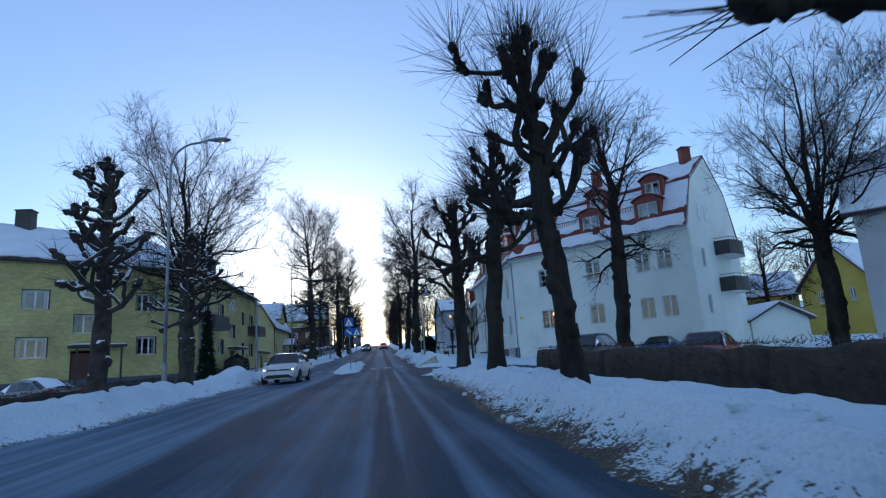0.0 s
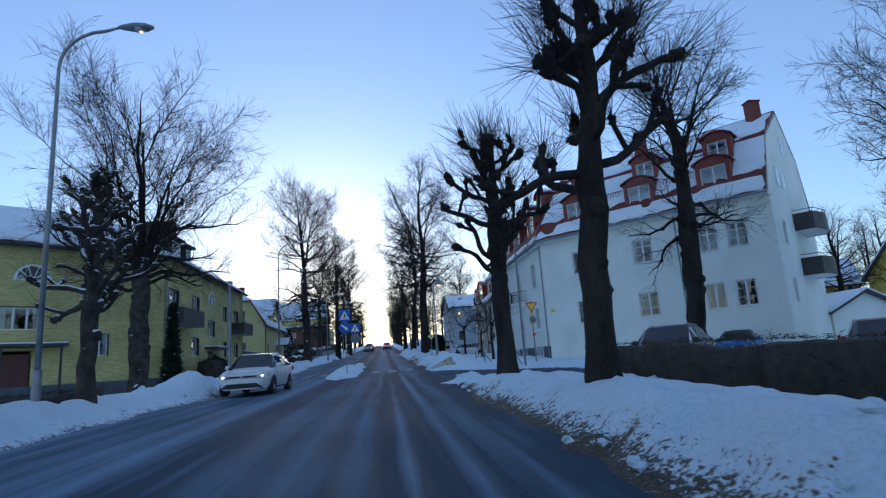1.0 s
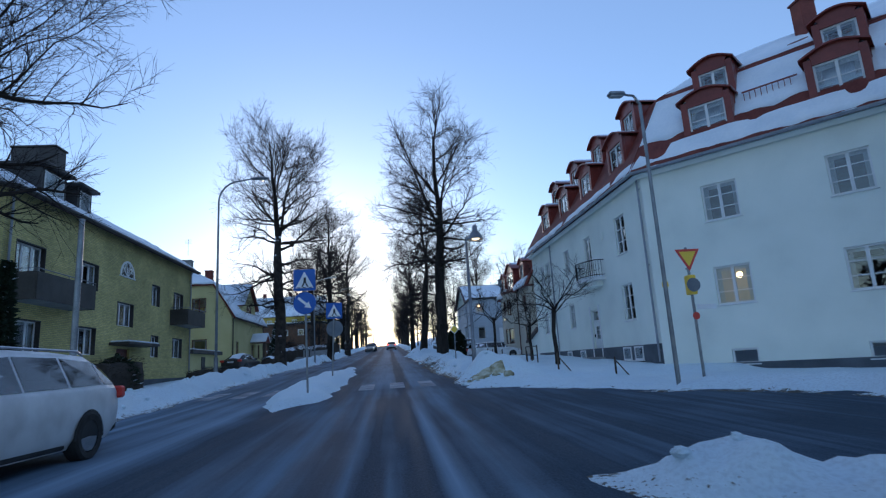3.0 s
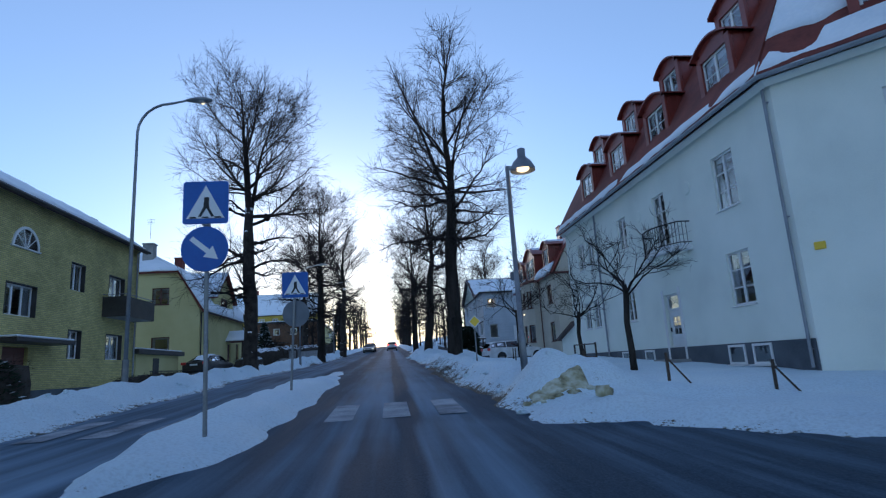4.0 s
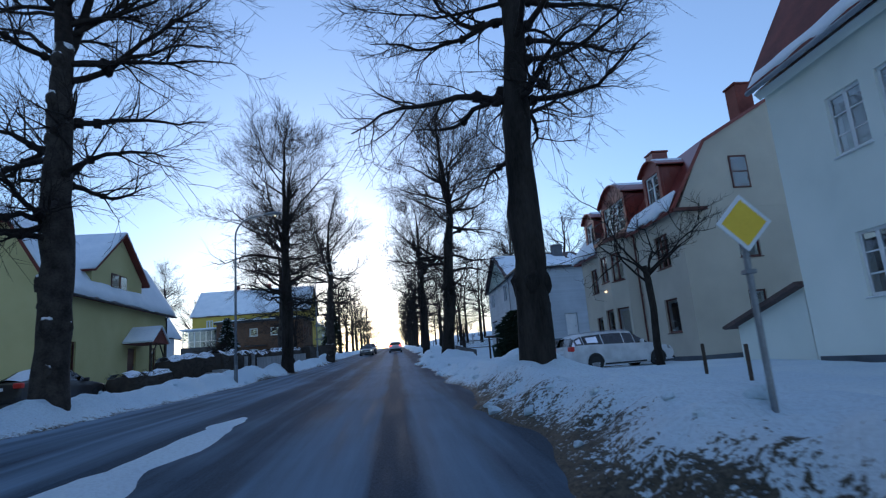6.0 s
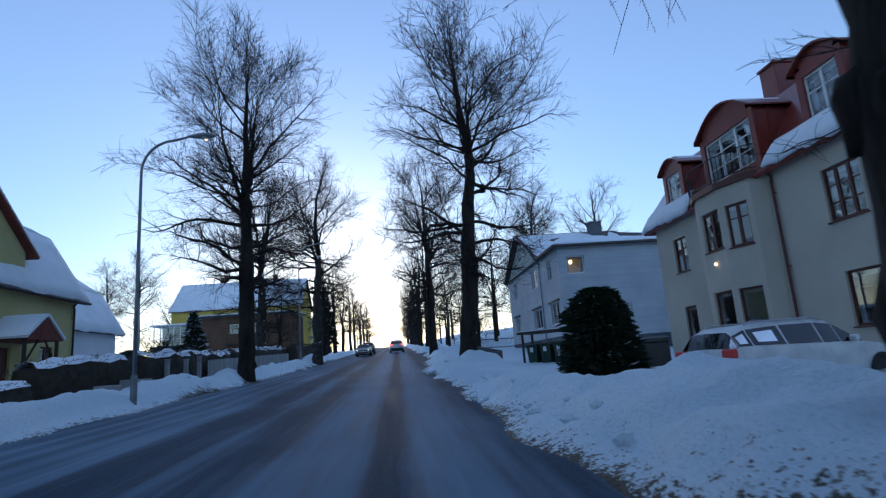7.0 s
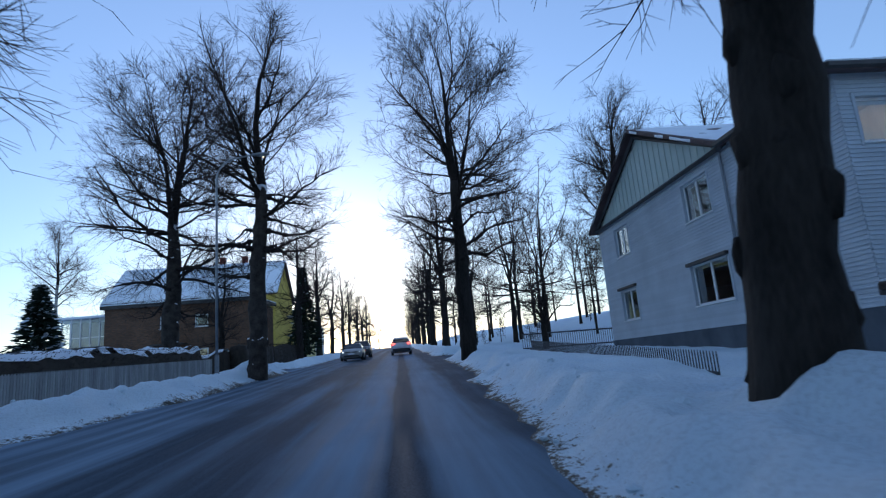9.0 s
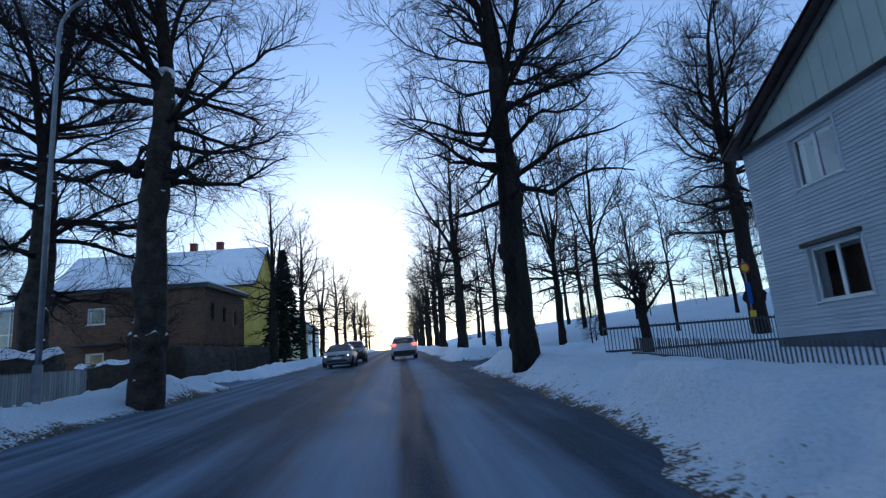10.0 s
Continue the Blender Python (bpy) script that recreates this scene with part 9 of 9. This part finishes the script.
conifer("yew_bush", "large dark yew bush with snow at its foot by the drive", 6.45, 76.3, 2.75, 1.1, 3, 7000, True, 0.008, 0.27, 0.05)
wc = thing("waste_container", (10.3, 81.8, gz(10.3, 81.8)), "large dark waste container with a lid standing in the snow", "waste container", rz=-12)
part("tub", MB().box(-0.62, -0.42, 0.14, 0.62, 0.42, 1.02, bev=0.04), BALCONY_DARK, wc)
part("rim", MB().box(-0.66, -0.46, 1.022, 0.66, 0.46, 1.08, bev=0.015), BALCONY_DARK, wc)
part("lid", MB().prism([(-0.44, 1.082), (0.44, 1.082), (0.4, 1.16), (0.0, 1.24), (-0.4, 1.16)], -0.64, 0.64, "x"), BALCONY_DARK, wc, "low curved lid")
for x in (-0.5, 0.5):
    for y in (-0.32, 0.32):
        part("wheel", MB().tube([(x - 0.03, y, 0.07), (x + 0.03, y, 0.07)], 0.075, 10), RUBBER, wc)
conifer("cypress", "dark columnar evergreen against the yellow brick wall", -12.6, 43.4, 5.2, 0.6, 5, 2600, True, 0.02, 0.3, 0.1)
conifer("spruce", "tall dark spruce beside the street past the brown house", -9.4, 144.5, 10.0, 1.9, 6, 2200, True, 0.03, 0.5, 0.6)
conifer("spruce", "snow-dusted dark spruce in a garden", -16.8, 112.0, 5.6, 1.7, 7, 1800, True, 0.15, 0.4, 0.3)
conifer("spruce", "dark juniper beside the yellow house door", -12.3, 51.0, 1.9, 0.9, 10, 1200, False, 0.05, 0.22, 0.05)

# ---------------------------------------------------------------- fences
def picket(h, w=0.075):
    return MB().prism([(-w / 2, 0), (w / 2, 0), (w / 2, h - 0.06), (0, h), (-w / 2, h - 0.06)], -0.011, 0.011)


def picket_fence(name, label, a, b, h, gap, mat, w=0.075, rails=(0.25, 0.75), lift=0.0):
    a, b = Vector(a), Vector(b)
    d = b - a
    ln = d.length
    d.normalize()
    ang = math.degrees(math.atan2(d.y, d.x))
    z0 = gz(a.x, a.y) - 0.15 + lift
    z1 = gz(b.x, b.y) - 0.15 + lift
    t = thing(name, (a.x, a.y, z0), label, "fence", "", ang)
    pk = picket(h, w).mesh("picket", mat)
    n = int(ln / gap)
    for k in range(n):
        u = k * gap
        part("picket", pk, mat, t, m=Matrix.Translation((u, 0, (z1 - z0) * u / ln)))
    for r in rails:
        rb = MB()
        rb.add([(0, 0.012, h * r - 0.035), (ln, 0.012, h * r - 0.035 + z1 - z0), (ln, 0.05, h * r - 0.035 + z1 - z0), (0, 0.05, h * r - 0.035), (0, 0.012, h * r + 0.035), (ln, 0.012, h * r + 0.035 + z1 - z0), (ln, 0.05, h * r + 0.035 + z1 - z0), (0, 0.05, h * r + 0.035)],
               [(0, 3, 2, 1), (4, 5, 6, 7), (0, 1, 5, 4), (1, 2, 6, 5), (2, 3, 7, 6), (3, 0, 4, 7)])
        part("rail", rb, mat, t)
    return t


picket_fence("picket_fence", "weathered grey picket fence before the snowy hedge", (-8.75, 90.8), (-8.9, 113.0), 1.05, 0.115, WOOD_GREY, 0.09)
IRON_GREY = mottled("grey_iron", (0.05, 0.055, 0.06), (0.1, 0.105, 0.11), 4, 0.5, metal=0.3, bump=0)
picket_fence("picket_fence", "thin grey picket fence half buried along the grey house garden", (6.9, 94.0), (7.0, 110.5), 0.62, 0.12, IRON_GREY, 0.02, (0.3,))
picket_fence("iron_fence", "low dark iron fence beside the garden", (7.2, 113.2), (15.5, 113.0), 0.95, 0.12, IRON_GREY, 0.02, (0.12, 0.9), 0.1)
for (px, py) in ((-8.9, 86.0), (-8.7, 87.6), (-8.6, 89.0)):
    po = MB().box(-0.09, -0.09, -0.3, 0.09, 0.09, 1.0, bev=0.02).box(-0.11, -0.11, 1.0, 0.11, 0.11, 1.08, bev=0.02)
    lone("gate_post", po, CONCRETE, "pale square concrete gate post in the snow", "post", m=pose(px, py, gz(px, py)), group="gate posts")
for (bx, by, bl, bz) in ((-8.6, 80.5, 2.2, 20), (-8.9, 83.2, 1.4, 0)):
    st = MB().box(-bl / 2, -0.3, -0.3, bl / 2, 0.3, 0.3, bev=0.03)
    lone("stone_block", st, CONCRETE, "low grey stone edging block with snow", "stone block", m=pose(bx, by, gz(bx, by), 0, 0, 90 + bz))
sp = MB().box(-0.17, -0.17, -0.3, 0.17, 0.17, 0.75, bev=0.03).box(-0.2, -0.2, 0.75, 0.2, 0.2, 0.83, bev=0.02)
lone("gate_pillar", sp, CONCRETE, "grey stone gate pillar beside the drive", "pillar", m=pose(5.7, 77.4, gz(5.7, 77.4)))
# thin posts with stays along the pavement before the white house
for k, (px, py) in enumerate(((8.13, 42.7), (6.35, 43.6), (6.9, 50.5), (6.45, 54.3), (6.3, 56.4), (6.6, 59.7), (6.9, 61.6))):
    t = thing("fence_post", (px, py, gz(px, py) - 0.2), "short dark wooden fence post in the snow", "post", "fence posts by the pavement")
    part("post", MB().box(-0.028, -0.028, 0, 0.028, 0.028, 0.8, bev=0.008), WOOD_DARK, t)
    if k in (0, 1):
        part("stay", MB().tube([(0.03, 0, 0.66), (0.42, -0.15, 0.1)], 0.022, 6), WOOD_DARK, t)
fr = MB()
for z in (0.35, 0.8):
    fr.tube([(0, 0, z), (0, 2.3, z + 0.03)], 0.025, 6)
for k in range(3):
    fr.box(-0.025, 1.15 * k - 0.025, -0.2, 0.025, 1.15 * k + 0.025, 0.85)
lone("low_fence", fr, WOOD_DARK, "short stretch of dark rail fence in the snow", "fence", m=pose(7.6, 51.2, gz(7.6, 51.2)))

# ---------------------------------------------------------------- bin shelter
def bins():
    x, y = 8.55, 89.55
    z = gz(x, y) - 0.03
    t = thing("bin_shelter", (x, y, z), "dark open timber bin shelter with a flat roof", "shelter", "", -42)
    for sx in (-1.25, 1.25):
        for sy in (-0.5, 0.55):
            part("post", MB().box(sx - 0.05, sy - 0.05, -0.2, sx + 0.05, sy + 0.05, 1.55, bev=0.01), WOOD_DARK, t)
    part("roof", MB().box(-1.45, -0.75, 1.55, 1.45, 0.8, 1.66, bev=0.02), WOOD_DARK, t)
    part("roof_snow", MB().box(-1.42, -0.7, 1.662, 1.4, 0.75, 1.7, bev=0.02), SNOW, t)
    part("back_wall", MB().box(-1.25, 0.56, 0.0, 1.25, 0.6, 0.9), WOOD_DARK, t)
    bg = mottled("bin_green", (0.01, 0.03, 0.018), (0.02, 0.05, 0.03), 4, 0.5, bump=0.05)
    for k in range(3):
        b = thing("wheelie_bin", (x - 0.15 + 0.56 * (k - 1), y - 0.15 - 0.5 * (k - 1), z), "dark green wheeled bin with a pale label", "bin", "wheeled bins", -42)
        body = MB()
        w0, w1 = 0.24, 0.29
        body.add([(-w0, -w0, 0.06), (w0, -w0, 0.06), (w0, w0, 0.06), (-w0, w0, 0.06), (-w1, -w1 - 0.03, 0.95), (w1, -w1 - 0.03, 0.95), (w1, w1, 0.95), (-w1, w1, 0.95)], [(0, 3, 2, 1), (4, 5, 6, 7), (0, 1, 5, 4), (1, 2, 6, 5), (2, 3, 7, 6), (3, 0, 4, 7)])
        part("body", body, bg, b)
        part("lid", MB().add([(-0.31, -0.36, 0.95), (0.31, -0.36, 0.95), (0.31, 0.33, 1.02), (-0.31, 0.33, 1.02), (-0.29, -0.34, 1.0), (0.29, -0.34, 1.0), (0.29, 0.31, 1.08), (-0.29, 0.31, 1.08)], [(0, 3, 2, 1), (4, 5, 6, 7), (0, 1, 5, 4), (1, 2, 6, 5), (2, 3, 7, 6), (3, 0, 4, 7)]), bg, b)
        part("label", MB().box(-0.09, -0.335, 0.62, 0.09, -0.322, 0.85, Matrix.Rotation(radians(0), 4, "X")), SIGN_WHITE, b, "pale square label")
        for sx in (-0.2, 0.2):
            part("wheel", MB().tube([(sx - 0.02, 0.24, 0.09), (sx + 0.02, 0.24, 0.09)], 0.09, 10), RUBBER, b)


bins()
wl = MB().box(-3.0, -0.12, -0.3, 3.5, 0.12, 0.75, bev=0.03)
lone("garden_wall", wl, WOOD_DARK, "low dark boarded garden wall by the bins", "wall", m=pose(9.0, 85.2, gz(9.0, 85.2), 0, 0, 78))
lone("wall_snow", MB().box(-2.95, -0.14, 0.752, 3.45, 0.14, 0.86, bev=0.04), SNOW, "snow lying along the garden wall", "snow", m=pose(9.0, 85.2, gz(9.0, 85.2), 0, 0, 78))

# ---------------------------------------------------------------- smaller trees of gardens, the hill and the distance
APPLE = spread_meshes(61, 3.2, 0.16, 1.3, 1.7, 10)
tree("apple_tree", APPLE, 8.2, 112.2, "small gnarled apple tree with a flat tangled crown", "", 20, 1.0)
tree("apple_tree", APPLE, -11.8, 93.0, "small bare garden tree dusted with snow", "", 200, 0.9)


SLIM = [bare_tree(71, 11.5, 0.15, 2.6, 2.8, BARREL, 30, 4, 0.25, 0.8, 1.6, 0.45, twiglets=0), bare_tree(72, 10.0, 0.12, 2.4, 2.5, BARREL, 26, 3, 0.3, 0.8, 1.6, 0.45, twiglets=0),
        bare_tree(73, 8.0, 0.09, 2.2, 1.8, EGG, 20, 2, 0.3, 0.8, 1.6, 0.45, twiglets=0), bare_tree(74, 12.5, 0.18, 2.8, 3.2, BARREL, 34, 4, 0.22, 0.8, 1.6, 0.45, twiglets=0)]
BIRCH = bare_tree(75, 15.5, 0.2, 3.5, 3.6, EGG, 40, 2, 0.5, 0.8, 1.3, 0.35, 0.05, BARK_BIRCH, 15)
rs = random.Random(5)
for x, y, k, s in ((9.5, 126, 3, 1.1), (11.0, 131, 0, 1.15), (7.8, 137, 3, 1.1), (12.6, 128, 3, 1.15), (14.5, 137, 0, 1.1), (10.2, 143, 1, 1.0), (17.0, 133, 1, 1.0), (8.6, 150, 0, 1.1), (16, 146, 0, 1.0), (20, 140, 1, 1.0), (15.2, 124, 2, 1.0), (18.4, 122, 2, 1.05), (20.5, 127, 2, 1.1), (23, 131, 2, 1.0), (12.0, 152, 1, 1.0), (22, 124, 2, 0.95), (25.5, 136, 1, 0.9), (28, 128, 2, 1.0), (30, 140, 0, 0.9), (19.5, 150, 1, 0.9), (25, 150, 3, 0.8), (7.2, 160, 3, 1.0), (9.4, 172, 0, 1.0), (14, 165, 1, 0.9), (33, 150, 1, 0.9)):
    tree("young_tree", SLIM[k], x, y, "bare slim tree on the snowy hillside", "trees on the hillside", rs.uniform(0, 360), s)
for k in range(34):
    x, y = rs.uniform(6.5, 30), rs.uniform(121, 158)
    tree("shrub", SLIM[1 + k % 2], x, y, "bare sapling in the snow on the hillside", "saplings on the hillside", rs.uniform(0, 360), rs.uniform(0.22, 0.42), sink=0.4)
tree("lime_tree", LIMES[0], 15.8, 118.0, "tall bare tree behind the grey house", "", 60, 0.9, sz=0.9)
tree("lime_tree", FAR_LIMES[0], 22.5, 118.0, "tall bare tree behind the grey house", "", 60, 1.0, sz=1.0)
tree("birch", BIRCH, -38, 150, "pale drooping birch beyond the gardens", "", 0, 1.15)
tree("birch", BIRCH, -29, 122, "pale drooping birch beyond the gardens", "", 90, 0.75)
tree("birch", BIRCH, -33, 104, "pale drooping birch behind the white gambrel house", "", 40, 1.0)
tree("birch", BIRCH, -46, 128, "pale drooping birch beyond the gardens", "", 200, 0.9)
for x, y, k, s in ((-30, 75, 0, 1.1), (-40, 170, 0, 1.0), (29, 52, 1, 0.75), (34, 46, 0, 0.7), (40, 58, 1, 0.8), (44, 52, 0, 0.75), (50, 60, 1, 0.8), (36, 62, 1, 0.8), (27, 92, 0, 0.85), (31, 100, 1, 0.8), (-12.0, 124.5, 1, 0.62), (-24, 175, 0, 0.9), (13, 185, 1, 0.8), (-16, 205, 0, 0.8)):
    tree("garden_tree", FAR_LIMES[k], x, y, "bare tree in the gardens behind the houses", "background trees", rs.uniform(0, 360), s, sz=s * 0.85)
for k in range(10):
    x, y = -2.0 + rs.uniform(-6, 7), 262 + rs.uniform(-10, 25)
    tree("young_tree", SLIM[k % 4], x + (4 if x > 0 else -5), y, "far bare tree where the street crests", "far trees at the crest", rs.uniform(0, 360), 0.9)

# snow thrown about the tree feet and clods along the banks
cl = MB()
rc = random.Random(9)
for k in range(300):
    y = rc.uniform(2, 125)
    right = rc.random() < 0.62
    x = (1.9 + abs(rc.gauss(0.3, 0.7))) if right else (-6.4 - abs(rc.gauss(0.25, 0.5)))
    if bare(np.array([x]), np.array([y]))[0] < 0.15:
        continue
    r = rc.uniform(0.03, 0.11)
    cl.lump((x, y, gz(x, y) + r * 0.3), r, k, 6, 0.35, 0.7)
lone("snow_clods", cl, GROUND_MAT, "scattered clods of ploughed snow along the banks", "snow", kind="stuff")

# the ploughed heap past the crossing, its broken face stained with slush
DIRTY_ICE = mottled("dirty_ice", (0.05, 0.04, 0.018), (0.62, 0.62, 0.5), 3.2, 0.7, bump=0.8, fine=9, dist=0.06, c3=(0.34, 0.31, 0.18))
hz0 = gz(3.6, 42.4)
hp = thing("snow_heap", (3.6, 42.4, hz0), "broken face of yellow-brown slush ice in a ploughed heap of snow", "snow heap")
face = MB()
nu, nv = 34, 20
for j in range(nv + 1):
    for i in range(nu + 1):
        u, v = i / nu, j / nv
        x = 2.75 + 1.6 * u
        y = 42.0 + 0.2 * u + (0.5 + 0.28 * u) * v
        rim = min(u, 1 - u, v * 0.7, (1 - v) * 0.7) * 5
        k = noise.noise(Vector((x * 2.2, y * 2.2, 3.0))) + 0.6 * abs(noise.noise(Vector((x * 5.5, y * 5.5, 9.0))))
        face.v.append((x - 3.6, y - 42.4, gz(x, y) - hz0 - 0.1 + min(1.0, max(0.0, rim)) * (0.13 + 0.1 * k)))
for j in range(nv):
    for i in range(nu):
        a = j * (nu + 1) + i
        face.f.append((a, a + 1, a + nu + 2, a + nu + 1))
part("ice_face", face, DIRTY_ICE, hp, smooth=True)
rh = random.Random(21)
for k in range(7):
    x, y = 2.9 + 0.2 * k + rh.uniform(-0.06, 0.06), 42.1 + 0.03 * k + rh.uniform(-0.08, 0.1)
    r = rh.uniform(0.05, 0.11)
    part("ice_lump", MB().lump(Vector((x - 3.6, y - 42.4, gz(x, y) - hz0)), r, 300 + k, 9, 0.42, 0.6), DIRTY_ICE, hp, "lump of brown frozen slush", smooth=True)
for x, y, r in ((4.0, 41.3, 0.15), (4.12, 41.42, 0.12)):
    part("ice_lump", MB().lump(Vector((x - 3.6, y - 42.4, gz(x, y) - hz0 + r * 0.3)), r, int(r * 1000), 9, 0.35, 0.8), DIRTY_ICE, hp, "lump of brown frozen slush", smooth=True)
